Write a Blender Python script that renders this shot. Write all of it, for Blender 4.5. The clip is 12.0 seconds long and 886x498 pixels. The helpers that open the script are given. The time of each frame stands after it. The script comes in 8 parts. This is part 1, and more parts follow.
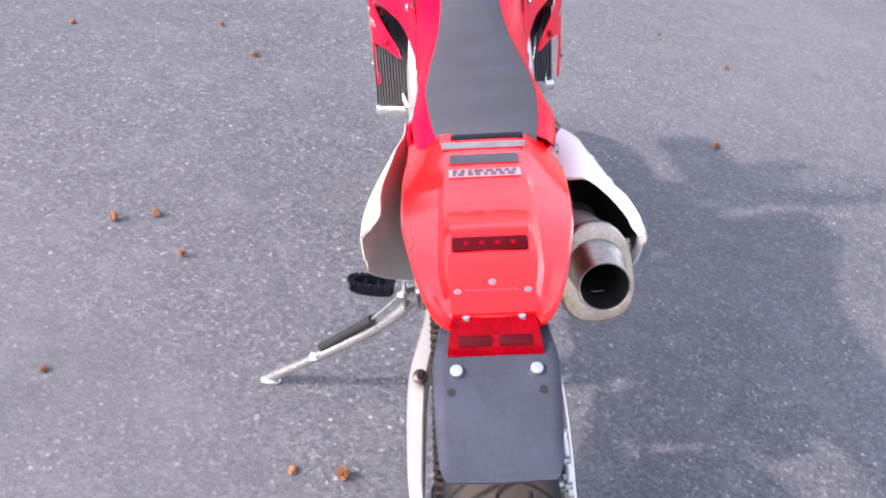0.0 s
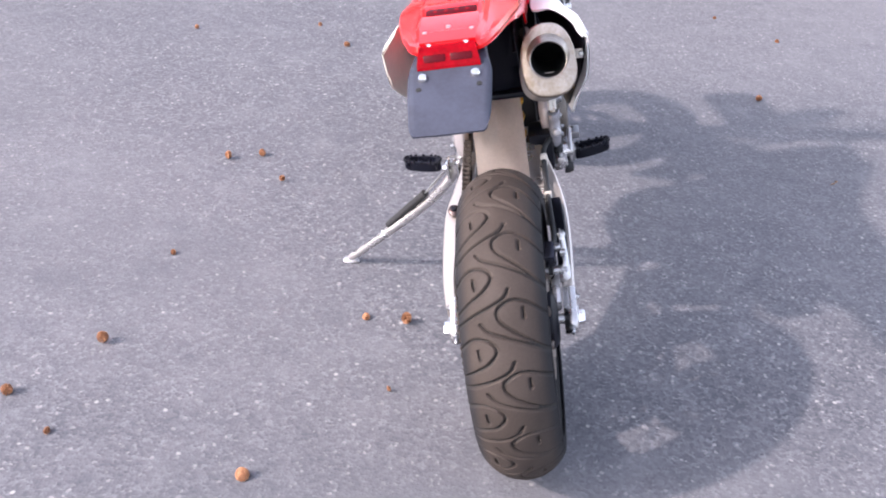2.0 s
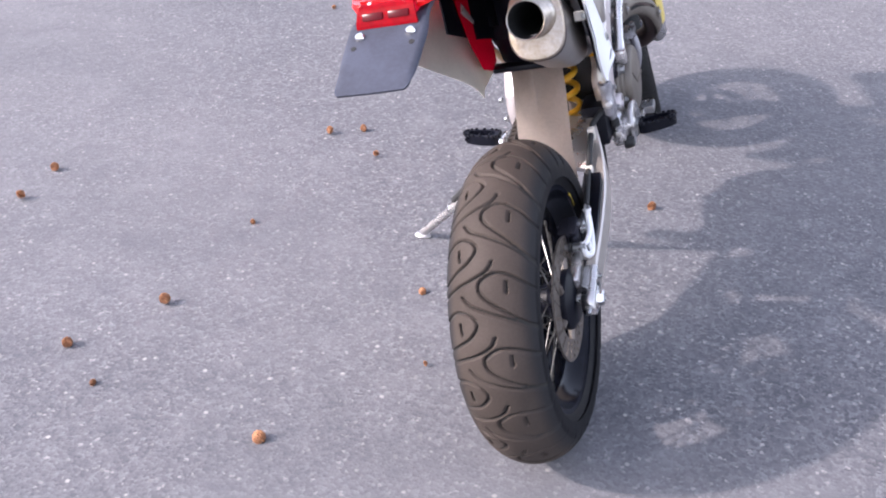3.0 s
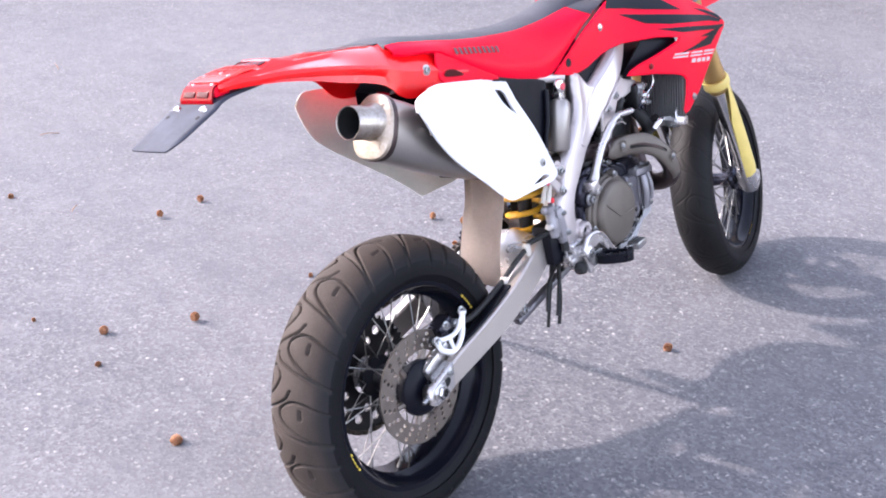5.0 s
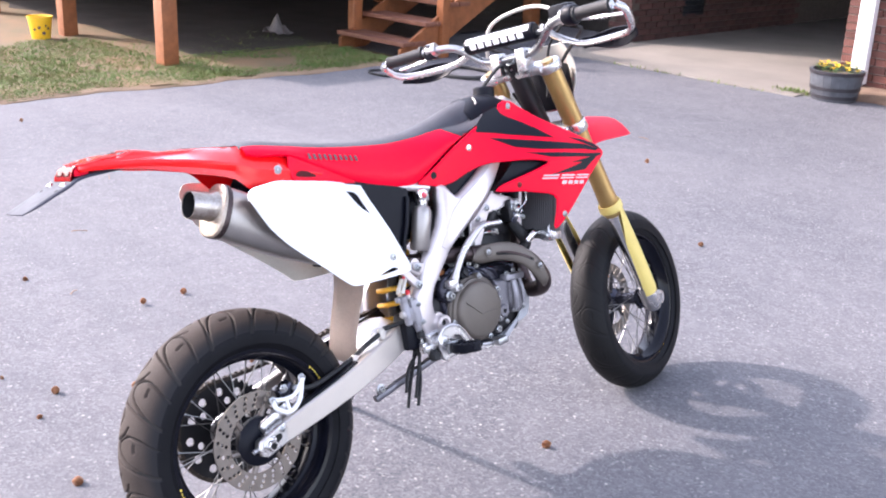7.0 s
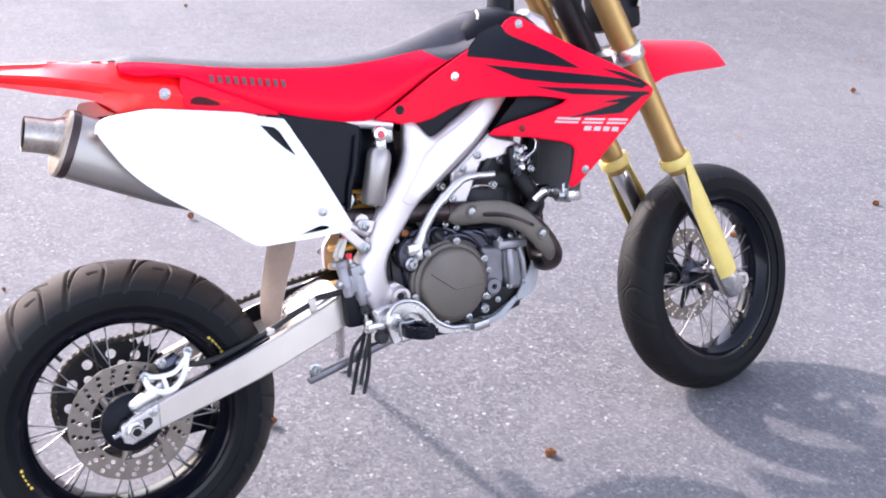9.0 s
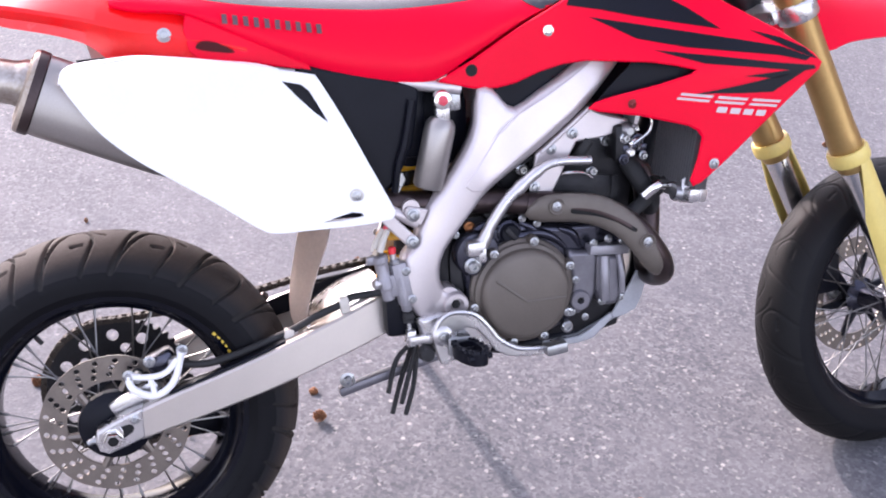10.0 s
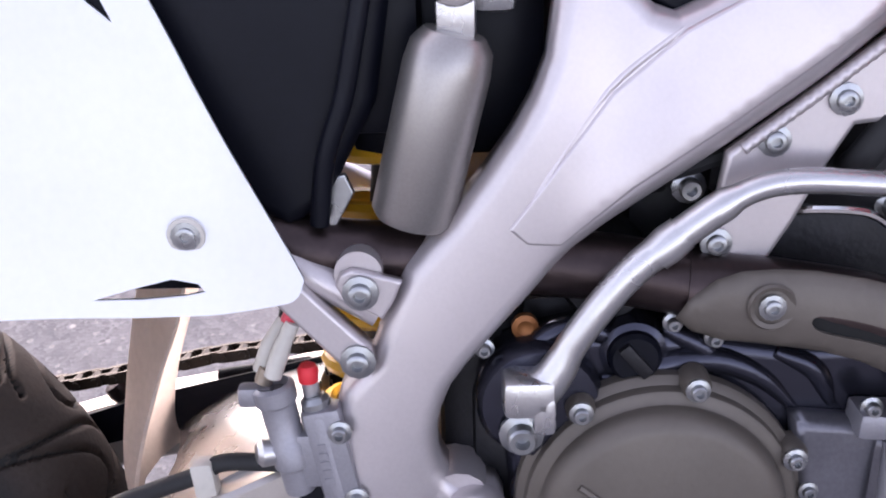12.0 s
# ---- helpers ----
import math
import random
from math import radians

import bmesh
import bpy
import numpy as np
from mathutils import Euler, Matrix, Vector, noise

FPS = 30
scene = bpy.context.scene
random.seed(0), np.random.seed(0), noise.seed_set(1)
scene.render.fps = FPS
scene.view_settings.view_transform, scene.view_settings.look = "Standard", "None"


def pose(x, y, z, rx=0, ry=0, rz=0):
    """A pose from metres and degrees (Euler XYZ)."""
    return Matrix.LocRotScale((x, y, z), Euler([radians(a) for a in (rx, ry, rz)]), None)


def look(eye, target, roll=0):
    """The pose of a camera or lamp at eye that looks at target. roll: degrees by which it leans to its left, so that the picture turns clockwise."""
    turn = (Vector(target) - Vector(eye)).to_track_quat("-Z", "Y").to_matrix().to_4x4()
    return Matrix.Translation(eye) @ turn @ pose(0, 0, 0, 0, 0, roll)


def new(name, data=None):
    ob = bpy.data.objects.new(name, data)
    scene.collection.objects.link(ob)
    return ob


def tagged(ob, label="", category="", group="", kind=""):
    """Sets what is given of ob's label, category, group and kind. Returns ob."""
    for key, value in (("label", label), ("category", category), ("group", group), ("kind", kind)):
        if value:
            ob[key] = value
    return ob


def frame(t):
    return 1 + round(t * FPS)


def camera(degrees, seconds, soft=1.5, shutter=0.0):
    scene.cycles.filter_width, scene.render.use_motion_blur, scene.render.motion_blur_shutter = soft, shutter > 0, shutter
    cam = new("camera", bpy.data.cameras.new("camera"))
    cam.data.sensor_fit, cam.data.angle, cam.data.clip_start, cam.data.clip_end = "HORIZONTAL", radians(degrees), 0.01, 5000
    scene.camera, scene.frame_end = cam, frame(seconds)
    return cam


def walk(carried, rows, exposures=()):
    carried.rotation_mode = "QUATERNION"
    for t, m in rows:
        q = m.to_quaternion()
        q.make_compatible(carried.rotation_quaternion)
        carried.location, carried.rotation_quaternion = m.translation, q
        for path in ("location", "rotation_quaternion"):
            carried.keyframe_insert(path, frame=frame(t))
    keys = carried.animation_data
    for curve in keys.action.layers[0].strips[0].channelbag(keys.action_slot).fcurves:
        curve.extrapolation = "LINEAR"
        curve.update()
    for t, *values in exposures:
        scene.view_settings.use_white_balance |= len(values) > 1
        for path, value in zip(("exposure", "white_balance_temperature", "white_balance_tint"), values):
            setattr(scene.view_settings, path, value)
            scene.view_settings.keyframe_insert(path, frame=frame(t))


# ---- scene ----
cam = camera(45.8, 12.0, soft=2.0)
PATH = [
    (0, (-0.428, -1.062, 1.556), (-0.218, 0.314, 0.614), 13.3),
    (0.5, (-0.376, -1.252, 1.551), (-0.234, 0.184, 0.687), 12.4),
    (1, (-0.301, -1.424, 1.523), (-0.238, -0.014, 0.606), 11.0),
    (1.5, (-0.280, -1.607, 1.504), (-0.220, -0.172, 0.633), 8.3),
    (2, (-0.211, -1.705, 1.480), (-0.224, -0.269, 0.608), 5.9),
    (2.5, (0.030, -1.683, 1.444), (-0.125, -0.278, 0.537), 3.1),
    (2.7, (0.095, -1.666, 1.439), (-0.155, -0.272, 0.535), 1.6),
    (4.3, (0.801, -1.244, 1.499), (0.039, -0.057, 0.587), 1.0),
    (4.5, (0.922, -1.218, 1.502), (0.073, -0.049, 0.643), 1.8),
    (5, (1.140, -1.347, 1.524), (0.196, -0.184, 0.761), 1.5),
    (5.5, (1.368, -1.434, 1.572), (0.391, -0.241, 0.904), 1.0),
    (6, (1.642, -1.448, 1.588), (0.580, -0.304, 0.967), 3.0),
    (6.5, (1.813, -1.337, 1.575), (0.686, -0.235, 0.994), 0.4),
    (7, (1.851, -1.172, 1.557), (0.694, -0.087, 1.000), 2.2),
    (7.2, (1.875, -1.054, 1.567), (0.694, -0.013, 0.981), 1.6),
    (8.8, (1.785, -0.330, 1.536), (0.464, 0.411, 0.809), 2.9),
    (9, (1.764, -0.255, 1.497), (0.421, 0.450, 0.775), 1.5),
    (9.5, (1.602, 0.002, 1.465), (0.191, 0.479, 0.687), 0.6),
    (10, (1.416, 0.163, 1.428), (0.017, 0.543, 0.578), 1.1),
    (10.5, (1.142, 0.284, 1.347), (-0.255, 0.614, 0.475), 1.0),
    (11, (0.933, 0.391, 1.284), (-0.463, 0.614, 0.376), -0.1),
    (11.5, (0.672, 0.511, 1.123), (-0.803, 0.631, 0.328), 0.5),
    (12, (0.464, 0.569, 0.998), (-0.909, 0.530, 0.030), -2.3),
]
walk(cam, [(t, look(eye, target, roll)) for t, eye, target, roll in PATH],
     exposures=[(0, 1.46, 6190, 19), (1.5, 1.64, 6205, 20), (2.5, 1.60, 6200, 19), (5.5, 1.97, 6215, 20), (7, 1.98, 6215, 20), (9, 1.89, 6240, 20), (10, 1.68, 6320, 25), (11.2, 1.61, 6340, 27), (12, 1.49, 6380, 25)])

# ---- world, sun, exposure ----
LEAN, STEER = 13.8, 11.0
SUN = Vector((-1.33, -0.70, 1.0)).normalized()
world = bpy.data.worlds.new("sky")
scene.world = world
world.use_nodes = True
wn = world.node_tree.nodes
sky = wn.new("ShaderNodeTexSky")
sky.sky_type, sky.sun_disc = "NISHITA", False
sky.sun_elevation, sky.sun_rotation = math.asin(SUN.z), math.atan2(SUN.x, SUN.y)
sky.air_density, sky.dust_density = 1.0, 2.0
wn["Background"].inputs["Strength"].default_value = 0.214
haze = wn.new("ShaderNodeHueSaturation")
haze.inputs["Saturation"].default_value = 0.5
world.node_tree.links.new(sky.outputs["Color"], haze.inputs["Color"])
world.node_tree.links.new(haze.outputs["Color"], wn["Background"].inputs["Color"])
sun = new("sun", bpy.data.lights.new("sun", "SUN"))
sun.data.energy, sun.data.angle, sun.data.color = 2.08, radians(1.3), (1.0, 0.88, 0.79)
sun.matrix_world = look(SUN * 20, (0, 0, 0))


# ---- materials ----
def mat(name, base, rough=0.5, metal=0.0, vary=0.15, scale=12.0, fine=180.0, bump=0.05, dirt=None, coat=0.0, spec=0.5, random_obj=0.0):
    """A surface with colour and gloss uneven at two scales, and fine relief."""
    m = bpy.data.materials.new(name)
    m.use_nodes = True
    n, l = m.node_tree.nodes, m.node_tree.links
    b = n["Principled BSDF"]
    tc = n.new("ShaderNodeTexCoord")
    big, small = n.new("ShaderNodeTexNoise"), n.new("ShaderNodeTexNoise")
    big.inputs["Scale"].default_value, big.inputs["Detail"].default_value = scale, 5
    small.inputs["Scale"].default_value, small.inputs["Detail"].default_value = fine, 3
    for k in (big, small):
        l.new(tc.outputs["Object"], k.inputs["Vector"])
    mix = n.new("ShaderNodeMix")
    mix.data_type = "RGBA"
    lo = dirt if dirt else tuple(c * (1 - vary) for c in base)
    mix.inputs["A"].default_value = (*lo, 1)
    mix.inputs["B"].default_value = (*base, 1)
    ramp = n.new("ShaderNodeMapRange")
    ramp.inputs["From Min"].default_value, ramp.inputs["From Max"].default_value = 0.3, 0.62
    add = n.new("ShaderNodeMath")
    add.operation = "MULTIPLY_ADD"
    add.inputs[1].default_value, add.inputs[2].default_value = 0.35, 0.0
    l.new(small.outputs["Fac"], add.inputs[0])
    add2 = n.new("ShaderNodeMath")
    add2.operation = "MULTIPLY_ADD"
    add2.inputs[1].default_value = 0.65
    l.new(big.outputs["Fac"], add2.inputs[0])
    l.new(add.outputs[0], add2.inputs[2])
    l.new(add2.outputs[0], ramp.inputs["Value"])
    l.new(ramp.outputs[0], mix.inputs["Factor"])
    if random_obj:
        info, hsv = n.new("ShaderNodeObjectInfo"), n.new("ShaderNodeHueSaturation")
        mr = n.new("ShaderNodeMapRange")
        mr.inputs["To Min"].default_value, mr.inputs["To Max"].default_value = 1 - random_obj, 1 + random_obj
        l.new(info.outputs["Random"], mr.inputs["Value"])
        l.new(mr.outputs[0], hsv.inputs["Value"])
        l.new(mix.outputs["Result"], hsv.inputs["Color"])
        l.new(hsv.outputs[0], b.inputs["Base Color"])
    else:
        l.new(mix.outputs["Result"], b.inputs["Base Color"])
    rr = n.new("ShaderNodeMapRange")
    rr.inputs["To Min"].default_value, rr.inputs["To Max"].default_value = min(1, rough * 1.25), rough * 0.8
    l.new(big.outputs["Fac"], rr.inputs["Value"])
    l.new(rr.outputs[0], b.inputs["Roughness"])
    b.inputs["Metallic"].default_value = metal
    b.inputs["Specular IOR Level"].default_value = spec
    b.inputs["Coat Weight"].default_value = coat
    b.inputs["Coat Roughness"].default_value = 0.15
    if bump:
        bp = n.new("ShaderNodeBump")
        bp.inputs["Strength"].default_value, bp.inputs["Distance"].default_value = bump, 0.002
        l.new(small.outputs["Fac"], bp.inputs["Height"])
        l.new(bp.outputs[0], b.inputs["Normal"])
    return m


def asphalt_material():
    m = bpy.data.materials.new("asphalt")
    m.use_nodes = True
    n, l = m.node_tree.nodes, m.node_tree.links
    b = n["Principled BSDF"]
    tc = n.new("ShaderNodeTexCoord")

    def noise_node(scale, detail=4, rough=0.6):
        k = n.new("ShaderNodeTexNoise")
        k.inputs["Scale"].default_value, k.inputs["Detail"].default_value, k.inputs["Roughness"].default_value = scale, detail, rough
        l.new(tc.outputs["Object"], k.inputs["Vector"])
        return k

    def stone(scale):
        k = n.new("ShaderNodeTexVoronoi")
        k.inputs["Scale"].default_value = scale
        l.new(tc.outputs["Object"], k.inputs["Vector"])
        return k

    def rng(src, a, c, lo, hi):
        k = n.new("ShaderNodeMapRange")
        for key, v in (("From Min", a), ("From Max", c), ("To Min", lo), ("To Max", hi)):
            k.inputs[key].default_value = v
        l.new(src, k.inputs["Value"])
        return k.outputs[0]

    def mixc(fac, a, c, mode="MIX"):
        k = n.new("ShaderNodeMix")
        k.data_type, k.blend_type = "RGBA", mode
        if isinstance(fac, float):
            k.inputs["Factor"].default_value = fac
        else:
            l.new(fac, k.inputs["Factor"])
        for key, v in (("A", a), ("B", c)):
            if isinstance(v, tuple):
                k.inputs[key].default_value = (*v, 1)
            else:
                l.new(v, k.inputs[key])
        return k.outputs["Result"]

    grit = stone(135.0)
    sep = n.new("ShaderNodeSeparateColor")
    l.new(grit.outputs["Color"], sep.inputs["Color"])
    base = mixc(rng(sep.outputs[0], 0.0, 1.0, 0.0, 1.0), (0.046, 0.048, 0.055), (0.166, 0.163, 0.176))
    pale = rng(sep.outputs[1], 0.95, 0.985, 0.0, 0.60)
    base = mixc(pale, base, (0.40, 0.37, 0.36))
    chunk = stone(62.0)
    sep3 = n.new("ShaderNodeSeparateColor")
    l.new(chunk.outputs["Color"], sep3.inputs["Color"])
    base = mixc(rng(sep3.outputs[2], 0.0, 1.0, 0.0, 0.62), base, (0.060, 0.062, 0.071))
    big = stone(48.0)
    sep2 = n.new("ShaderNodeSeparateColor")
    l.new(big.outputs["Color"], sep2.inputs["Color"])
    near = rng(big.outputs["Distance"], 0.16, 0.30, 1.0, 0.0)
    mul = n.new("ShaderNodeMath")
    mul.operation = "MULTIPLY"
    l.new(near, mul.inputs[0])
    l.new(rng(sep2.outputs[0], 0.965, 0.98, 0.0, 0.8), mul.inputs[1])
    base = mixc(mul.outputs[0], base, (0.42, 0.40, 0.37))
    pits = noise_node(240.0, 2, 0.5)
    base = mixc(rng(pits.outputs["Fac"], 0.58, 0.68, 0.0, 0.55), base, (0.030, 0.031, 0.037))
    worn = noise_node(0.9, 6)
    base = mixc(rng(worn.outputs["Fac"], 0.35, 0.68, 0.0, 0.42), base, (0.133, 0.133, 0.144))
    stain = noise_node(2.7, 7, 0.7)
    base = mixc(rng(stain.outputs["Fac"], 0.56, 0.72, 0.0, 0.5), base, (0.058, 0.061, 0.072))
    broad = noise_node(0.32, 3, 0.5)
    base = mixc(rng(broad.outputs["Fac"], 0.38, 0.62, 0.0, 0.34), base, (0.176, 0.168, 0.172))
    mp = n.new("ShaderNodeMapping")
    mp.inputs["Scale"].default_value, mp.inputs["Rotation"].default_value = (0.35, 1.7, 1.0), (0, 0, 0.6)
    l.new(tc.outputs["Object"], mp.inputs["Vector"])
    streak = noise_node(1.1, 5, 0.6)
    l.new(mp.outputs[0], streak.inputs["Vector"])
    base = mixc(rng(streak.outputs["Fac"], 0.52, 0.72, 0.0, 0.38), base, (0.070, 0.073, 0.083))
    patch = noise_node(6.5, 5, 0.62)
    base = mixc(rng(patch.outputs["Fac"], 0.50, 0.70, 0.0, 0.34), base, (0.162, 0.159, 0.168))
    damp = noise_node(9.0, 6, 0.68)
    base = mixc(rng(damp.outputs["Fac"], 0.53, 0.68, 0.0, 0.30), base, (0.064, 0.067, 0.078))
    l.new(base, b.inputs["Base Color"])
    b.inputs["Roughness"].default_value = 0.8
    b.inputs["Specular IOR Level"].default_value = 0.3
    bp = n.new("ShaderNodeBump")
    bp.inputs["Strength"].default_value, bp.inputs["Distance"].default_value = 0.30, 0.003
    l.new(grit.outputs["Distance"], bp.inputs["Height"])
    l.new(bp.outputs[0], b.inputs["Normal"])
    return m


M = dict(
    asphalt=asphalt_material(),
    red=mat("red_plastic", (0.82, 0.0016, 0.026), 0.34, vary=0.05, bump=0.02, spec=0.11),
    red_bolt=mat("dark_red_bolt", (0.18, 0.012, 0.012), 0.4, metal=0.3, vary=0.2, bump=0.0),
    red_orange=mat("red_fender_plastic", (0.84, 0.0075, 0.0078), 0.25, vary=0.06, bump=0.02, spec=0.2, coat=0.65),
    white=mat("white_plastic", (0.80, 0.80, 0.80), 0.38, vary=0.06, bump=0.03),
    flap=mat("translucent_flap_plastic", (0.70, 0.64, 0.59), 0.45, vary=0.2, bump=0.04),
    ivory=mat("aged_white_plastic", (0.55, 0.515, 0.455), 0.45, vary=0.18, bump=0.04),
    black=mat("black_plastic", (0.0036, 0.0042, 0.0085), 0.42, vary=0.3, bump=0.06, spec=0.17),
    decal=mat("black_decal", (0.0075, 0.0080, 0.0130), 0.34, vary=0.2, bump=0.01, spec=0.14),
    silver_decal=mat("silver_decal", (0.56, 0.46, 0.46), 0.35, vary=0.1, bump=0.0),
    grey_decal=mat("grey_decal", (0.10, 0.05, 0.06), 0.4, vary=0.15, bump=0.0),
    seat=mat("seat_cover", (0.040, 0.040, 0.050), 0.66, vary=0.22, fine=600.0, bump=0.25),
    grey_plastic=mat("grey_plate_plastic", (0.038, 0.042, 0.060), 0.56, vary=0.35, scale=20.0, bump=0.06, spec=0.2),
    rubber=mat("tyre_rubber", (0.0042, 0.0043, 0.0060), 0.58, vary=0.3, scale=9.0, bump=0.15, spec=0.15),
    groove=mat("tyre_groove_rubber", (0.012, 0.011, 0.010), 0.9, vary=0.2, bump=0.0),
    tread=mat("worn_tread_rubber", (0.042, 0.032, 0.0265), 0.75, vary=0.4, scale=8.0, fine=260.0, bump=0.3, spec=0.25),
    front_tread=mat("front_tread_rubber", (0.0052, 0.0050, 0.0054), 0.60, vary=0.35, scale=8.0, fine=260.0, bump=0.2, spec=0.22),
    grip=mat("black_rubber", (0.012, 0.012, 0.013), 0.7, vary=0.25, bump=0.2),
    frame=mat("aluminium_frame_paint", (0.56, 0.512, 0.508), 0.36, metal=0.62, vary=0.10, scale=18.0, fine=380.0, bump=0.04),
    alu=mat("brushed_aluminium", (0.56, 0.545, 0.54), 0.27, metal=0.88, vary=0.12, scale=25.0, fine=500.0, bump=0.08),
    swing=mat("swingarm_aluminium", (0.53, 0.485, 0.445), 0.34, metal=0.72, vary=0.08, scale=16.0, fine=420.0, bump=0.06),
    chrome=mat("polished_steel", (0.74, 0.73, 0.71), 0.14, metal=1.0, vary=0.12, scale=30.0, bump=0.02),
    steel=mat("zinc_steel", (0.36, 0.365, 0.37), 0.28, metal=0.9, vary=0.2, scale=40.0, bump=0.05),
    tarnish=mat("tarnished_steel", (0.46, 0.40, 0.35), 0.42, metal=0.8, vary=0.3, scale=22.0, bump=0.06, dirt=(0.26, 0.20, 0.13)),
    muffler=mat("muffler_sleeve", (0.36, 0.335, 0.315), 0.36, metal=0.8, vary=0.2, scale=8.0, fine=500.0, bump=0.05),
    pipe=mat("exhaust_pipe", (0.060, 0.043, 0.042), 0.34, metal=0.8, vary=0.35, scale=16.0, bump=0.1),
    shield=mat("magnesium_shield", (0.122, 0.104, 0.087), 0.48, metal=0.35, vary=0.12, scale=20.0, bump=0.12),
    case=mat("cast_crankcase", (0.052, 0.053, 0.072), 0.23, metal=0.8, vary=0.3, scale=26.0, fine=300.0, bump=0.06),
    darkcase=mat("dark_casting", (0.012, 0.0115, 0.014), 0.45, metal=0.4, vary=0.5, scale=26.0, bump=0.25),
    gold=mat("gold_fork_tube", (0.42, 0.27, 0.10), 0.34, metal=0.7, vary=0.15, scale=20.0, bump=0.03),
    yellow=mat("yellow_fork_guard", (0.70, 0.55, 0.16), 0.42, vary=0.14, scale=16.0, bump=0.03),
    spring=mat("yellow_spring", (0.72, 0.38, 0.02), 0.35, vary=0.15, bump=0.03),
    rim=mat("black_rim", (0.0035, 0.0042, 0.008), 0.14, metal=0.0, vary=0.2, bump=0.01, spec=0.2),
    # tail pipe soot, and the painted dark of holes and slots drawn flat
    void=mat("soot_and_hole_shade", (0.006, 0.006, 0.006), 0.9, vary=0.2, bump=0.0),
    lens=mat("red_lens", (0.20, 0.0004, 0.004), 0.08, vary=0.5, scale=45.0, bump=0.0, spec=0.06),
    dark_lens=mat("dark_red_lens", (0.055, 0.0006, 0.003), 0.2, vary=0.2, bump=0.0, spec=0.10),
    worn_decal=mat("worn_silver_decal", (0.20, 0.19, 0.21), 0.35, metal=0.3, vary=0.4, scale=90.0, bump=0.0),
    pale_decal=mat("pale_worn_decal", (0.36, 0.25, 0.30), 0.45, vary=0.3, scale=120.0, bump=0.0),
    worn_dark=mat("worn_dark_label", (0.045, 0.040, 0.050), 0.4, vary=0.5, scale=100.0, bump=0.0),
    tip=mat("stained_tail_pipe", (0.46, 0.42, 0.38), 0.36, metal=1.0, vary=0.4, scale=30.0, bump=0.03, dirt=(0.22, 0.18, 0.14)),
    reddot=mat("red_cap", (0.62, 0.05, 0.08), 0.35, vary=0.1, bump=0.0),
    disc=mat("brake_disc_steel", (0.20, 0.172, 0.15), 0.42, metal=0.8, vary=0.25, scale=28.0, fine=400.0, bump=0.05),
    chain=mat("oiled_chain", (0.055, 0.042, 0.033), 0.42, metal=0.6, vary=0.4, scale=60.0, bump=0.1),
    grey_skid=mat("grey_skid_alloy", (0.36, 0.37, 0.39), 0.45, metal=0.3, vary=0.2, scale=14.0, bump=0.1),
    louvre=mat("grey_louvre_plastic", (0.10, 0.097, 0.10), 0.45, vary=0.2, bump=0.03),
    fins=mat("radiator_core", (0.10, 0.098, 0.10), 0.45, metal=0.6, vary=0.2, bump=0.05),
    cast_mid=mat("grey_cast_alloy", (0.17, 0.165, 0.185), 0.34, metal=0.6, vary=0.3, scale=30.0, fine=320.0, bump=0.15),
    spoke=mat("dull_steel_spoke", (0.20, 0.195, 0.19), 0.35, metal=0.9, vary=0.2, scale=40.0, bump=0.0),
    cast_light=mat("light_cast_alloy", (0.30, 0.29, 0.31), 0.42, metal=0.5, vary=0.2, scale=40.0, fine=420.0, bump=0.12),
    red_cap=mat("bright_red_rubber", (0.70, 0.02, 0.03), 0.5, vary=0.1, bump=0.02),
    copper=mat("copper_plug", (0.30, 0.11, 0.03), 0.4, metal=0.5, vary=0.3, bump=0.05),
    rimtext=mat("yellow_rim_print", (0.75, 0.52, 0.05), 0.4, vary=0.1, bump=0.0),
)


def dark_shoulders(m, start, end, colour):
    """Blends the tread's colour into a darker one towards both shoulders."""
    n, l = m.node_tree.nodes, m.node_tree.links
    old = n["Principled BSDF"].inputs["Base Color"].links[0].from_socket
    tc, sep, size, fac, mix = (n.new("ShaderNode" + k) for k in ("TexCoord", "SeparateXYZ", "Math", "MapRange", "Mix"))
    size.operation, mix.data_type = "ABSOLUTE", "RGBA"
    fac.inputs["From Min"].default_value, fac.inputs["From Max"].default_value = start, end
    l.new(tc.outputs["Object"], sep.inputs[0])
    l.new(sep.outputs["X"], size.inputs[0])
    l.new(size.outputs[0], fac.inputs["Value"])
    l.new(fac.outputs[0], mix.inputs["Factor"])
    l.new(old, mix.inputs["A"])
    mix.inputs["B"].default_value = (*colour, 1)
    l.new(mix.outputs["Result"], n["Principled BSDF"].inputs["Base Color"])


def let_light_through(m, share):
    """Thin plastic that glows where the sun stands behind it."""
    n, l = m.node_tree.nodes, m.node_tree.links
    b, out = n["Principled BSDF"], n["Material Output"]
    thin, mix = n.new("ShaderNodeBsdfTranslucent"), n.new("ShaderNodeMixShader")
    mix.inputs[0].default_value = share
    l.new(b.inputs["Base Color"].links[0].from_socket, thin.inputs["Color"])
    l.new(b.outputs[0], mix.inputs[1])
    l.new(thin.outputs[0], mix.inputs[2])
    l.new(mix.outputs[0], out.inputs["Surface"])


let_light_through(M["flap"], 0.9)
dark_shoulders(M["tread"], 0.056, 0.072, (0.0130, 0.0125, 0.0138))


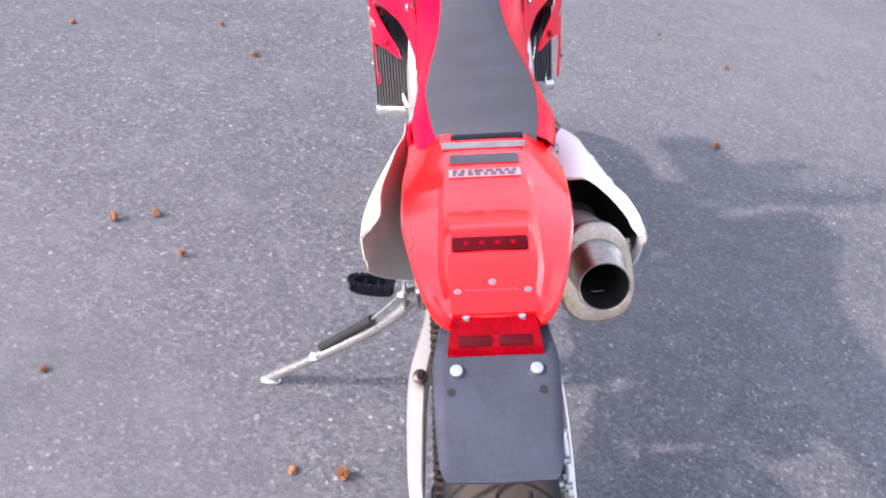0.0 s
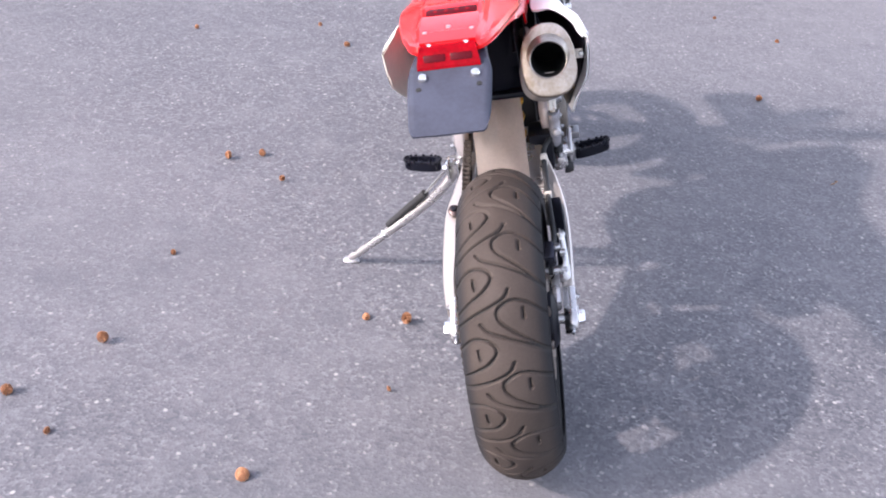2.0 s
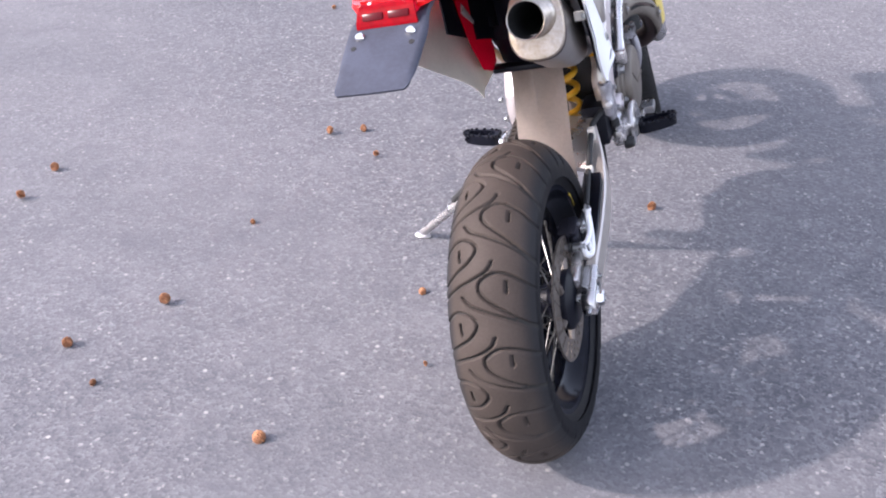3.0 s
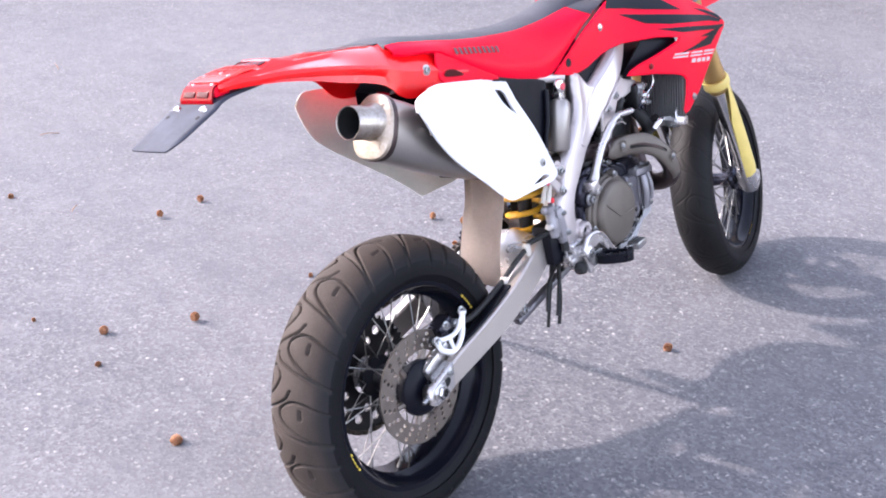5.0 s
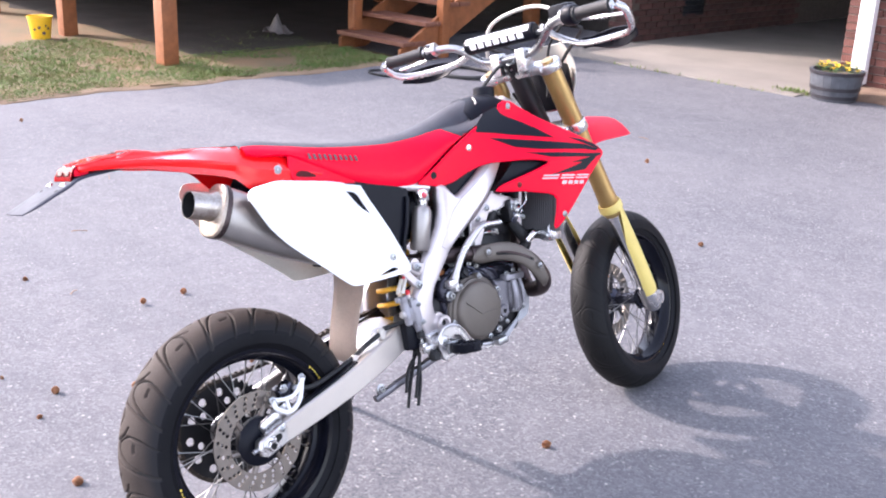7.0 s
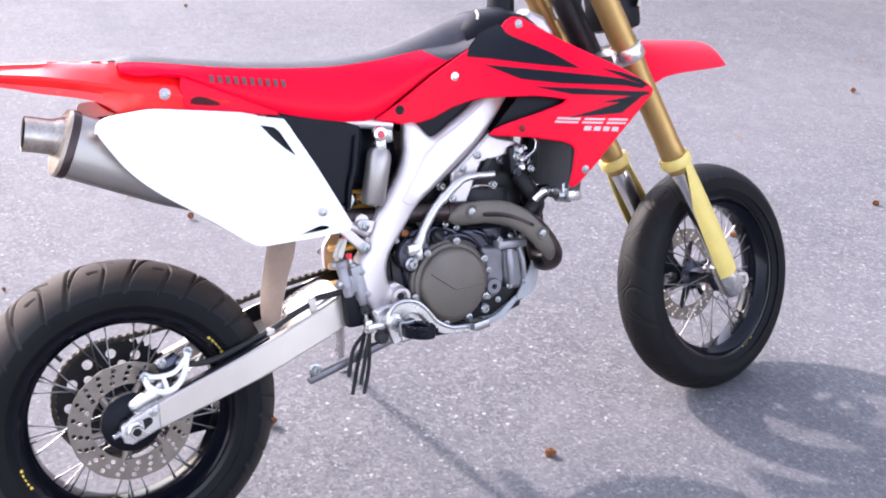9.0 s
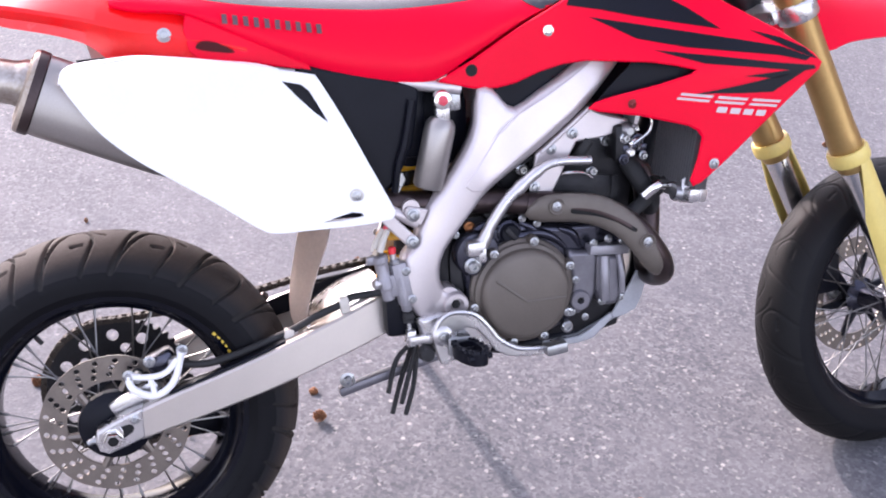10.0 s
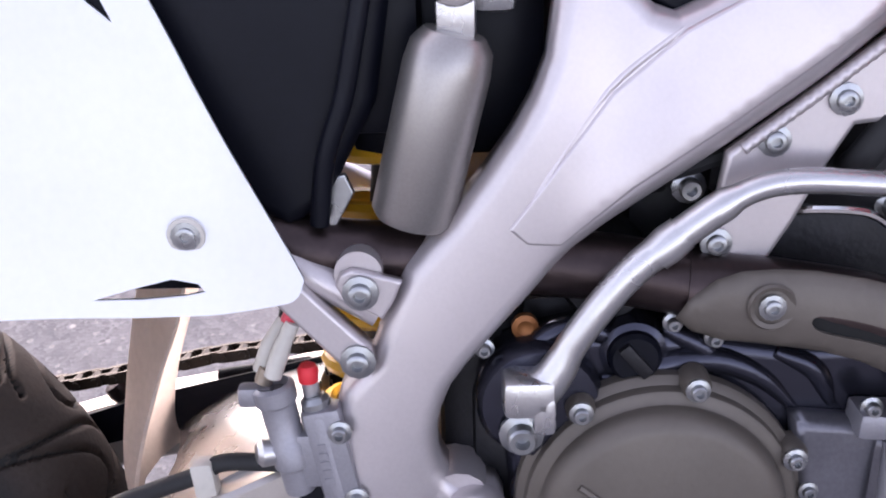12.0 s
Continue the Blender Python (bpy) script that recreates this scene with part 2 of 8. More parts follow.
# ---- mesh tools ----
def part(name, bm, material, parent=None, label="", smooth=True, place=None, sharp=38.0):
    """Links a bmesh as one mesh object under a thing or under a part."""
    if place is not None:
        bmesh.ops.transform(bm, matrix=place, verts=bm.verts)
    bmesh.ops.recalc_face_normals(bm, faces=bm.faces)
    if smooth:
        lim = radians(sharp)
        for f in bm.faces:
            f.smooth = True
        for e in bm.edges:
            if len(e.link_faces) == 2 and e.calc_face_angle(0.0) > lim:
                e.smooth = False
    layer = bm.verts.layers.float_vector.get("facing")
    normals = [v[layer].copy() for v in bm.verts] if layer is not None and place is None else None
    if normals:
        bm.normal_update()
        for f in bm.faces:
            if f.normal.dot(sum((v[layer] for v in f.verts), Vector((0, 0, 0)))) < 0:
                f.normal_flip()
    me = bpy.data.meshes.new(name)
    bm.to_mesh(me)
    bm.free()
    if normals:
        me.normals_split_custom_set_from_vertices(normals)
    for m in (material if isinstance(material, (list, tuple)) else (material,)):
        me.materials.append(m)
    ob = new(name, me)
    if parent is not None:
        ob.parent = parent
    if label:
        ob["label"] = label
    return ob


def spline(pts, n=6, closed=False):
    """A smooth curve through a few points."""
    p = [Vector(q) for q in pts]
    k = len(p)
    out = []
    for i in range(k if closed else k - 1):
        a = p[(i - 1) % k] if closed or i > 0 else p[0] * 2 - p[1]
        b, c = p[i], p[(i + 1) % k]
        d = p[(i + 2) % k] if closed or i + 2 < k else p[-1] * 2 - p[-2]
        for j in range(n):
            t = j / n
            out.append(0.5 * ((2 * b) + (c - a) * t + (2 * a - 5 * b + 4 * c - d) * t * t + (3 * b - a - 3 * c + d) * t ** 3))
    if not closed:
        out.append(p[-1])
    return out


def tube_into(bm, pts, r, seg=10, caps=True, squash=1.0):
    """Sweeps a round section along points; r is one radius or one for each point."""
    pts = [Vector(p) for p in pts]
    rs = r if isinstance(r, (list, tuple)) else [r] * len(pts)
    if len(rs) != len(pts):
        rs = [rs[0] + (rs[-1] - rs[0]) * i / (len(pts) - 1) for i in range(len(pts))]
    rings, side = [], None
    for i, p in enumerate(pts):
        d = (pts[min(i + 1, len(pts) - 1)] - pts[max(i - 1, 0)]).normalized()
        if side is None:
            side = d.orthogonal().normalized()
        side = (side - d * side.dot(d)).normalized()
        up = d.cross(side)
        rings.append([bm.verts.new(p + (side * math.cos(a) + up * math.sin(a) * squash) * rs[i]) for a in (2 * math.pi * j / seg for j in range(seg))])
    for a, b in zip(rings, rings[1:]):
        for j in range(seg):
            bm.faces.new((a[j], a[(j + 1) % seg], b[(j + 1) % seg], b[j]))
    if caps:
        bm.faces.new(rings[0][::-1])
        bm.faces.new(rings[-1])
    return bm


def tube(pts, r, seg=10, n=0, caps=True):
    return tube_into(bmesh.new(), spline(pts, n) if n else pts, r, seg, caps)


def lathe_into(bm, profile, centre, axis="u", seg=48, closed=False):
    """Turns (radius, height) points about an axis through centre: u, v or w, or any direction."""
    ax = Vector({"u": (1, 0, 0), "v": (0, 1, 0), "w": (0, 0, 1)}[axis]) if isinstance(axis, str) else Vector(axis).normalized()
    s = Vector((0, 1, 0)) if abs(ax.y) < 0.7 else Vector((0, 0, 1))
    s = (s - ax * s.dot(ax)).normalized()
    q = ax.cross(s)
    c = Vector(centre)
    rings = []
    for r, h in profile:
        if r < 1e-6:
            rings.append([bm.verts.new(c + ax * h)])
        else:
            rings.append([bm.verts.new(c + ax * h + (s * math.cos(a) + q * math.sin(a)) * r) for a in (2 * math.pi * j / seg for j in range(seg))])
    pairs = list(zip(rings, rings[1:])) + ([(rings[-1], rings[0])] if closed else [])
    for a, b in pairs:
        for j in range(seg):
            k = (j + 1) % seg
            if len(a) == 1 and len(b) == 1:
                continue
            if len(a) == 1:
                bm.faces.new((a[0], b[k], b[j]))
            elif len(b) == 1:
                bm.faces.new((a[j], a[k], b[0]))
            else:
                bm.faces.new((a[j], a[k], b[k], b[j]))
    return bm


def lathe(profile, centre, axis="u", seg=48, closed=False):
    return lathe_into(bmesh.new(), profile, centre, axis, seg, closed)


def box_into(bm, lo, hi, bevel=0.004, m=None, segs=2):
    lo, hi = Vector(lo), Vector(hi)
    made = bmesh.ops.create_cube(bm, size=1.0, matrix=Matrix.Translation((lo + hi) / 2) @ Matrix.Diagonal((*(hi - lo), 1)))["verts"]
    if bevel:
        edges = list({e for v in made for e in v.link_edges})
        res = bmesh.ops.bevel(bm, geom=edges, offset=bevel, segments=segs, affect="EDGES", profile=0.6)
        made = list({v for f in res["faces"] for v in f.verts} | {v for v in made if v.is_valid})
    if m is not None:
        bmesh.ops.transform(bm, matrix=m, verts=made)
    return bm


def box(lo, hi, bevel=0.004, m=None):
    return box_into(bmesh.new(), lo, hi, bevel, m)


def bolt_into(bm, p, axis, r=0.006, h=0.006, flange=True):
    """A hexagon-socket bolt head on a washer."""
    prof = [(r * 1.55, 0), (r * 1.55, h * 0.25), (r, h * 0.35), (r, h * 0.9), (r * 0.85, h), (r * 0.5, h), (r * 0.45, h * 0.5), (0, h * 0.5)] if flange else [(r, 0), (r, h * 0.85), (r * 0.8, h), (r * 0.45, h), (r * 0.42, h * 0.4), (0, h * 0.4)]
    return lathe_into(bm, prof, p, axis, 12)


def dist_to(outline, v, w):
    best = 1e9
    for (a, b), (c, d) in zip(outline, outline[1:] + outline[:1]):
        x, y = c - a, d - b
        k = max(0.0, min(1.0, ((v - a) * x + (w - b) * y) / (x * x + y * y + 1e-12)))
        best = min(best, math.hypot(v - a - k * x, w - b - k * y))
    return best


def inward(outline, v, w):
    """Distance to the nearest rim and the direction that leads away from it."""
    best, way = 1e9, (0.0, 0.0)
    for (a, b), (c, d) in zip(outline, outline[1:] + outline[:1]):
        x, y = c - a, d - b
        k = max(0.0, min(1.0, ((v - a) * x + (w - b) * y) / (x * x + y * y + 1e-12)))
        p, q = v - a - k * x, w - b - k * y
        r = math.hypot(p, q)
        if r < best:
            best, way = r, (p, q)
    return best, (way[0] / best, way[1] / best) if best > 2e-5 else None


def field(outline, depth, thick=0.004, step=0.02, rnd=0.0, holes=(), side=1, smooth=0):
    """A moulded panel: an outline in the bike's side view, raised to u = depth(v, w), with thickness, rounded rims and openings."""
    if smooth:
        outline = [(p.x, p.y) for p in spline([(a, b, 0) for a, b in outline], smooth, closed=True)]
    bm = bmesh.new()
    edges = []
    for loop in (outline, *holes):
        vs = [bm.verts.new((0, a, b)) for a, b in loop]
        edges += [bm.edges.new((vs[i], vs[(i + 1) % len(vs)])) for i in range(len(vs))]
    bmesh.ops.triangle_fill(bm, use_beauty=True, use_dissolve=False, edges=edges)
    if rnd and not holes:
        for k in (0.12, 0.28, 0.60):
            bmesh.ops.inset_region(bm, faces=bm.faces[:] if k == 0.12 else inner, thickness=rnd * k, use_boundary=True, use_even_offset=True)
            inner = [f for f in bm.faces if all(len(e.link_faces) == 2 for e in f.edges) and min(dist_to(list(outline), v.co.y, v.co.z) for v in f.verts) > rnd * {0.12: 0.05, 0.28: 0.25, 0.60: 0.7}[k]]
    vs, ws = [p[0] for p in outline], [p[1] for p in outline]
    for lo, hi, no in ((min(vs), max(vs), (0, 1, 0)), (min(ws), max(ws), (0, 0, 1))):
        x = math.floor(lo / step) * step + step
        while x < hi:
            bmesh.ops.bisect_plane(bm, geom=bm.verts[:] + bm.edges[:] + bm.faces[:], dist=1e-5, plane_co=(0, no[1] * x, no[2] * x), plane_no=no)
            x += step
    rim, h = list(outline), 0.0006
    facing = bm.verts.layers.float_vector.new("facing")
    edge_verts = []
    for v in bm.verts:
        a, b = v.co.y, v.co.z
        u = depth(a, b)
        gv, gw = (depth(a + h, b) - depth(a - h, b)) / (2 * h), (depth(a, b + h) - depth(a, b - h)) / (2 * h)
        if rnd:
            d, way = inward(rim, a, b)
            if d < rnd:
                u -= rnd - math.sqrt(max(0.0, rnd * rnd - (rnd - d) ** 2))
                k = max(d, 0.06 * rnd)
                steep = (rnd - k) / math.sqrt(max(1e-12, rnd * rnd - (rnd - k) ** 2))
                if way is None:
                    edge_verts.append((v, steep))
                else:
                    gv, gw = gv + steep * way[0], gw + steep * way[1]
        v[facing] = Vector((1.0, -gv, -gw)).normalized()
        v.co.x = u
    on_rim = {v for v, _ in edge_verts}
    for v, steep in edge_verts:
        near = [e.other_vert(v)[facing] for e in v.link_edges if e.other_vert(v) not in on_rim]
        v[facing] = (sum(near, Vector((0, 0, 0))) + Vector((1e-6, 0, 0))).normalized()
    if thick:
        top = bm.faces[:]
        dup = bmesh.ops.duplicate(bm, geom=bm.verts[:] + bm.edges[:] + top)
        back = [g for g in dup["geom"] if isinstance(g, bmesh.types.BMVert)]
        for v in back:
            v[facing] = Vector((-1, 0, 0))
        if rnd:
            for v in back:
                v.co.x = depth(v.co.y, v.co.z) - max(thick, rnd)
        else:
            for v in back:
                v.co.x -= thick
        vm = dup["vert_map"]
        rimedges = [e for f in top for e in f.edges if len(e.link_faces) == 1]
        for e in set(rimedges):
            a, b = e.verts
            bm.faces.new((a, b, vm[b], vm[a]))
    if side < 0:
        for v in bm.verts:
            v.co.x *= -1
            n = v[facing].copy()
            v[facing] = Vector((-n.x, n.y, n.z))
    return bm


def sheet(grid, thick=0.0, closed=False, caps=False):
    """A surface through rows of points, with thickness away from its face."""
    g = [[Vector(p) for p in row] for row in grid]
    r, c = len(g), len(g[0])
    bm = bmesh.new()
    front = [[bm.verts.new(p) for p in row] for row in g]
    for i in range(r - 1):
        for j in range(c if closed else c - 1):
            k = (j + 1) % c
            bm.faces.new((front[i][j], front[i][k], front[i + 1][k], front[i + 1][j]))
    if caps:
        bm.faces.new(front[0][::-1])
        bm.faces.new(front[-1])
    if thick:
        bm.normal_update()
        back = [[bm.verts.new(v.co - v.normal * thick) for v in row] for row in front]
        for i in range(r - 1):
            for j in range(c - 1):
                bm.faces.new((back[i][j], back[i + 1][j], back[i + 1][j + 1], back[i][j + 1]))
        for i in range(r - 1):
            bm.faces.new((front[i][0], front[i + 1][0], back[i + 1][0], back[i][0]))
            bm.faces.new((front[i][-1], back[i][-1], back[i + 1][-1], front[i + 1][-1]))
        for j in range(c - 1):
            bm.faces.new((front[0][j], back[0][j], back[0][j + 1], front[0][j + 1]))
            bm.faces.new((front[-1][j], front[-1][j + 1], back[-1][j + 1], back[-1][j]))
    return bm


def lerp_table(table, x):
    """Straight interpolation in rows of (x, a, b, ...)."""
    if x <= table[0][0]:
        return table[0][1:]
    for p, q in zip(table, table[1:]):
        if x <= q[0]:
            k = (x - p[0]) / (q[0] - p[0])
            return tuple(a + (b - a) * k for a, b in zip(p[1:], q[1:]))
    return table[-1][1:]


def smooth_rows(table, n=4):
    """More rows between the rows of a table, on smooth curves."""
    k = len(table[0])
    out = []
    for i in range(len(table) - 1):
        a, b, c, d = table[max(i - 1, 0)], table[i], table[i + 1], table[min(i + 2, len(table) - 1)]
        for j in range(n):
            t = j / n
            out.append(tuple(0.5 * (2 * b[m] + (c[m] - a[m]) * t + (2 * a[m] - 5 * b[m] + 4 * c[m] - d[m]) * t * t + (3 * b[m] - a[m] - 3 * c[m] + d[m]) * t ** 3) for m in range(k)))
    out.append(tuple(table[-1]))
    return out


# ---- the ground and the house ----
def ease(x):
    x = max(0.0, min(1.0, x))
    return x * x * (3 - 2 * x)


GRASS = mat("lawn_soil", (0.105, 0.082, 0.038), 0.95, vary=0.3, scale=3.4, fine=70.0, bump=0.6, dirt=(0.185, 0.105, 0.052))
SOIL = mat("bare_soil", (0.23, 0.155, 0.095), 0.95, vary=0.35, scale=3.0, fine=60.0, bump=0.5)
BLADE = mat("grass_blades", (0.078, 0.145, 0.026), 0.75, vary=0.5, scale=3.0, fine=25.0, bump=0.0, dirt=(0.170, 0.160, 0.055))
CONCRETE = mat("concrete", (0.21, 0.185, 0.158), 0.85, vary=0.28, scale=1.5, fine=90.0, bump=0.2)
WOOD = mat("red_brown_stained_timber", (0.25, 0.082, 0.024), 0.6, vary=0.35, scale=14.0, fine=90.0, bump=0.2, random_obj=0.12)
TREAD = mat("weathered_tread_timber", (0.19, 0.072, 0.040), 0.7, vary=0.35, scale=14.0, fine=90.0, bump=0.2, random_obj=0.12)
BRICK = mat("red_brick", (0.120, 0.042, 0.030), 0.85, vary=0.4, scale=9.0, fine=140.0, bump=0.4, random_obj=0.3)
MORTAR = mat("mortar", (0.24, 0.20, 0.17), 0.95, vary=0.2, scale=20.0, bump=0.3)
# soil made almost black to deepen the deck's shade on the ground
DECKSHADE = mat("deck_shade_soil", (0.024, 0.016, 0.011), 0.95, vary=0.35, scale=3.0, fine=60.0, bump=0.5)
# mortar and brick again, darkened for the shade on the carport's side wall
SHADEMORTAR = mat("shaded_mortar", (0.062, 0.046, 0.038), 0.95, vary=0.25, scale=20.0, bump=0.3)
SHADEBRICK = mat("shaded_red_brick", (0.056, 0.020, 0.016), 0.85, vary=0.4, scale=9.0, fine=140.0, bump=0.4, random_obj=0.3)
# near black: the shade in the carport and behind the deck is coloured in
SHADEWALL = mat("shaded_wall_ceiling", (0.014, 0.011, 0.009), 0.9, vary=0.3, scale=4.0, bump=0.2)
BARREL = mat("grey_planter_staves", (0.075, 0.08, 0.092), 0.7, vary=0.35, scale=18.0, bump=0.2)
HOOP = mat("planter_hoops", (0.040, 0.036, 0.042), 0.5, metal=0.4, vary=0.3, bump=0.1)
PETAL = mat("yellow_petals", (0.85, 0.55, 0.02), 0.6, vary=0.2, bump=0.0)
LEAF = mat("plant_leaves", (0.07, 0.13, 0.03), 0.6, vary=0.4, bump=0.0)
BUCKET = mat("yellow_bucket_plastic", (0.85, 0.50, 0.02), 0.4, vary=0.15, bump=0.03)
CONE = mat("dry_pine_cone", (0.33, 0.15, 0.07), 0.8, vary=0.45, scale=60.0, bump=0.3, dirt=(0.13, 0.05, 0.02))
STRAW = mat("leaf_litter", (0.22, 0.14, 0.09), 0.9, vary=0.4, scale=9.0, fine=60.0, bump=0.5, random_obj=0.3)
CLOTH = mat("pale_sheet", (0.15, 0.135, 0.13), 0.8, vary=0.3, bump=0.1)

ground = part("ground", sheet([[(x, y, 0.0) for x in (-400, -60, -12, -5.6, 0, 8, 60, 400)] for y in (-400, -60, -8, -2, 0, 2, 6, 12, 60, 400)]), M["asphalt"])
tagged(ground, "grey worn asphalt driveway with pale grit", "ground", kind="structure")


def lawn_edge(y):
    return -5.44 + 0.055 * (y - 1.5) + 0.03 * math.sin(5.1 * y) + 0.015 * math.sin(13 * y + 1)


rows = []
for j in range(160):
    y = -9.0 + 14.1 * j / 159
    e = lawn_edge(y)
    rows.append([(e - d, y, 0.004 + 0.012 * ease(d / 0.12) + 0.012 * noise.noise((d * 2, y * 2, 0))) for d in (0.0, 0.03, 0.07, 0.14, 0.3, 0.5, 0.8, 1.2, 1.7, 2.4, 3.4, 5.0, 9.0)])
lawn = tagged(part("lawn", sheet(rows, 0.0), GRASS), "patchy green lawn with bare sandy soil", "lawn", kind="structure")

rows = []
for j in range(260):
    y = -9.0 + 14.1 * j / 259
    e = lawn_edge(y)
    out = 0.012 + 0.022 * noise.noise((y * 6, 4.0, 0)) + 0.018 * noise.noise((y * 23, 1.0, 0))
    back = 0.045 + 0.05 * noise.noise((y * 4, 8.0, 0))
    rows.append([(e + out, y, 0.001), (e + out * 0.4, y, 0.008), (e - 0.03, y, 0.014), (e - back, y, 0.022), (e - back - 0.03, y, 0.004)])
tagged(part("lawn_border", sheet(rows), SOIL), "pale sandy fringe between lawn and asphalt", "border", kind="structure")

bm = bmesh.new()
rg = random.Random(5)
for _ in range(78000):
    y = rg.uniform(-0.8, 5.0)
    d = rg.random() ** 1.3 * 4.2
    x = lawn_edge(y) - d - 0.02
    patch = noise.noise((x * 0.9, y * 0.9, 3.0)) + 0.5 * noise.noise((x * 3, y * 3, 1.0))
    if x < -6.5 and y > 3.2 and rg.random() < 0.9:
        continue
    if patch + rg.uniform(-0.18, 0.18) < -0.55 + 0.75 * max(0.0, d - 1.35) + 0.5 * max(0.0, 0.12 - d) / 0.12:
        continue
    a, h, lean = rg.uniform(0, 6.28), rg.uniform(0.012, 0.034) * (0.45 + 0.55 * ease(d / 0.2)), rg.uniform(0.3, 1.3)
    c, s = math.cos(a), math.sin(a)
    for k in (-0.6, 0.0, 0.6):
        a2 = a + k
        c, s = math.cos(a2), math.sin(a2)
        p = Vector((x + k * 0.006, y, 0.008))
        w = Vector((-s, c, 0)) * 0.0032
        t = p + Vector((c * h * lean, s * h * lean, h))
        bm.faces.new([bm.verts.new(p - w), bm.verts.new(p + w), bm.verts.new(t)])
tagged(part("grass", bm, BLADE, smooth=False), "short green and yellowing grass blades", "grass", kind="stuff")

slab = part("carport_floor", box((-5.1, 6.68, -0.1), (-2.42, 14.0, 0.012), 0.01), CONCRETE)
tagged(slab, "pale concrete carport floor slab", "floor", kind="structure")
bed = part("planting_bed", sheet([[(-2.3 + 0.13 * i, 6.98 + 0.02 * math.sin(i * 2.3) + 0.09 * j, 0.004 + 0.03 * ease(j / 3) + 0.008 * noise.noise((i, j, 0))) for i in range(40)] for j in range(9)]), STRAW)
tagged(bed, "brown leaf litter bed along the brick wall", "bed", kind="structure")

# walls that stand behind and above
wall_carport = part("wall_west", box((-5.35, 7.9, 0.0), (-5.06, 14.0, 3.0), 0.0), SHADEMORTAR)
tagged(wall_carport, "red brick side wall of the carport", "wall", kind="structure")
tagged(part("wall_north", box((-5.35, 14.0, 0.0), (4.0, 14.2, 3.0), 0.0), SHADEWALL), "back wall of the carport, shade in its colour", "wall", kind="structure")
pillar = tagged(part("wall_east", box((-2.51, 7.56, 0.0), (4.0, 7.80, 3.0), 0.0), MORTAR), "red brick front wall beside the carport", "wall", kind="structure")
ceiling = tagged(part("ceiling", box((-5.3, 7.0, 2.5), (4.0, 14.2, 2.62), 0.0), SHADEWALL), "carport ceiling", "ceiling", kind="structure")
tagged(part("wall_under_deck", box((-13.0, 8.3, 0.0), (-5.36, 8.5, 3.0), 0.0), SHADEWALL), "wall behind the deck, shade in its colour", "wall", kind="structure")
tagged(part("wall_far", box((-13.2, 3.2, 0.0), (-13.0, 8.5, 3.0), 0.0), SHADEWALL), "foundation wall under the deck, shade in its colour", "wall", kind="structure")
dirt_floor = tagged(part("dirt_floor", sheet([[(-13.0 + 0.1 * i, 3.40 + 0.12 * j + 0.25 * noise.noise((i * 0.17, 0.0, 9)) * max(0.0, 1 - j / 6), 0.024 + 0.010 * noise.noise((i * 0.18, j * 0.2, 5)) - 0.02 * max(0.0, 1 - j / 2)) for i in range(67)] for j in range(42)]), DECKSHADE), "bare soil under the deck, the deck's shade in its colour", "ground", kind="structure")

vent = new("vent")
tagged(vent, "dark foundation vent in the brick wall", "vent")
vent.location = (-5.06, 8.98, 0.36)
part("frame", box((0.0, -0.2, -0.13), (0.02, 0.2, 0.13), 0.004), M["void"], vent)
for k in range(4):
    part("slat", box((0.018, -0.18, -0.10 + 0.055 * k), (0.03, 0.18, -0.07 + 0.055 * k), 0.002), M["black"], vent)


def timber(name, lo, hi, material=None, label="", parent=None):
    return part(name, box(lo, hi, 0.006), material or WOOD, parent, label)


# deck on posts, its underside above the view
deck = new("deck")
tagged(deck, "red-brown stained timber deck raised on square posts", "deck")
deck.location = (-6.19, 3.12, 0)
for x in (0.0, -1.95, -3.9, -5.8):
    timber("post", (x - 0.07, -0.07, 0.0), (x + 0.07, 0.07, 0.72), parent=deck)
for x in (-0.2, -2.9, -5.8):
    timber("post", (x - 0.07, 4.6, 0.0), (x + 0.07, 4.74, 0.72), parent=deck)
timber("beam", (-6.6, -0.06, 0.72), (0.1, 0.0, 0.92), parent=deck)
timber("beam", (-6.6, 0.0, 0.72), (0.1, 0.06, 0.92), parent=deck)
for k in range(34):
    timber("plank", (-6.7, -0.15 + 0.15 * k, 0.92), (0.14, -0.155 + 0.15 * (k + 1), 0.95), parent=deck)

stairs = new("stairs")
tagged(stairs, "red-brown timber stairs with open treads", "stairs")
stairs.location = (-5.38, 5.50, 0)
timber("post", (-0.045, -0.045, 0), (0.045, 0.045, 1.0), parent=stairs)
timber("post", (-0.98, -0.35, 0), (-0.88, -0.25, 0.9), parent=stairs)
for k in range(5):
    z, y = 0.165 * (k + 1), -0.50 + 0.27 * k
    timber("tread", (-0.96, y, z - 0.038), (0.02, y + 0.14, z), TREAD, parent=stairs)
    timber("tread", (-0.96, y + 0.15, z - 0.038), (0.02, y + 0.285, z), TREAD, parent=stairs)
for y in (0.12, 0.30, 0.48, 0.66):
    timber("baluster", (-0.04, y - 0.02, 0.10 + 0.607 * (y + 0.5)), (0.0, y + 0.02, 0.95 + 0.607 * (y + 0.5)), parent=stairs)
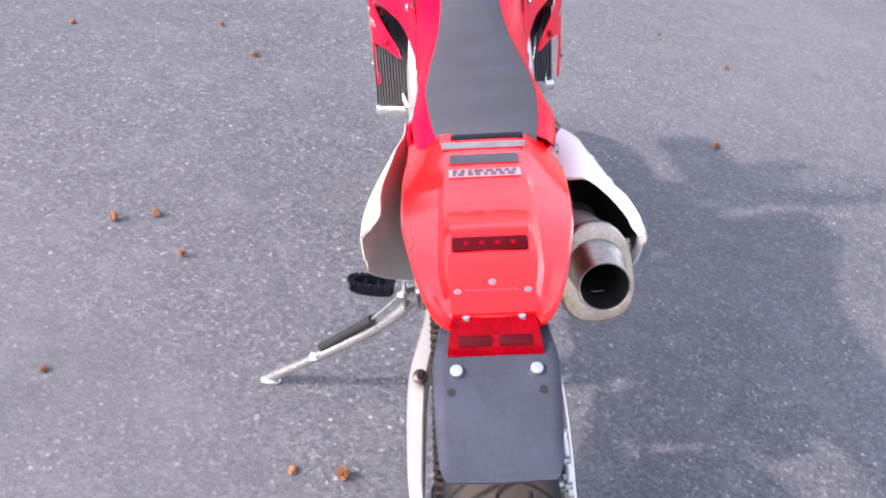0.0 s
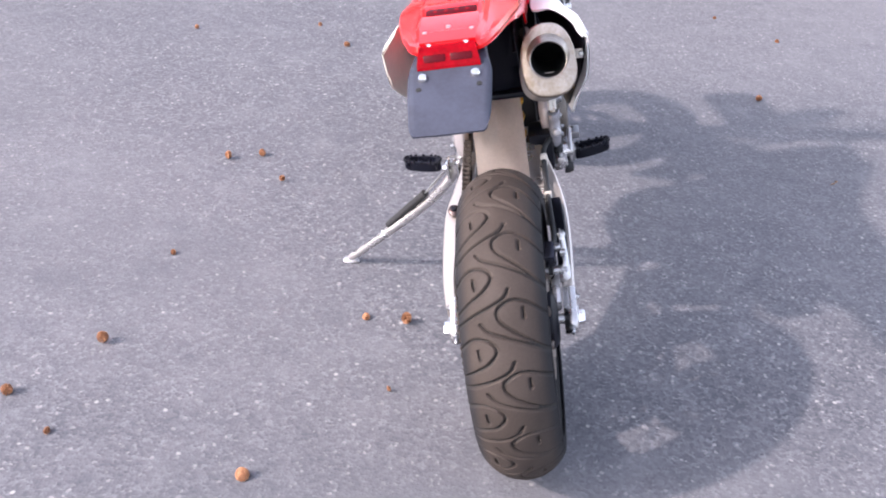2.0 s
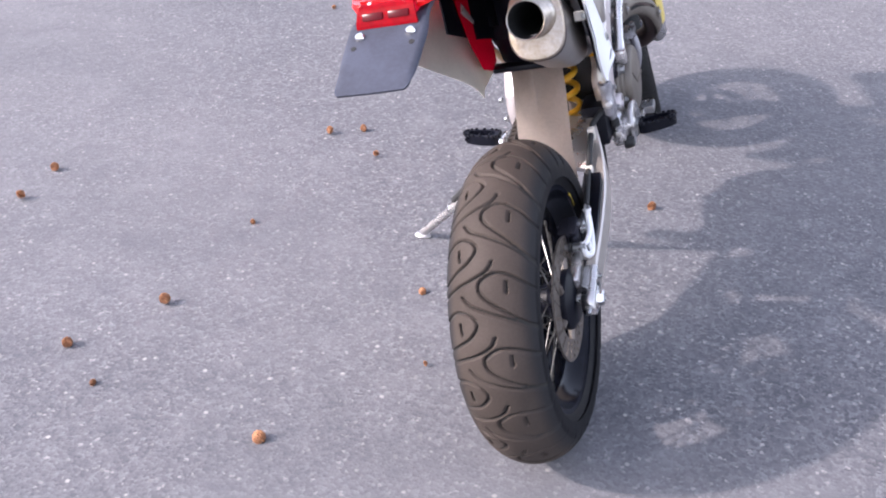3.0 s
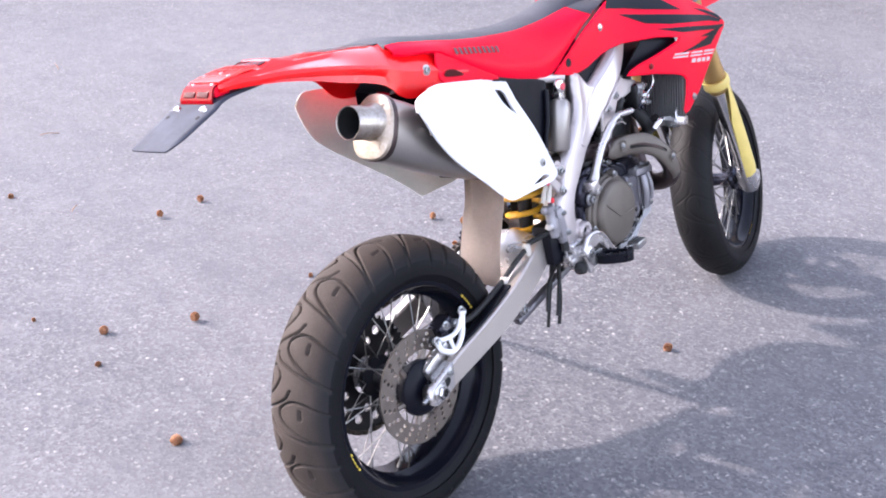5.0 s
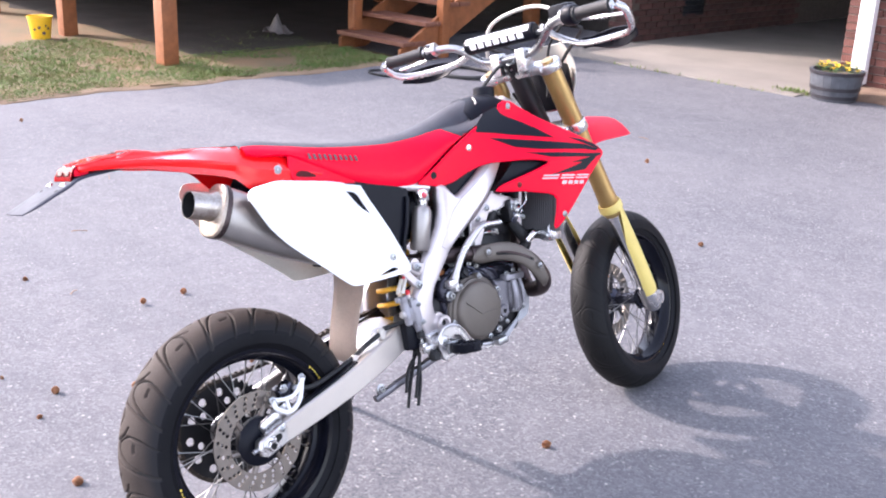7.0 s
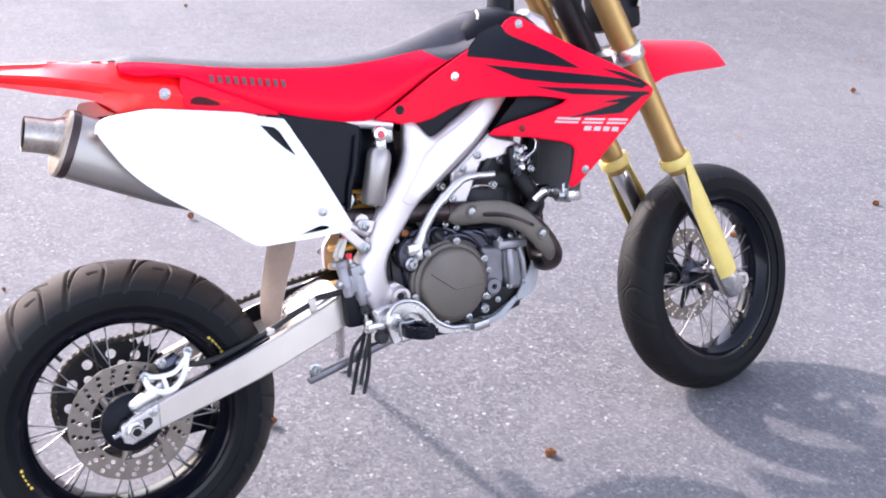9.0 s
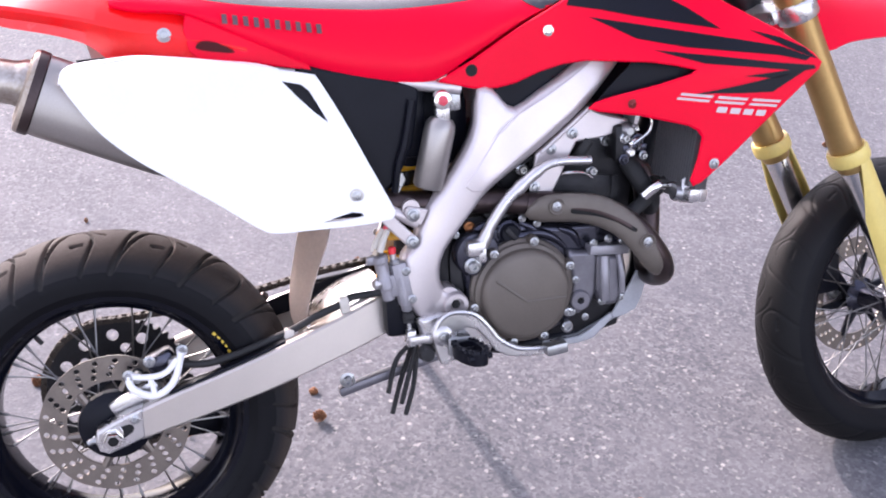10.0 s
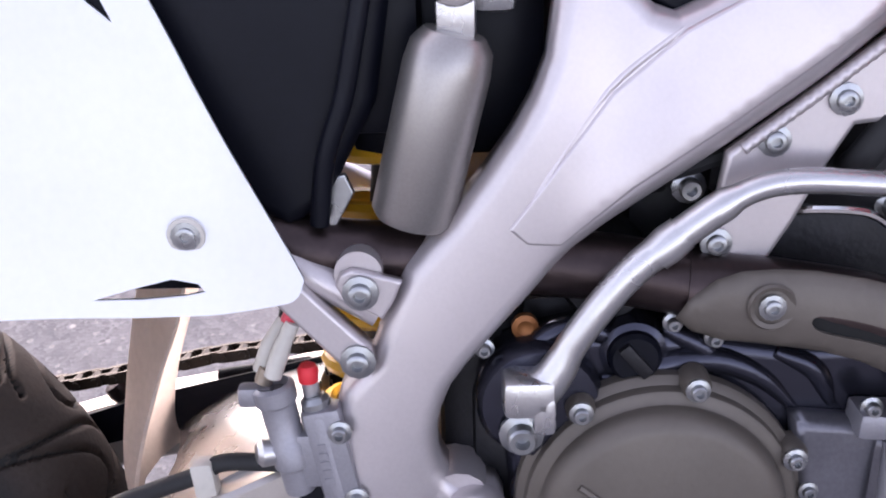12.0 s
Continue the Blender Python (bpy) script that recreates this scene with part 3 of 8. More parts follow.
for x in (-0.045, -0.93):
    bm = bmesh.new()
    low = [(x, -0.50, 0.0), (x, -0.50, 0.10), (x, 0.90, 0.95), (x, 0.90, 0.62), (x, -0.2, 0.0)]
    f = bm.faces.new([bm.verts.new(p) for p in low])
    ext = bmesh.ops.extrude_face_region(bm, geom=[f])["geom"]
    bmesh.ops.translate(bm, vec=(0.038, 0, 0), verts=[g for g in ext if isinstance(g, bmesh.types.BMVert)])
    part("stringer", bm, WOOD, stairs)


def hose(name, cx, cy, r, turns, seed):
    g = random.Random(seed)
    n = int(26 * turns)
    pts = [(cx + (r + 0.02 * math.sin(i * 0.31 + seed)) * math.cos(2 * math.pi * i / 26), cy + (r * 0.8 + 0.015 * math.sin(i * 0.5)) * math.sin(2 * math.pi * i / 26), 0.012 + 0.006 * (i // 26) + 0.003 * g.random()) for i in range(n)]
    ob = part(name, tube(pts, 0.010, 8), M["grip"])
    return tagged(ob, "thin black hose lying in a loop on asphalt", "hose")


hose("hose", -4.93, 4.48, 0.17, 1.05, 2)
hose("hose", -4.62, 5.02, 0.30, 3.2, 5)

sheetbit = part("cloth", sheet([[(-7.25 + 0.035 * i - 0.01 * j, 4.75 + 0.03 * j, 0.045 + 0.15 * max(0.0, noise.noise((i * 0.33 + 3, j * 0.30, 2)) + 0.25) * math.sin(math.pi * (i + 0.5) / 9) + 0.10 * ease(1 - math.hypot(i - 5.5, j - 3) / 3.2) + 0.02 * noise.noise((i, j, 7))) for i in range(9)] for j in range(9)], 0.004), CLOTH)
tagged(sheetbit, "crumpled pale cloth lying on the soil under the deck", "cloth")

# planter with flowers
planter = new("planter")
tagged(planter, "grey half-barrel planter with yellow flowers", "planter")
planter.location = (-2.195, 6.89, 0)
for k in range(20):
    a0, a1 = 2 * math.pi * k / 20 + 0.005, 2 * math.pi * (k + 1) / 20 - 0.005
    rows = []
    for h, r in ((0.0, 0.172), (0.07, 0.186), (0.15, 0.200), (0.24, 0.210)):
        rows.append([(r * math.cos(a), r * math.sin(a), h) for a in (a0, (a0 + a1) / 2, a1)] + [((r - 0.022) * math.cos(a), (r - 0.022) * math.sin(a), h) for a in (a1, (a0 + a1) / 2, a0)])
    part("stave", sheet(rows, closed=True, caps=True), BARREL, planter)
for h, r in ((0.035, 0.180), (0.100, 0.192), (0.226, 0.2095)):
    part("hoop", lathe([(r - 0.001, -0.014), (r + 0.004, -0.014), (r + 0.007, 0.014), (r + 0.002, 0.014)], (0, 0, h), "w", 40, True), HOOP, planter)
part("soil", lathe([(0, 0.208), (0.10, 0.212), (0.190, 0.200)], (0, 0, 0), "w", 24), SOIL, planter)
rg = random.Random(11)
bm, bl = bmesh.new(), bmesh.new()
for _ in range(26):
    a, r = rg.uniform(0, 6.28), 0.17 * rg.random() ** 0.6
    p = Vector((r * math.cos(a), r * math.sin(a), 0.24 + rg.uniform(0, 0.05)))
    t0 = rg.uniform(0, 1)
    for k in range(5):
        b = t0 + k * 2 * math.pi / 5
        d, s = Vector((math.cos(b), math.sin(b), rg.uniform(0.1, 0.6))), Vector((-math.sin(b), math.cos(b), 0))
        bm.faces.new([bm.verts.new(p), bm.verts.new(p + d * 0.016 - s * 0.011), bm.verts.new(p + d * 0.026), bm.verts.new(p + d * 0.016 + s * 0.011)])
    for k in range(9):
        b = rg.uniform(0, 6.28)
        d, s = Vector((math.cos(b), math.sin(b), rg.uniform(-0.3, 0.7))), Vector((-math.sin(b), math.cos(b), 0))
        q = p - Vector((0, 0, 0.03)) + d * 0.012
        bl.faces.new([bl.verts.new(q), bl.verts.new(q + d * 0.02 - s * 0.009), bl.verts.new(q + d * 0.04), bl.verts.new(q + d * 0.02 + s * 0.009)])
part("blossoms", bm, PETAL, planter, "yellow pansy blossoms", smooth=False)
part("foliage", bl, LEAF, planter, "green leaves", smooth=False)
bm = bmesh.new()
for _ in range(330):
    k = rg.random()
    x, y = (-2.52 + rg.gauss(0, 0.09), 6.86 + rg.gauss(0, 0.04)) if k < 0.86 else (rg.uniform(-4.3, -2.7), 6.665 + rg.gauss(0, 0.012))
    a, h = rg.uniform(0, 6.28), rg.uniform(0.015, 0.05)
    w = Vector((-math.sin(a), math.cos(a), 0)) * 0.006
    p = Vector((x, y, 0.0))
    bm.faces.new([bm.verts.new(p - w), bm.verts.new(p + w), bm.verts.new(p + Vector((math.cos(a) * h * 0.6, math.sin(a) * h * 0.6, h)))])
tagged(part("weeds", bm, BLADE, smooth=False), "green weeds in the joint beside the planter", "weeds", kind="stuff")

spout = new("downspout")
tagged(spout, "white metal downspout on the brick wall", "downspout")
spout.location = (-2.31, 7.50, 0)
part("pipe", box((-0.065, -0.04, 0.05), (0.065, 0.04, 2.6), 0.01), M["white"], spout)
part("elbow", box((-0.048, -0.12, 0.0), (0.048, 0.0, 0.06), 0.01), M["white"], spout)

bucket = new("bucket")
tagged(bucket, "yellow plastic bucket with dark printed marks standing on the lawn", "bucket")
bucket.location, bucket.scale = (-8.06, 2.82, 0.012), (0.86, 0.86, 0.86)
part("body", lathe([(0.0, 0.004), (0.095, 0.0), (0.10, 0.01), (0.128, 0.225), (0.136, 0.228), (0.136, 0.245), (0.126, 0.245), (0.121, 0.22), (0.094, 0.012), (0, 0.012)], (0, 0, 0), "w", 36), BUCKET, bucket)
for a, z, r in ((-0.5, 0.13, 0.016), (-0.1, 0.07, 0.02), (0.35, 0.12, 0.016), (-0.95, 0.11, 0.014), (0.1, 0.15, 0.012)):
    rr = 0.1 + 0.028 * z / 0.225 + 0.0015
    d = Vector((math.cos(a), math.sin(a), 0))
    part("printed_mark", lathe([(0, 0.001), (r, 0.0), (r, -0.003)], d * rr + Vector((0, 0, z)), d, 14), M["grey_decal"], bucket)


# pine cones on the asphalt
def cone_mesh():
    bm = bmesh.new()
    for k in range(46):
        a, h = k * 2.39996, k / 46
        r = 0.020 * math.sin(math.pi * (0.12 + 0.83 * h)) ** 0.8
        c, s = math.cos(a), math.sin(a)
        p = Vector((c * r * 0.35, s * r * 0.35, 0.004 + 0.036 * h))
        o = Vector((c * r * 1.15, s * r * 1.15, 0.007 + 0.040 * h))
        w = Vector((-s, c, 0)) * 0.0065
        up = Vector((0, 0, 0.0035))
        v = [bm.verts.new(q) for q in (p - w * 0.5, p + w * 0.5, o + w, o - w, o + up, p + up)]
        for f in ((0, 1, 2, 3), (3, 2, 4), (0, 3, 4, 5), (2, 1, 5, 4)):
            bm.faces.new([v[i] for i in f])
    lathe_into(bm, [(0, 0.0), (0.009, 0.006), (0.010, 0.02), (0.005, 0.036), (0, 0.04)], (0, 0, 0), "w", 8)
    return bm


first_cone = part("pine_cone", cone_mesh(), CONE, smooth=False)
tagged(first_cone, "small brown dry pine cone lying on asphalt", "pine cone", "pine cones on the asphalt")
CONES = [(-0.91, 1.11, 1.0), (-0.81, 1.16, 1.0), (-0.72, 1.02, 0.75), (-0.30, 0.385, 1.15), (-0.40, 0.36, 0.8), (-0.96, 0.157, 1.1), (0.90, 2.056, 1.0), (-1.58, 0.515, 1.0), (-1.60, 0.70, 1.0), (-1.09, -0.04, 1.0), (0.10, 0.936, 1.1), (-0.575, -0.221, 1.15), (-0.93, 0.573, 0.7), (-1.79, 3.91, 1.1), (-0.71, 2.85, 1.0), (-1.30, 2.18, 0.7), (-0.83, 2.37, 0.7), (-0.69, 2.18, 1.0), (0.86, 3.00, 0.6), (1.11, 2.77, 0.8), (-2.11, 0.27, 0.8), (-1.31, -0.13, 0.55), (-0.98, -0.13, 0.7), (-0.77, 5.45, 0.8), (-4.81, 1.34, 0.9), (-0.31, 0.10, 0.5)]
rg = random.Random(3)
for i, (x, y, s) in enumerate(CONES):
    s *= 0.56
    m = pose(x, y, 0.019 * s, 90 + rg.uniform(-25, 25), 0, rg.uniform(0, 360)) @ Matrix.Scale(s, 4) @ Matrix.Scale(rg.uniform(0.7, 1.0), 4, (1, 0, 0))
    if i == 0:
        first_cone.matrix_world = m
    else:
        c = first_cone.copy()
        scene.collection.objects.link(c)
        c.matrix_world = m
bm = bmesh.new()
for x, y, l in ((-1.86, 0.36, 0.05), (-2.54, 0.69, 0.07), (-3.3, 1.2, 0.09), (-1.5, 2.9, 0.06), (0.5, 3.3, 0.05), (-2.2, 4.4, 0.08), (1.0, 1.4, 0.04), (-0.6, -0.6, 0.03)):
    a = rg.uniform(0, 3.1)
    d = Vector((math.cos(a), math.sin(a), 0)) * l / 2
    tube_into(bm, spline([Vector((x, y, 0.004)) - d, Vector((x + 0.01, y - 0.006, 0.012)), Vector((x, y, 0.004)) + d], 4), 0.0018, 5)
tagged(part("twigs", bm, STRAW), "a few dry twigs scattered on asphalt", "twigs", kind="stuff")


# ---- the motorcycle: u to its right, v ahead, w up from the rear tyre's foot ----
bike = new("motorcycle")
tagged(bike, "red and white supermoto motorcycle leaning on its side stand", "motorcycle")
bike.matrix_world = pose(0, 0, 0.001, 0, -LEAN, 0)
FRONT = Vector((0, 1.486, 0.287))
HEAD = Vector((0, 1.045, 1.08))
RAKE = radians(25.0)
UPFORK = Vector((0, -math.sin(RAKE), math.cos(RAKE)))
TURNED = Matrix.Translation(HEAD) @ Matrix.Rotation(radians(STEER), 4, UPFORK) @ Matrix.Translation(-HEAD)

GROOVES = [
    [(1.0, -1.79), (0.52, -1.55), (0.03, -1.32), (-0.09, -1.17), (0.03, -1.06), (0.31, -0.99), (0.66, -1.06), (1.03, -1.245)],
    [(-0.45, -1.30), (-0.28, -1.415), (0.10, -1.51), (0.59, -1.64), (1.0, -1.83)],
    [(-1.03, -1.755), (-0.83, -1.585), (-0.59, -1.50), (-0.28, -1.547), (-0.15, -1.68), (-0.34, -1.85), (-0.66, -1.98), (-1.0, -2.15)],
    [(0.19, -0.84), (0.09, -0.96), (-0.17, -1.057), (-0.59, -1.17), (-1.0, -1.32)],
    [(0.46, -1.11), (0.47, -1.25)],
    [(-0.55, -1.66), (-0.52, -1.80)],
]


def tyre(R, half, rim_r, periods, around, across, depth, grooves=True, width=0.0030):
    """A road tyre with its grooves sunk into the crown; centred on the origin, axle along u."""
    crown = []
    for j in range(across + 1):
        s = -1 + 2 * j / across
        a = s * radians(62)
        crown.append((half * math.sin(a) / math.sin(radians(62)), R - 0.62 * half * (1 - math.cos(a)) / (1 - math.cos(radians(62))), s))
    wall = [(half * 1.01, R - 0.62 * half - 0.012), (half * 0.99, R - 0.62 * half - 0.028), (half * 0.93, rim_r + 0.014), (half * 0.86, rim_r + 0.002), (half * 0.80, rim_r - 0.004)]
    polys = []
    if grooves:
        for g in GROOVES:
            c = [(p.x * half * 1.05, p.y) for p in spline([(a, b, 0) for a, b in g], 5)]
            polys.append(c)
    pitch = 2 * math.pi * R / periods
    cell = around // periods
    sunk = {}
    if grooves:
        for i in range(cell):
            for j, (x, r, s) in enumerate(crown):
                best = 1.0
                y = i / cell
                for c in polys:
                    for k in (-0.0, 1.0, 2.0, 3.0):
                        for p, q in zip(c, c[1:]):
                            ax, ay, bx, by = p[0], (p[1] + k - y) * pitch, q[0], (q[1] + k - y) * pitch
                            if min(ay, by) > 0.02 or max(ay, by) < -0.02:
                                continue
                            dx, dy = bx - ax, by - ay
                            t = max(0.0, min(1.0, ((x - ax) * dx - ay * dy) / (dx * dx + dy * dy + 1e-12)))
                            best = min(best, math.hypot(x - ax - t * dx, ay + t * dy))
                sunk[i, j] = depth * (1 - ease((best - width * 0.55) / (width * 0.75)))
    bm = bmesh.new()
    rings = []
    for i in range(around):
        a = 2 * math.pi * i / around
        ring = [(-x, r) for x, r in reversed(wall)]
        ring += [(x, r - sunk.get((i % cell, j), 0.0)) for j, (x, r, s) in enumerate(crown)]
        ring += wall
        rings.append([bm.verts.new((x, r * math.sin(a), r * math.cos(a))) for x, r in ring])
    n, edge = len(rings[0]), len(wall)
    for i in range(around):
        p, q = rings[i], rings[(i + 1) % around]
        for j in range(n - 1):
            f = bm.faces.new((p[j], p[j + 1], q[j + 1], q[j]))
            f.material_index = 0 if edge + 1 <= j < n - edge - 2 else 1
            if grooves and width < 0.0035 and f.material_index == 0 and min(sunk.get((i % cell, j - edge), 0.0), sunk.get(((i + 1) % cell, j - edge + 1), 0.0)) > 0.45 * depth:
                f.material_index = 2
    return bm


def spokes(parent, hub_u, hub_r, rim_r, pairs, place):
    """Laced wire spokes, each with its nipple."""
    for side in (1, -1):
        for k in range(pairs):
            a = 2 * math.pi * (k + (0.25 if side > 0 else 0.0)) / pairs
            for lay in (1, -1):
                b = a + lay * radians(52)
                p = Vector((side * hub_u * (1.0 if lay > 0 else 0.9), hub_r * math.sin(a), hub_r * math.cos(a)))
                e = a + lay * radians(14)
                q = Vector((side * 0.008, rim_r * math.sin(b - lay * radians(26)), rim_r * math.cos(b - lay * radians(26))))
                bm = bmesh.new()
                tube_into(bm, [p, q], 0.0015, 6)
                d = (q - p).normalized()
                tube_into(bm, [q - d * 0.016, q], 0.0028, 6)
                part("spoke", bm, M["spoke"], parent, place=place)


def disc_mesh(r, inner, u, thick, holes, hole_r):
    """A drilled brake disc."""
    bm = bmesh.new()
    edges = []

    def ring(cx, cy, rr, n):
        vs = [bm.verts.new((u, cx + rr * math.sin(2 * math.pi * i / n), cy + rr * math.cos(2 * math.pi * i / n))) for i in range(n)]
        edges.extend(bm.edges.new((vs[i], vs[(i + 1) % n])) for i in range(n))
    n = 96
    vs = [bm.verts.new((u, (r * (1 + 0.004 * math.sin(12 * 2 * math.pi * i / n))) * math.sin(2 * math.pi * i / n), (r * (1 + 0.004 * math.sin(12 * 2 * math.pi * i / n))) * math.cos(2 * math.pi * i / n))) for i in range(n)]
    edges.extend(bm.edges.new((vs[i], vs[(i + 1) % n])) for i in range(n))
    ring(0, 0, inner, 48)
    for k in range(holes):
        a = 2 * math.pi * k / holes
        for j in range(3):
            rr = inner + (r - inner) * (0.24 + 0.27 * j)
            b = a + 0.055 * j
            ring(rr * math.sin(b), rr * math.cos(b), hole_r, 8)
    bmesh.ops.triangle_fill(bm, use_beauty=True, use_dissolve=False, edges=edges)
    ext = bmesh.ops.extrude_face_region(bm, geom=bm.faces[:])["geom"]
    bmesh.ops.translate(bm, vec=(thick, 0, 0), verts=[g for g in ext if isinstance(g, bmesh.types.BMVert)])
    return bm


def sprocket_mesh(r, teeth, u, thick):
    bm = bmesh.new()
    edges = []
    n = teeth * 4
    rad = (0.0, 0.0045, 0.0045, 0.0)
    vs = [bm.verts.new((u, (r - 0.004 + rad[i % 4] * 1.6) * math.sin(2 * math.pi * i / n), (r - 0.004 + rad[i % 4] * 1.6) * math.cos(2 * math.pi * i / n))) for i in range(n)]
    edges.extend(bm.edges.new((vs[i], vs[(i + 1) % n])) for i in range(n))
    for cr, c0, rr, cnt in ((0.0, 0.0, 0.042, 1), (r - 0.028, 0.0, 0.0105, 12), (r - 0.052, 0.26, 0.009, 6)):
        for k in range(cnt):
            a = c0 + 2 * math.pi * k / cnt
            vs = [bm.verts.new((u, cr * math.sin(a) + rr * math.sin(2 * math.pi * i / 14), cr * math.cos(a) + rr * math.cos(2 * math.pi * i / 14))) for i in range(14)]
            edges.extend(bm.edges.new((vs[i], vs[(i + 1) % 14])) for i in range(14))
    bmesh.ops.triangle_fill(bm, use_beauty=True, use_dissolve=False, edges=edges)
    ext = bmesh.ops.extrude_face_region(bm, geom=bm.faces[:])["geom"]
    bmesh.ops.translate(bm, vec=(thick, 0, 0), verts=[g for g in ext if isinstance(g, bmesh.types.BMVert)])
    return bm


def rim_profile(r, half):
    """Closed section of a drop-centre rim with lips."""
    return [(r + 0.012, -half), (r + 0.016, -half + 0.003), (r + 0.012, -half + 0.006), (r - 0.002, -half + 0.010), (r - 0.006, -half * 0.62), (r - 0.020, -half * 0.45), (r - 0.022, 0), (r - 0.020, half * 0.45), (r - 0.006, half * 0.62), (r - 0.002, half - 0.010), (r + 0.012, half - 0.006), (r + 0.016, half - 0.003), (r + 0.012, half),
            (r - 0.006, half - 0.003), (r - 0.013, half * 0.60), (r - 0.028, half * 0.40), (r - 0.031, 0), (r - 0.028, -half * 0.40), (r - 0.013, -half * 0.60), (r - 0.006, -half + 0.003)]


def rim_print(parent, r0, u, spans, place):
    """Small yellow maker's marks on the rim as plain bars."""
    for a0 in spans:
        for k in range(5):
            a = radians(a0 + 2.6 * k)
            h = 0.008 if k in (0, 4) else 0.0045
            rows = [[(u, rr * math.sin(b), rr * math.cos(b)) for b in (a, a + radians(1.5))] for rr in (r0 - h / 2, r0 + h / 2)]
            part("rim_mark", sheet(rows), M["rimtext"], parent, place=place)


# rear wheel
REAR = Vector((0, 0.002, 0.300))
at_rear = Matrix.Translation(REAR)
rear = part("rear_wheel", lathe(rim_profile(0.212, 0.066), (0, 0, 0), "u", 96, True), M["rim"], bike, "black spoked rear wheel", place=at_rear)
part("tyre", tyre(0.305, 0.078, 0.216, 15, 900, 76, 0.0060, width=0.0026), (M["tread"], M["rubber"], M["groove"]), rear, "worn road tyre with looping grooves", place=at_rear, sharp=60)
hub = lathe([(0, -0.075), (0.032, -0.075), (0.045, -0.062), (0.048, -0.048), (0.030, -0.038), (0.024, 0), (0.030, 0.036), (0.046, 0.046), (0.046, 0.058), (0.030, 0.066), (0, 0.066)], (0, 0, 0), "u", 40)
part("hub", hub, M["black"], rear, place=at_rear)
spokes(rear, 0.046, 0.046, 0.186, 9, at_rear)
part("brake_disc", disc_mesh(0.118, 0.076, 0.068, 0.004, 22, 0.0050), M["disc"], rear, "drilled steel brake disc", place=at_rear, sharp=30)
for k in range(6):
    a = 2 * math.pi * k / 6
    part("carrier_arm", tube([(0.068, 0.03 * math.sin(a), 0.03 * math.cos(a)), (0.070, 0.078 * math.sin(a + 0.35), 0.078 * math.cos(a + 0.35))], [0.010, 0.006], 8), M["disc"], rear, place=at_rear)
part("disc_carrier", lathe([(0, 0.060), (0.056, 0.060), (0.060, 0.070), (0.058, 0.078), (0.044, 0.088), (0, 0.088)], (0, 0, 0), "u", 32), M["black"], rear, place=at_rear)
part("sprocket", sprocket_mesh(0.124, 49, -0.090, 0.006), M["darkcase"], rear, "dark drilled rear sprocket", place=at_rear, sharp=30)
rim_print(rear, 0.2165, 0.0665, (52, 246), at_rear)
part("valve", tube([(0.0, -0.116, 0.146), (0.004, -0.102, 0.128)], 0.004, 8), M["grip"], rear, place=at_rear)

# front wheel, turned with the fork
at_front = TURNED @ Matrix.Translation(FRONT)
front = part("front_wheel", lathe(rim_profile(0.212, 0.048), (0, 0, 0), "u", 96, True), M["rim"], bike, "black spoked front wheel", place=at_front)
part("tyre", tyre(0.2925, 0.060, 0.216, 13, 780, 60, 0.0014, width=0.0020), (M["front_tread"], M["rubber"], M["front_tread"]), front, "worn black road tyre", place=at_front, sharp=60)
hub = lathe([(0, -0.072), (0.024, -0.072), (0.034, -0.056), (0.040, -0.044), (0.022, -0.034), (0.018, 0), (0.022, 0.034), (0.036, 0.044), (0.034, 0.054), (0.022, 0.064), (0, 0.064)], (0, 0, 0), "u", 40)
part("hub", hub, M["case"], front, place=at_front)
spokes(front, 0.042, 0.036, 0.186, 9, at_front)
part("brake_disc", disc_mesh(0.122, 0.084, -0.066, 0.004, 24, 0.0042), M["disc"], front, "drilled steel brake disc", place=at_front, sharp=30)
for k in range(6):
    a = 2 * math.pi * k / 6
    arms = tube([(-0.062, 0.026 * math.sin(a), 0.026 * math.cos(a)), (-0.064, 0.09 * math.sin(a + 0.35), 0.09 * math.cos(a + 0.35))], [0.010, 0.006], 8)
    part("carrier_arm", arms, M["black"], front, place=at_front)
rim_print(front, 0.214, 0.0480, (150,), at_front)

# front fork
def fork_point(s, u):
    """A point on a fork leg, s metres above the axle."""
    return FRONT + Vector((u, -0.030, 0)) + UPFORK * s


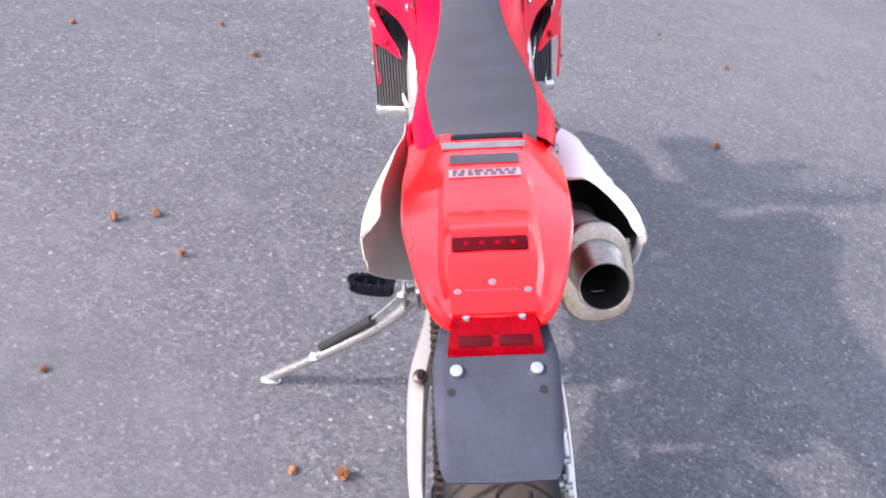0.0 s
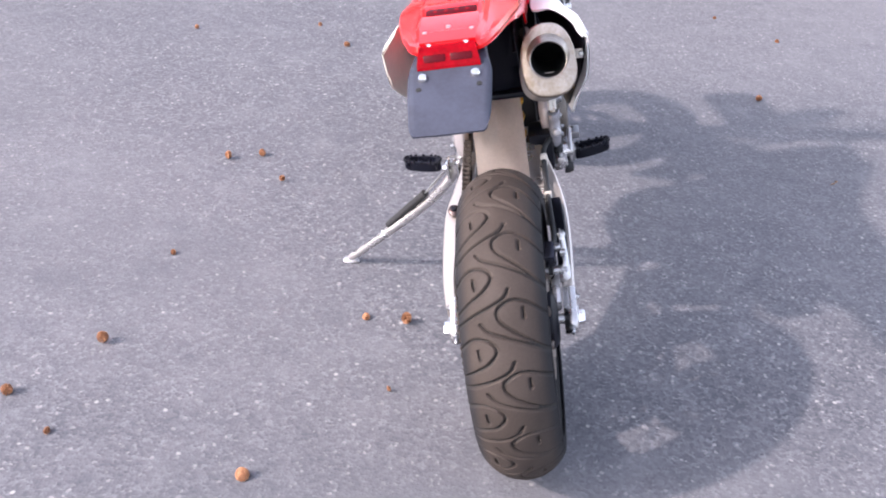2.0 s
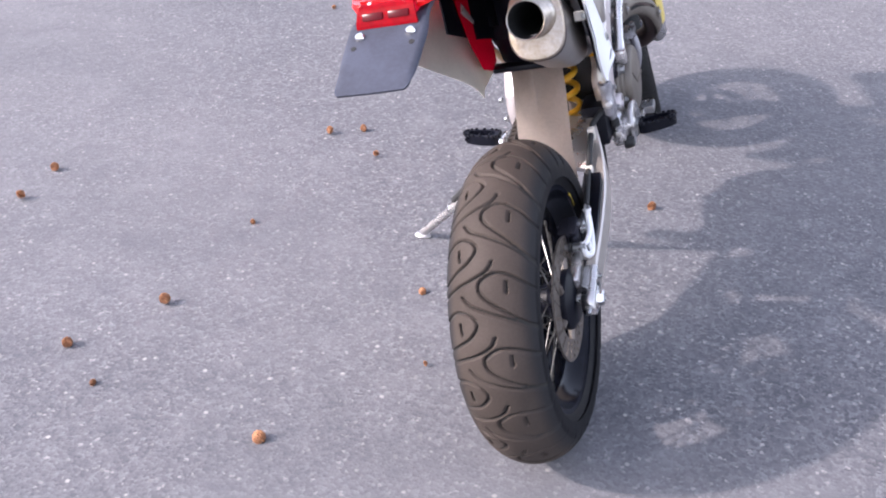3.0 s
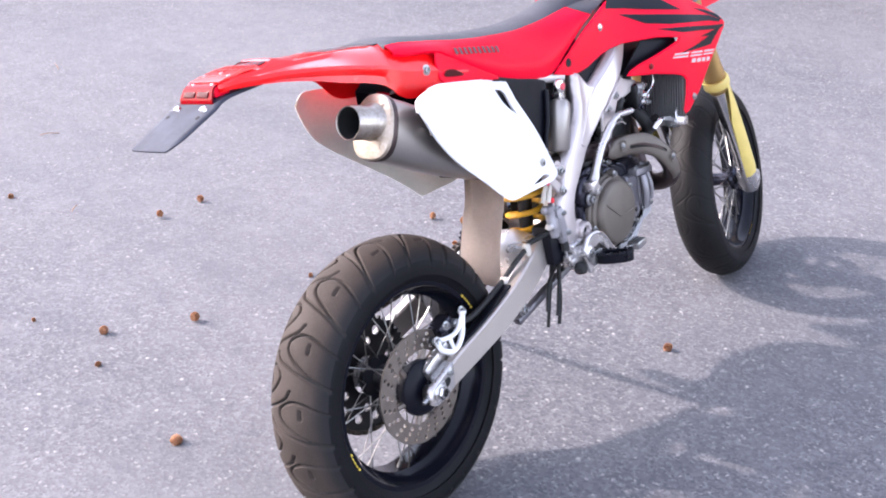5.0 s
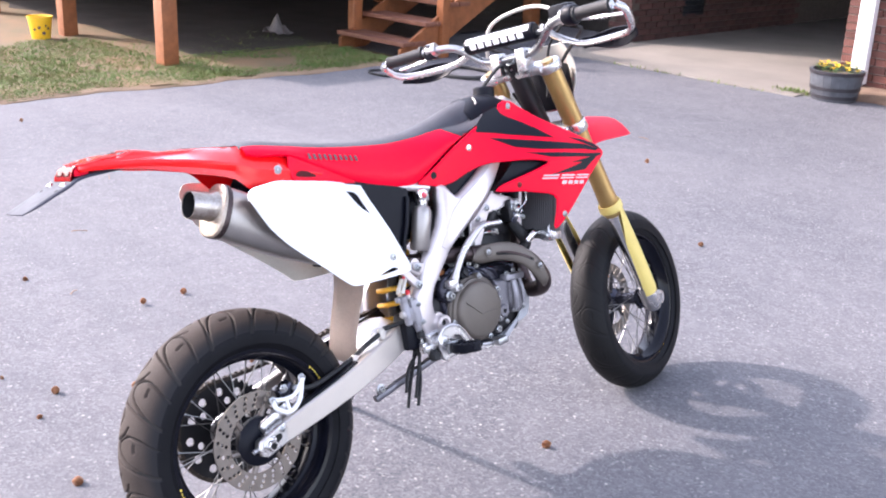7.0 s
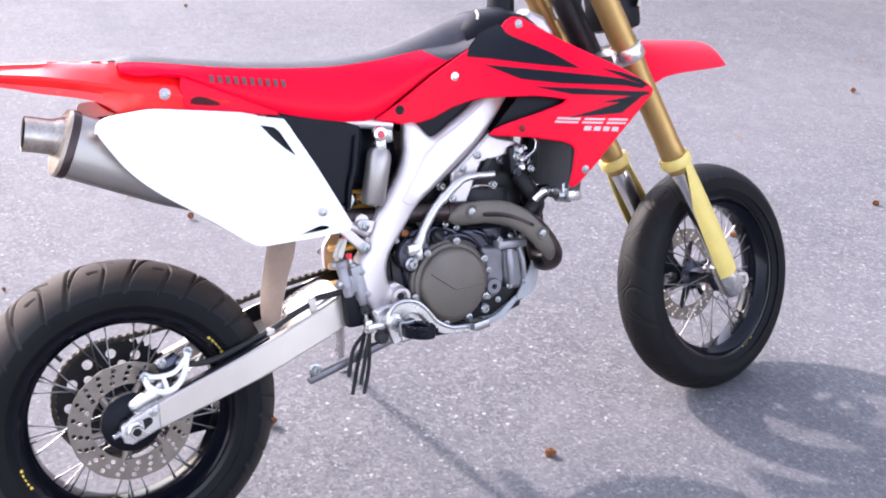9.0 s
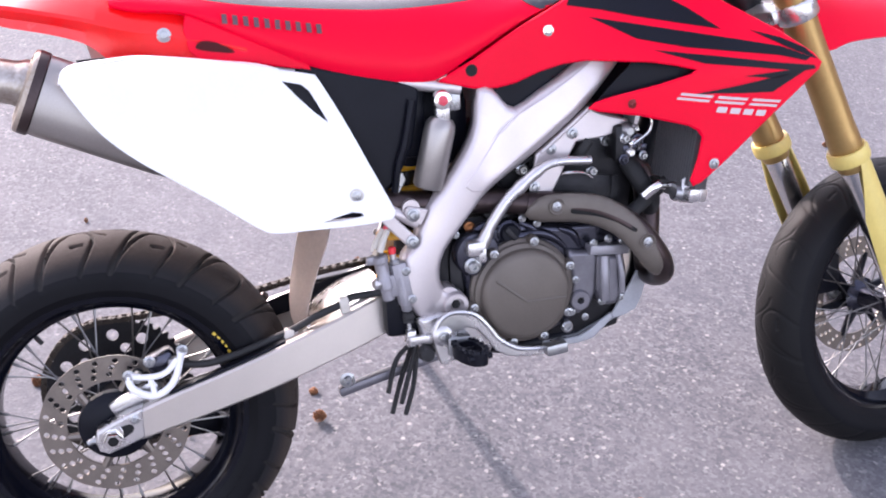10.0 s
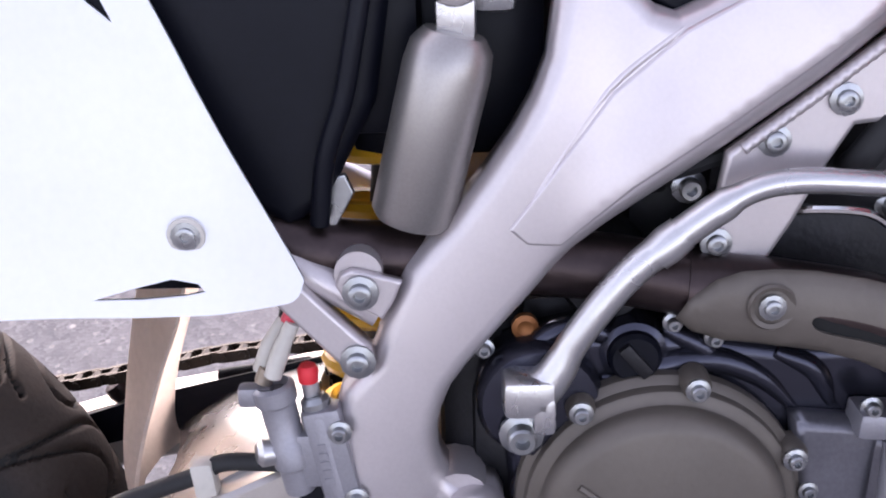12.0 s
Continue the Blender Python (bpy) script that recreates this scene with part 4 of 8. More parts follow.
for side in (1, -1):
    u = 0.101 * side
    leg = part("fork_leg", lathe([(0, 0.335), (0.026, 0.335), (0.0275, 0.34), (0.0275, 0.352), (0.0295, 0.356), (0.0295, 0.40), (0.0282, 0.42), (0.0282, 0.60), (0.0295, 0.63), (0.0295, 0.862), (0.021, 0.866), (0.019, 0.877), (0, 0.877)], FRONT + Vector((u, -0.030, 0)), UPFORK, 28), M["gold"], bike, "gold anodised upper fork tube", place=TURNED)
    part("slider", tube([fork_point(0.02, u), fork_point(0.345, u)], 0.0235, 20), M["chrome"], leg, "polished lower fork tube", place=TURNED)
    foot = bmesh.new()
    tube_into(foot, [fork_point(-0.035, u), fork_point(-0.02, u), fork_point(0.03, u), fork_point(0.06, u)], [0.020, 0.029, 0.030, 0.0265], 18)
    lathe_into(foot, [(0, -0.026), (0.021, -0.026), (0.023, -0.02), (0.023, 0.016), (0.021, 0.021), (0.012, 0.021), (0.010, 0.014), (0, 0.014)], FRONT + Vector((u * 1.0, 0.0, 0)), "u", 24)
    part("axle_clamp", foot, M["alu"], leg, place=TURNED)
    gd = bmesh.new()
    rows = []
    for i in range(15):
        s = 0.025 + 0.335 * i / 14
        c = fork_point(s, u)
        ahead = Vector((0, math.cos(RAKE), math.sin(RAKE)))
        r = 0.0320 + 0.003 * math.sin(i / 14 * 3.1) - (0.003 if i in (0, 14) else 0)
        w0, w1 = (-76 + 2 * i, 128) if i < 9 else (-58 + 10 * (i - 9), 128 - 5 * (i - 9))
        rows.append([c + (Vector((side, 0, 0)) * math.cos(radians(a)) + ahead * math.sin(radians(a))) * r for a in (w0 + (w1 - w0) * j / 10 for j in range(11))])
    part("fork_guard", sheet(rows, 0.0028), M["yellow"], leg, "yellow plastic fork guard", place=TURNED)
    part("guard_collar", lathe([(0.030, 0.352), (0.036, 0.352), (0.0375, 0.357), (0.0375, 0.372), (0.035, 0.378), (0.030, 0.378)], FRONT + Vector((u, -0.030, 0)), UPFORK, 24, True), M["yellow"], leg, place=TURNED)
bm = bmesh.new()
tube_into(bm, [FRONT + Vector((-0.12, 0, 0)), FRONT + Vector((0.118, 0, 0))], 0.010, 14)
part("front_axle", bm, M["steel"], bike, place=TURNED)
cal = box((-0.105, -0.115, 0.02), (-0.045, -0.055, 0.11), 0.010, Matrix.Translation(FRONT))
part("front_caliper", cal, M["black"], bike, place=TURNED)
part("brake_hose", tube([FRONT + Vector((-0.075, -0.09, 0.11)), fork_point(0.30, -0.135), fork_point(0.45, -0.11) + Vector((0, 0.03, 0)), fork_point(0.62, -0.06) + Vector((0, 0.06, 0)), fork_point(0.8, -0.09) + Vector((0, 0.05, 0))], 0.0045, 8, 6), M["grip"], bike, place=TURNED)


def clamp_plate(s, tall, material):
    bm = bmesh.new()
    for u in (-0.101, 0.101):
        lathe_into(bm, [(0.0, -tall / 2), (0.0345, -tall / 2), (0.0365, -tall / 2 + 0.004), (0.0365, tall / 2 - 0.004), (0.0345, tall / 2), (0.0, tall / 2)], fork_point(s, u), UPFORK, 24)
    q = Matrix.Translation(fork_point(s, 0) + Vector((0, -0.018, 0))) @ UPFORK.to_track_quat("Z", "Y").to_matrix().to_4x4()
    box_into(bm, (-0.10, -0.032, -tall * 0.4), (0.10, 0.032, tall * 0.4), 0.008, q)
    return part("triple_clamp", bm, material, bike, "cast aluminium triple clamp", place=TURNED)


clamp_plate(0.858, 0.026, M["alu"])
clamp_plate(0.655, 0.034, M["alu"])
part("steering_stem", tube([HEAD - UPFORK * 0.27 + Vector((0, 0.02, 0)), HEAD + UPFORK * 0.02 + Vector((0, 0.02, 0))], 0.030, 20), M["darkcase"], bike)
bm = bmesh.new()
bolt_into(bm, fork_point(0.875, 0) + Vector((0, -0.03, 0)), UPFORK, 0.016, 0.018)
part("stem_nut", bm, M["steel"], bike, place=TURNED)

# handlebar
BAR = [(-0.395, 0.970, 1.172), (-0.26, 0.998, 1.178), (-0.17, 1.030, 1.170), (-0.10, 1.052, 1.118), (-0.05, 1.058, 1.108), (0.05, 1.058, 1.108), (0.10, 1.052, 1.118), (0.17, 1.030, 1.170), (0.26, 1.002, 1.180), (0.395, 0.980, 1.176)]
bar = part("handlebar", tube(BAR, 0.012, 12, 5), M["steel"], bike, "metal handlebar with padded crossbar", place=TURNED)
for u in (-0.045, 0.045):
    b = box((u - 0.016, 1.036, 1.060), (u + 0.016, 1.082, 1.128), 0.006)
    part("bar_clamp", b, M["alu"], bar, place=TURNED)
part("crossbar", tube([(-0.160, 1.034, 1.160), (0.160, 1.034, 1.160)], 0.008, 10), M["steel"], bar, place=TURNED)
pad = part("bar_pad", lathe([(0, -0.124), (0.020, -0.124), (0.025, -0.118), (0.025, 0.118), (0.020, 0.124), (0, 0.124)], (-0.006, 1.034, 1.166), "u", 20), M["black"], bar, "black foam bar pad with white printed bars", place=TURNED)
for k in range(7):
    x = -0.092 + 0.028 * k
    rows = [[(x0, 1.034 + 0.0257 * math.sin(a), 1.166 + 0.0257 * math.cos(a)) for x0 in (x - 0.0105, x + 0.0105)] for a in (radians(q) for q in (-122, -110, -98, -88))]
    part("printed_bar", sheet(rows), M["white"], pad, place=TURNED)
part("pad_strip", sheet([[(x0, 1.034 + 0.0257 * math.sin(a), 1.166 + 0.0257 * math.cos(a)) for x0 in (-0.118, 0.106)] for a in (radians(q) for q in (-82, -68, -54, -40))]), M["white"], pad, place=TURNED)
for side in (1, -1):
    g = [Vector((side * x, y, z)) for x, y, z in ((0.275, 0.9975, 1.1785), (0.395, 0.975 + 0.005 * side, 1.174 + 0.002 * side))]
    d = (g[1] - g[0]).normalized()
    prof = [(0, -0.004), (0.022, -0.004), (0.022, 0.003), (0.0165, 0.006)] + [(0.0165 + 0.0012 * (i % 2), 0.010 + 0.006 * i) for i in range(17)] + [(0.019, 0.112), (0.019, 0.118), (0, 0.12)]
    part("grip", lathe(prof, g[0], d, 18), M["grip"], bar, "black rubber grip", place=TURNED)
    # lever, its perch and the wrap-round guard
    part("lever_perch", lathe([(0, -0.016), (0.019, -0.016), (0.021, -0.012), (0.021, 0.012), (0.019, 0.016), (0, 0.016)], g[0] - d * 0.035, d, 18), M["alu"], bar, place=TURNED)
    lev = [g[0] - d * 0.035 + Vector((0, 0.03, -0.006)), g[0] + d * 0.01 + Vector((0, 0.055, -0.014)), g[0] + d * 0.07 + Vector((0, 0.058, -0.020)), g[0] + d * 0.12 + Vector((0, 0.05, -0.024))]
    part("lever", tube_into(bmesh.new(), spline(lev, 5), [0.008] * 10 + [0.0055] * 6, 8, squash=0.7), M["alu"], bar, place=TURNED)
    drop = Vector((0, 0.004, -0.020)) if side > 0 else Vector((0, 0, 0.004))
    gu = [g[1] + d * 0.012, g[1] + d * 0.028 + Vector((0, 0.020, -0.012)) + drop * 0.4, g[1] + d * 0.012 + Vector((0, 0.060, -0.045)) + drop, g[1] - d * 0.05 + Vector((0, 0.085, -0.055)) + drop, g[1] - d * 0.17 + Vector((0, 0.085, -0.055)) + drop, g[1] - d * 0.235 + Vector((0, 0.06, -0.035)) + drop * 0.6, g[1] - d * 0.262 + Vector((0, 0.015, -0.010))]
    part("guard_bar", tube_into(bmesh.new(), spline(gu, 5), 0.0108, 10, squash=0.75), M["alu"], bar, "bare aluminium wrap-round guard", place=TURNED)
    rows = []
    for i in range(9):
        k = i / 8
        c = g[1] + d * (0.015 - 0.19 * k) + Vector((0, 0.108 - 0.05 * (abs(k - 0.55) * 1.6) ** 2, -0.052)) + drop
        hh = 0.016 + 0.016 * math.sin(math.pi * min(1, k * 1.15))
        rows.append([c + Vector((0, 0.014 - 0.010 * (j - 1.5) ** 2 / 2.25, hh * (j - 1.8) / 1.8)) for j in range(4)])
    part("hand_shield", sheet(rows, 0.003), M["black"], bar, "black plastic shield", place=TURNED)
    part("cable", tube([g[0] - d * 0.04 + Vector((0, 0.02, 0)), Vector((side * 0.14, 1.13, 1.17)), Vector((side * 0.05, 1.19, 1.12)), Vector((side * 0.03, 1.17, 0.98))], 0.0042, 8, 8), M["grip"], bar, place=TURNED)
part("cable", tube([(0.13, 1.06, 1.16), (0.14, 1.10, 1.215), (0.04, 1.12, 1.245), (-0.09, 1.11, 1.215), (-0.12, 1.12, 1.10), (-0.06, 1.13, 0.98)], 0.0055, 8, 8), M["ivory"], bar, "pale curved cable", place=TURNED)
part("master_cylinder", box((0.165, 1.03, 1.165), (0.235, 1.080, 1.220), 0.010), M["black"], bar, place=TURNED)
part("throttle_housing", lathe([(0, -0.018), (0.026, -0.018), (0.029, -0.012), (0.029, 0.012), (0.026, 0.018), (0, 0.018)], (0.255, 1.003, 1.179), (1, -0.18, -0.05), 20), M["black"], bar, place=TURNED)
part("switch_box", box((-0.262, 0.985, 1.152), (-0.232, 1.022, 1.198), 0.008), M["black"], bar, place=TURNED)
part("throttle_cable", tube([(0.25, 1.03, 1.15), (0.22, 1.10, 1.14), (0.12, 1.15, 1.08), (0.05, 1.14, 0.98)], 0.005, 8, 6), M["grip"], bar, place=TURNED)
part("clutch_cable", tube([(-0.19, 1.06, 1.15), (-0.14, 1.13, 1.16), (-0.04, 1.16, 1.09), (-0.03, 1.13, 0.98)], 0.005, 8, 6), M["grip"], bar, place=TURNED)

# headlight shell and front mudguard
rows = []
for i in range(9):
    w = 0.985 + 0.150 * i / 8
    half = 0.070 + 0.018 * math.sin(math.pi * i / 8)
    rows.append([(half * x, 1.325 - 0.11 * (w - 0.93) - 0.055 * x * x - 0.05 * (i / 8 - 0.4) ** 2, w) for x in (-1, -0.75, -0.5, -0.25, 0, 0.25, 0.5, 0.75, 1)])
part("front_number_plate", sheet(rows, 0.003), M["ivory"], bike, "white front number plate shell", place=TURNED)
part("headlight_body", box((-0.058, 1.205, 0.935), (0.058, 1.285, 1.075), 0.02), M["black"], bike, place=TURNED)
rows = []
for v, w, hw, dr in smooth_rows([(1.19, 0.850, 0.050, 0.020), (1.235, 0.876, 0.070, 0.050), (1.275, 0.890, 0.080, 0.086), (1.32, 0.895, 0.082, 0.080), (1.38, 0.891, 0.084, 0.072), (1.44, 0.886, 0.084, 0.067), (1.49, 0.881, 0.083, 0.062), (1.522, 0.877, 0.082, 0.057), (1.540, 0.873, 0.080, 0.052), (1.546, 0.862, 0.076, 0.040)], 3):
    rows.append([(hw * x, v, w + 0.012 * (1 - abs(x)) - dr * abs(x) ** 2.5) for x in (-1, -0.9, -0.7, -0.45, -0.2, 0, 0.2, 0.45, 0.7, 0.9, 1)])
part("front_mudguard", sheet(rows, 0.003), M["red"], bike, "red plastic front mudguard", place=TURNED)

# frame
FRAME = [(0.626, 0.799), (0.652, 0.797), (0.668, 0.777), (0.688, 0.764), (0.726, 0.785), (0.796, 0.830), (0.90, 0.915), (0.985, 1.005), (1.045, 0.945), (0.955, 0.880), (0.876, 0.820), (0.810, 0.755), (0.722, 0.689), (0.672, 0.656), (0.632, 0.628), (0.610, 0.604), (0.582, 0.572), (0.557, 0.540), (0.547, 0.508), (0.550, 0.480), (0.562, 0.466), (0.584, 0.462), (0.588, 0.440), (0.560, 0.425), (0.505, 0.430), (0.486, 0.475), (0.484, 0.525), (0.494, 0.545), (0.508, 0.560), (0.514, 0.578), (0.532, 0.618), (0.560, 0.650), (0.596, 0.700), (0.616, 0.742)]


def frame_depth(v, w):
    u = 0.120 - 0.088 * ease((v - 0.76) / 0.28)
    upper = ease((v - 0.60) / 0.06)
    q = (w - 0.694) - 0.735 * (v - 0.70)
    under = 0.5 * (math.sqrt(q * q + 0.000025) - q)
    over = 0.5 * (math.sqrt(q * q + 0.000025) + q)
    across = (v - 0.516 - 0.57 * (w - 0.50)) * 0.85
    return u - upper * (0.55 * under + 0.13 * over) - (1 - upper) * min(0.006, 3.2 * across * across)


for side in (1, -1):
    fr = part("frame_spar", field(FRAME, frame_depth, 0.034, 0.006, 0.012, side=side, smooth=2), M["frame"], bike, "bare cast aluminium frame spar", sharp=50)
    # cast rib along the spar and weld seam
    bm = bmesh.new()
    pts = [(frame_depth(v, w) * side - side * 0.0018, v, w) for v, w in ((0.598, 0.643), (0.616, 0.676), (0.650, 0.724), (0.690, 0.757))]
    tube_into(bm, spline(pts, 6), [0.0026] * 18 + [0.0012], 8)
    part("cast_rib", bm, M["frame"], fr, sharp=80)
    step = field([(0.593, 0.646), (0.604, 0.636), (0.624, 0.634), (0.664, 0.668), (0.722, 0.707), (0.81, 0.772), (0.88, 0.836), (0.95, 0.892), (0.93, 0.915), (0.88, 0.880), (0.80, 0.820), (0.73, 0.777), (0.692, 0.757), (0.652, 0.723), (0.616, 0.676)], lambda v, w: frame_depth(v, w) + 0.0016, 0.004, 0.007, 0.0022, side=side)
    part("cast_step", step, M["frame"], fr, sharp=70)
    bm = bmesh.new()
    bead = [(0.728 + 0.00084 * k, 0.6865 + 0.00065 * k) for k in range(104)]
    tube_into(bm, [(side * (0.1055 - 0.05 * max(0.0, v - 0.77)), v, w) for v, w in bead], [0.0040 + 0.0003 * math.sin(k * 1.1) for k in range(104)], 8)
    part("weld", bm, M["frame"], fr, sharp=89)
    brk = field([(0.720, 0.684), (0.770, 0.722), (0.812, 0.755), (0.832, 0.744), (0.884, 0.728), (0.889, 0.716), (0.860, 0.707), (0.836, 0.701), (0.814, 0.700), (0.792, 0.698), (0.777, 0.672), (0.762, 0.640), (0.746, 0.612), (0.712, 0.612), (0.716, 0.655)], lambda v, w: 0.104, 0.008, 0.02, 0.004, side=side)
    hanger = part("engine_hanger", brk, M["frame"], fr)
    for v, w in ((0.746, 0.691), (0.784, 0.714), (0.7165, 0.629)):
        bm = bmesh.new()
        bolt_into(bm, (side * 0.105, v, w), (side, 0, 0), 0.0062, 0.007)
        part("hanger_bolt", bm, M["steel"], fr)
    part("engine_mount_eye", lathe([(0.012, -0.012), (0.021, -0.012), (0.021, 0.002), (0.019, 0.005), (0.0125, 0.005), (0.0115, 0.001), (0.0085, -0.004), (0, -0.004)], (side * 0.119, 0.5705, 0.4455), (side, 0, 0), 24), M["frame"], fr)
    part("mount_bore", lathe([(0.0082, 0.0), (0.0078, 0.0012), (0, 0.0012)], (side * 0.1158, 0.5705, 0.4455), (side, 0, 0), 6), M["void"], fr)
    for v, w, r in ((0.487, 0.516, 0.005), (0.495, 0.467, 0.005)):
        bm = bmesh.new()
        bolt_into(bm, (side * 0.123, v, w), (side, 0, 0), r, 0.008)
        part("frame_bolt", bm, M["steel"], fr)
    part("subframe_rail", tube([(side * 0.085, 0.60, 0.80), (side * 0.08, 0.35, 0.845), (side * 0.066, 0.21, 0.862)], 0.011, 10, 5), M["frame"], bike)
    part("subframe_rail", tube([(side * 0.105, 0.515, 0.590), (side * 0.095, 0.40, 0.66), (side * 0.08, 0.20, 0.82)], 0.011, 10, 5), M["frame"], bike)
part("cross_tube", tube([(-0.11, 0.56, 0.455), (0.11, 0.56, 0.455)], 0.02, 14), M["frame"], bike)
# aluminium tubes in black: the deep shade and dirt on them is coloured in
part("down_tube", tube([(0, 1.03, 0.90), (0, 0.985, 0.72), (0, 0.955, 0.62), (0, 0.95, 0.50)], 0.026, 14, 4), M["black"], bike)
for side in (1, -1):
    part("cradle_tube", tube([(side * 0.01, 0.95, 0.52), (side * 0.05, 0.92, 0.42), (side * 0.065, 0.84, 0.355), (side * 0.08, 0.66, 0.345), (side * 0.09, 0.56, 0.40)], 0.015, 10, 5), M["black"], bike)
# small brackets where the rear subframe bolts on
ear = field([(0.490, 0.612), (0.493, 0.619), (0.500, 0.622), (0.508, 0.620), (0.530, 0.614), (0.524, 0.600), (0.517, 0.589), (0.511, 0.593), (0.503, 0.598), (0.494, 0.603)], lambda v, w: 0.118, 0.006, 0.008, 0.002)
part("subframe_ear", ear, M["frame"], bike)
part("subframe_bush", lathe([(0, -0.05), (0.0145, -0.05), (0.0145, 0.0), (0, 0.0)], (0.112, 0.5035, 0.617), "u", 22), M["frame"], bike)
rail = field([(0.440, 0.627), (0.450, 0.632), (0.470, 0.612), (0.490, 0.590), (0.509, 0.570), (0.511, 0.562), (0.505, 0.556), (0.497, 0.555), (0.490, 0.559), (0.466, 0.586), (0.448, 0.606)], lambda v, w: 0.119, 0.014, 0.008, 0.003)
part("subframe_bracket", rail, M["frame"], bike)
for v, w, u in ((0.501, 0.563, 0.120), (0.505, 0.608, 0.119)):
    bm = bmesh.new()
    bolt_into(bm, (u, v, w), "u", 0.0072, 0.008)
    part("bracket_bolt", bm, M["steel"], bike)

# swingarm
# v, middle height, outer face on the right and on the left, height, width: the legs bow out round the tyre
ARM = [(0.038, 0.311, 0.124, 0.134, 0.046, 0.022), (0.10, 0.330, 0.1255, 0.140, 0.051, 0.025), (0.16, 0.347, 0.1265, 0.141, 0.054, 0.028), (0.23, 0.367, 0.1255, 0.140, 0.057, 0.030),
       (0.292, 0.385, 0.1200, 0.135, 0.059, 0.031), (0.362, 0.405, 0.1070, 0.117, 0.061, 0.031), (0.41, 0.418, 0.0945, 0.105, 0.063, 0.031), (0.462, 0.434, 0.0800, 0.098, 0.064, 0.031)]
for side in (1, -1):
    rows = []
    for v, w, right, left, tall, wide in smooth_rows(ARM, 3):
        b, hw, hh = 0.0035, wide / 2, tall / 2
        u = (right if side > 0 else left) - hw
        ring = []
        for x, z in ((hw - b, hh), (-hw + b, hh), (-hw, hh - b), (-hw, -hh + b), (-hw + b, -hh), (hw - b, -hh), (hw, -hh + b), (hw, hh - b)):
            ring.append((side * u + x, v - 0.28 * z, w + z))
        rows.append(ring)
    arm = part("swingarm_leg", sheet(rows, closed=True, caps=True), M["swing"], bike, "brushed aluminium swingarm leg", sharp=25)
    block = part("axle_block", field([(-0.028, 0.298), (-0.024, 0.312), (0.000, 0.324), (0.030, 0.336), (0.050, 0.342), (0.048, 0.292), (0.018, 0.281), (-0.010, 0.272), (-0.024, 0.279)], lambda v, w: 0.126, 0.026, 0.012, 0.004, side=side), M["alu"], arm, "machined axle block")
    part("axle_slot", field([(-0.016, 0.305), (0.026, 0.320), (0.030, 0.305), (-0.012, 0.288)], lambda v, w: 0.1266, 0.0005, 0.02, smooth=3, side=side), M["void"], block)
    part("axle_washer", field([(-0.018, 0.292), (-0.014, 0.311), (0.012, 0.320), (0.016, 0.302), (0.012, 0.286), (-0.008, 0.281)], lambda v, w: 0.129, 0.003, 0.02, 0.001, smooth=2, side=side), M["chrome"], block)
    part("axle_nut", lathe([(0.0145, 0.0), (0.0145, 0.008), (0.0125, 0.011), (0.0088, 0.011), (0.0080, 0.004), (0, 0.004)], (side * 0.129, 0, 0.300), (side, 0, 0), 6), M["chrome"], block)
    part("axle_bore", lathe([(0.0078, 0.0), (0.0076, 0.001), (0, 0.001)], (side * 0.1338, 0, 0.300), (side, 0, 0), 16), M["void"], block)
    nut = bmesh.new()
    bolt_into(nut, (side * 0.126, 0.036, 0.326), (side, 0, 0), 0.0048, 0.007)
    part("adjuster_bolt", nut, M["steel"], block)
    screw = bmesh.new()
    bolt_into(screw, (side * 0.114, -0.026, 0.296), (0, -1, -0.3), 0.0050, 0.016)
    part("adjuster_screw", screw, M["steel"], block)
# black band for the dark reflection on the inner half of the right leg's top
rows = []
for v, w, right, left, tall, wide in smooth_rows(ARM, 3):
    if 0.09 < v < 0.315:
        k, top = v - 0.14 * tall, w + tall / 2
        rows.append([(right - wide - 0.004, k, top - 0.012), (right - wide - 0.003, k, top + 0.001), (right - wide + 0.003, k, top + 0.0035), (right - 0.011, k, top + 0.0035), (right - 0.0085, k, top + 0.0005)])
part("chafe_strip", sheet(rows, 0.002), M["black"], bike, "dark band for the reflection in the swingarm's polished top")
# cast web that joins the legs ahead of the tyre
rows = []
for v, w, half in smooth_rows([(0.318, 0.406, 0.094), (0.345, 0.424, 0.088), (0.40, 0.452, 0.073), (0.455, 0.470, 0.060)], 3):
    dip = 0.022 * max(0.0, (0.385 - v) / 0.067)
    rows.append([(x * half, v + dip * (1 - abs(x) ** 1.5), w + 0.010 * (1 - abs(x))) for x in (-1, -0.85, -0.6, -0.3, 0, 0.3, 0.6, 0.85, 1)])
part("swingarm_bridge", sheet(rows, 0.026), M["alu"], bike, "pale cast web between the swingarm legs")
part("pivot_casting", box((0.050, 0.452, 0.395), (0.106, 0.535, 0.490), 0.012), M["black"], bike)
part("rear_axle", tube([(-0.118, 0, 0.300), (0.118, 0, 0.300)], 0.0105, 14), M["steel"], bike)
# linkage below
part("shock_link", box((0.026, 0.37, 0.304), (0.046, 0.60, 0.322), 0.006, Matrix.Translation((0, 0.5, 0.31)) @ Matrix.Rotation(radians(14), 4, "X") @ Matrix.Translation((0, -0.5, -0.31))), M["cast_mid"], bike)
bm = bmesh.new()
bolt_into(bm, (0.046, 0.388, 0.307), "u", 0.009, 0.012)
part("link_bolt", bm, M["steel"], bike)

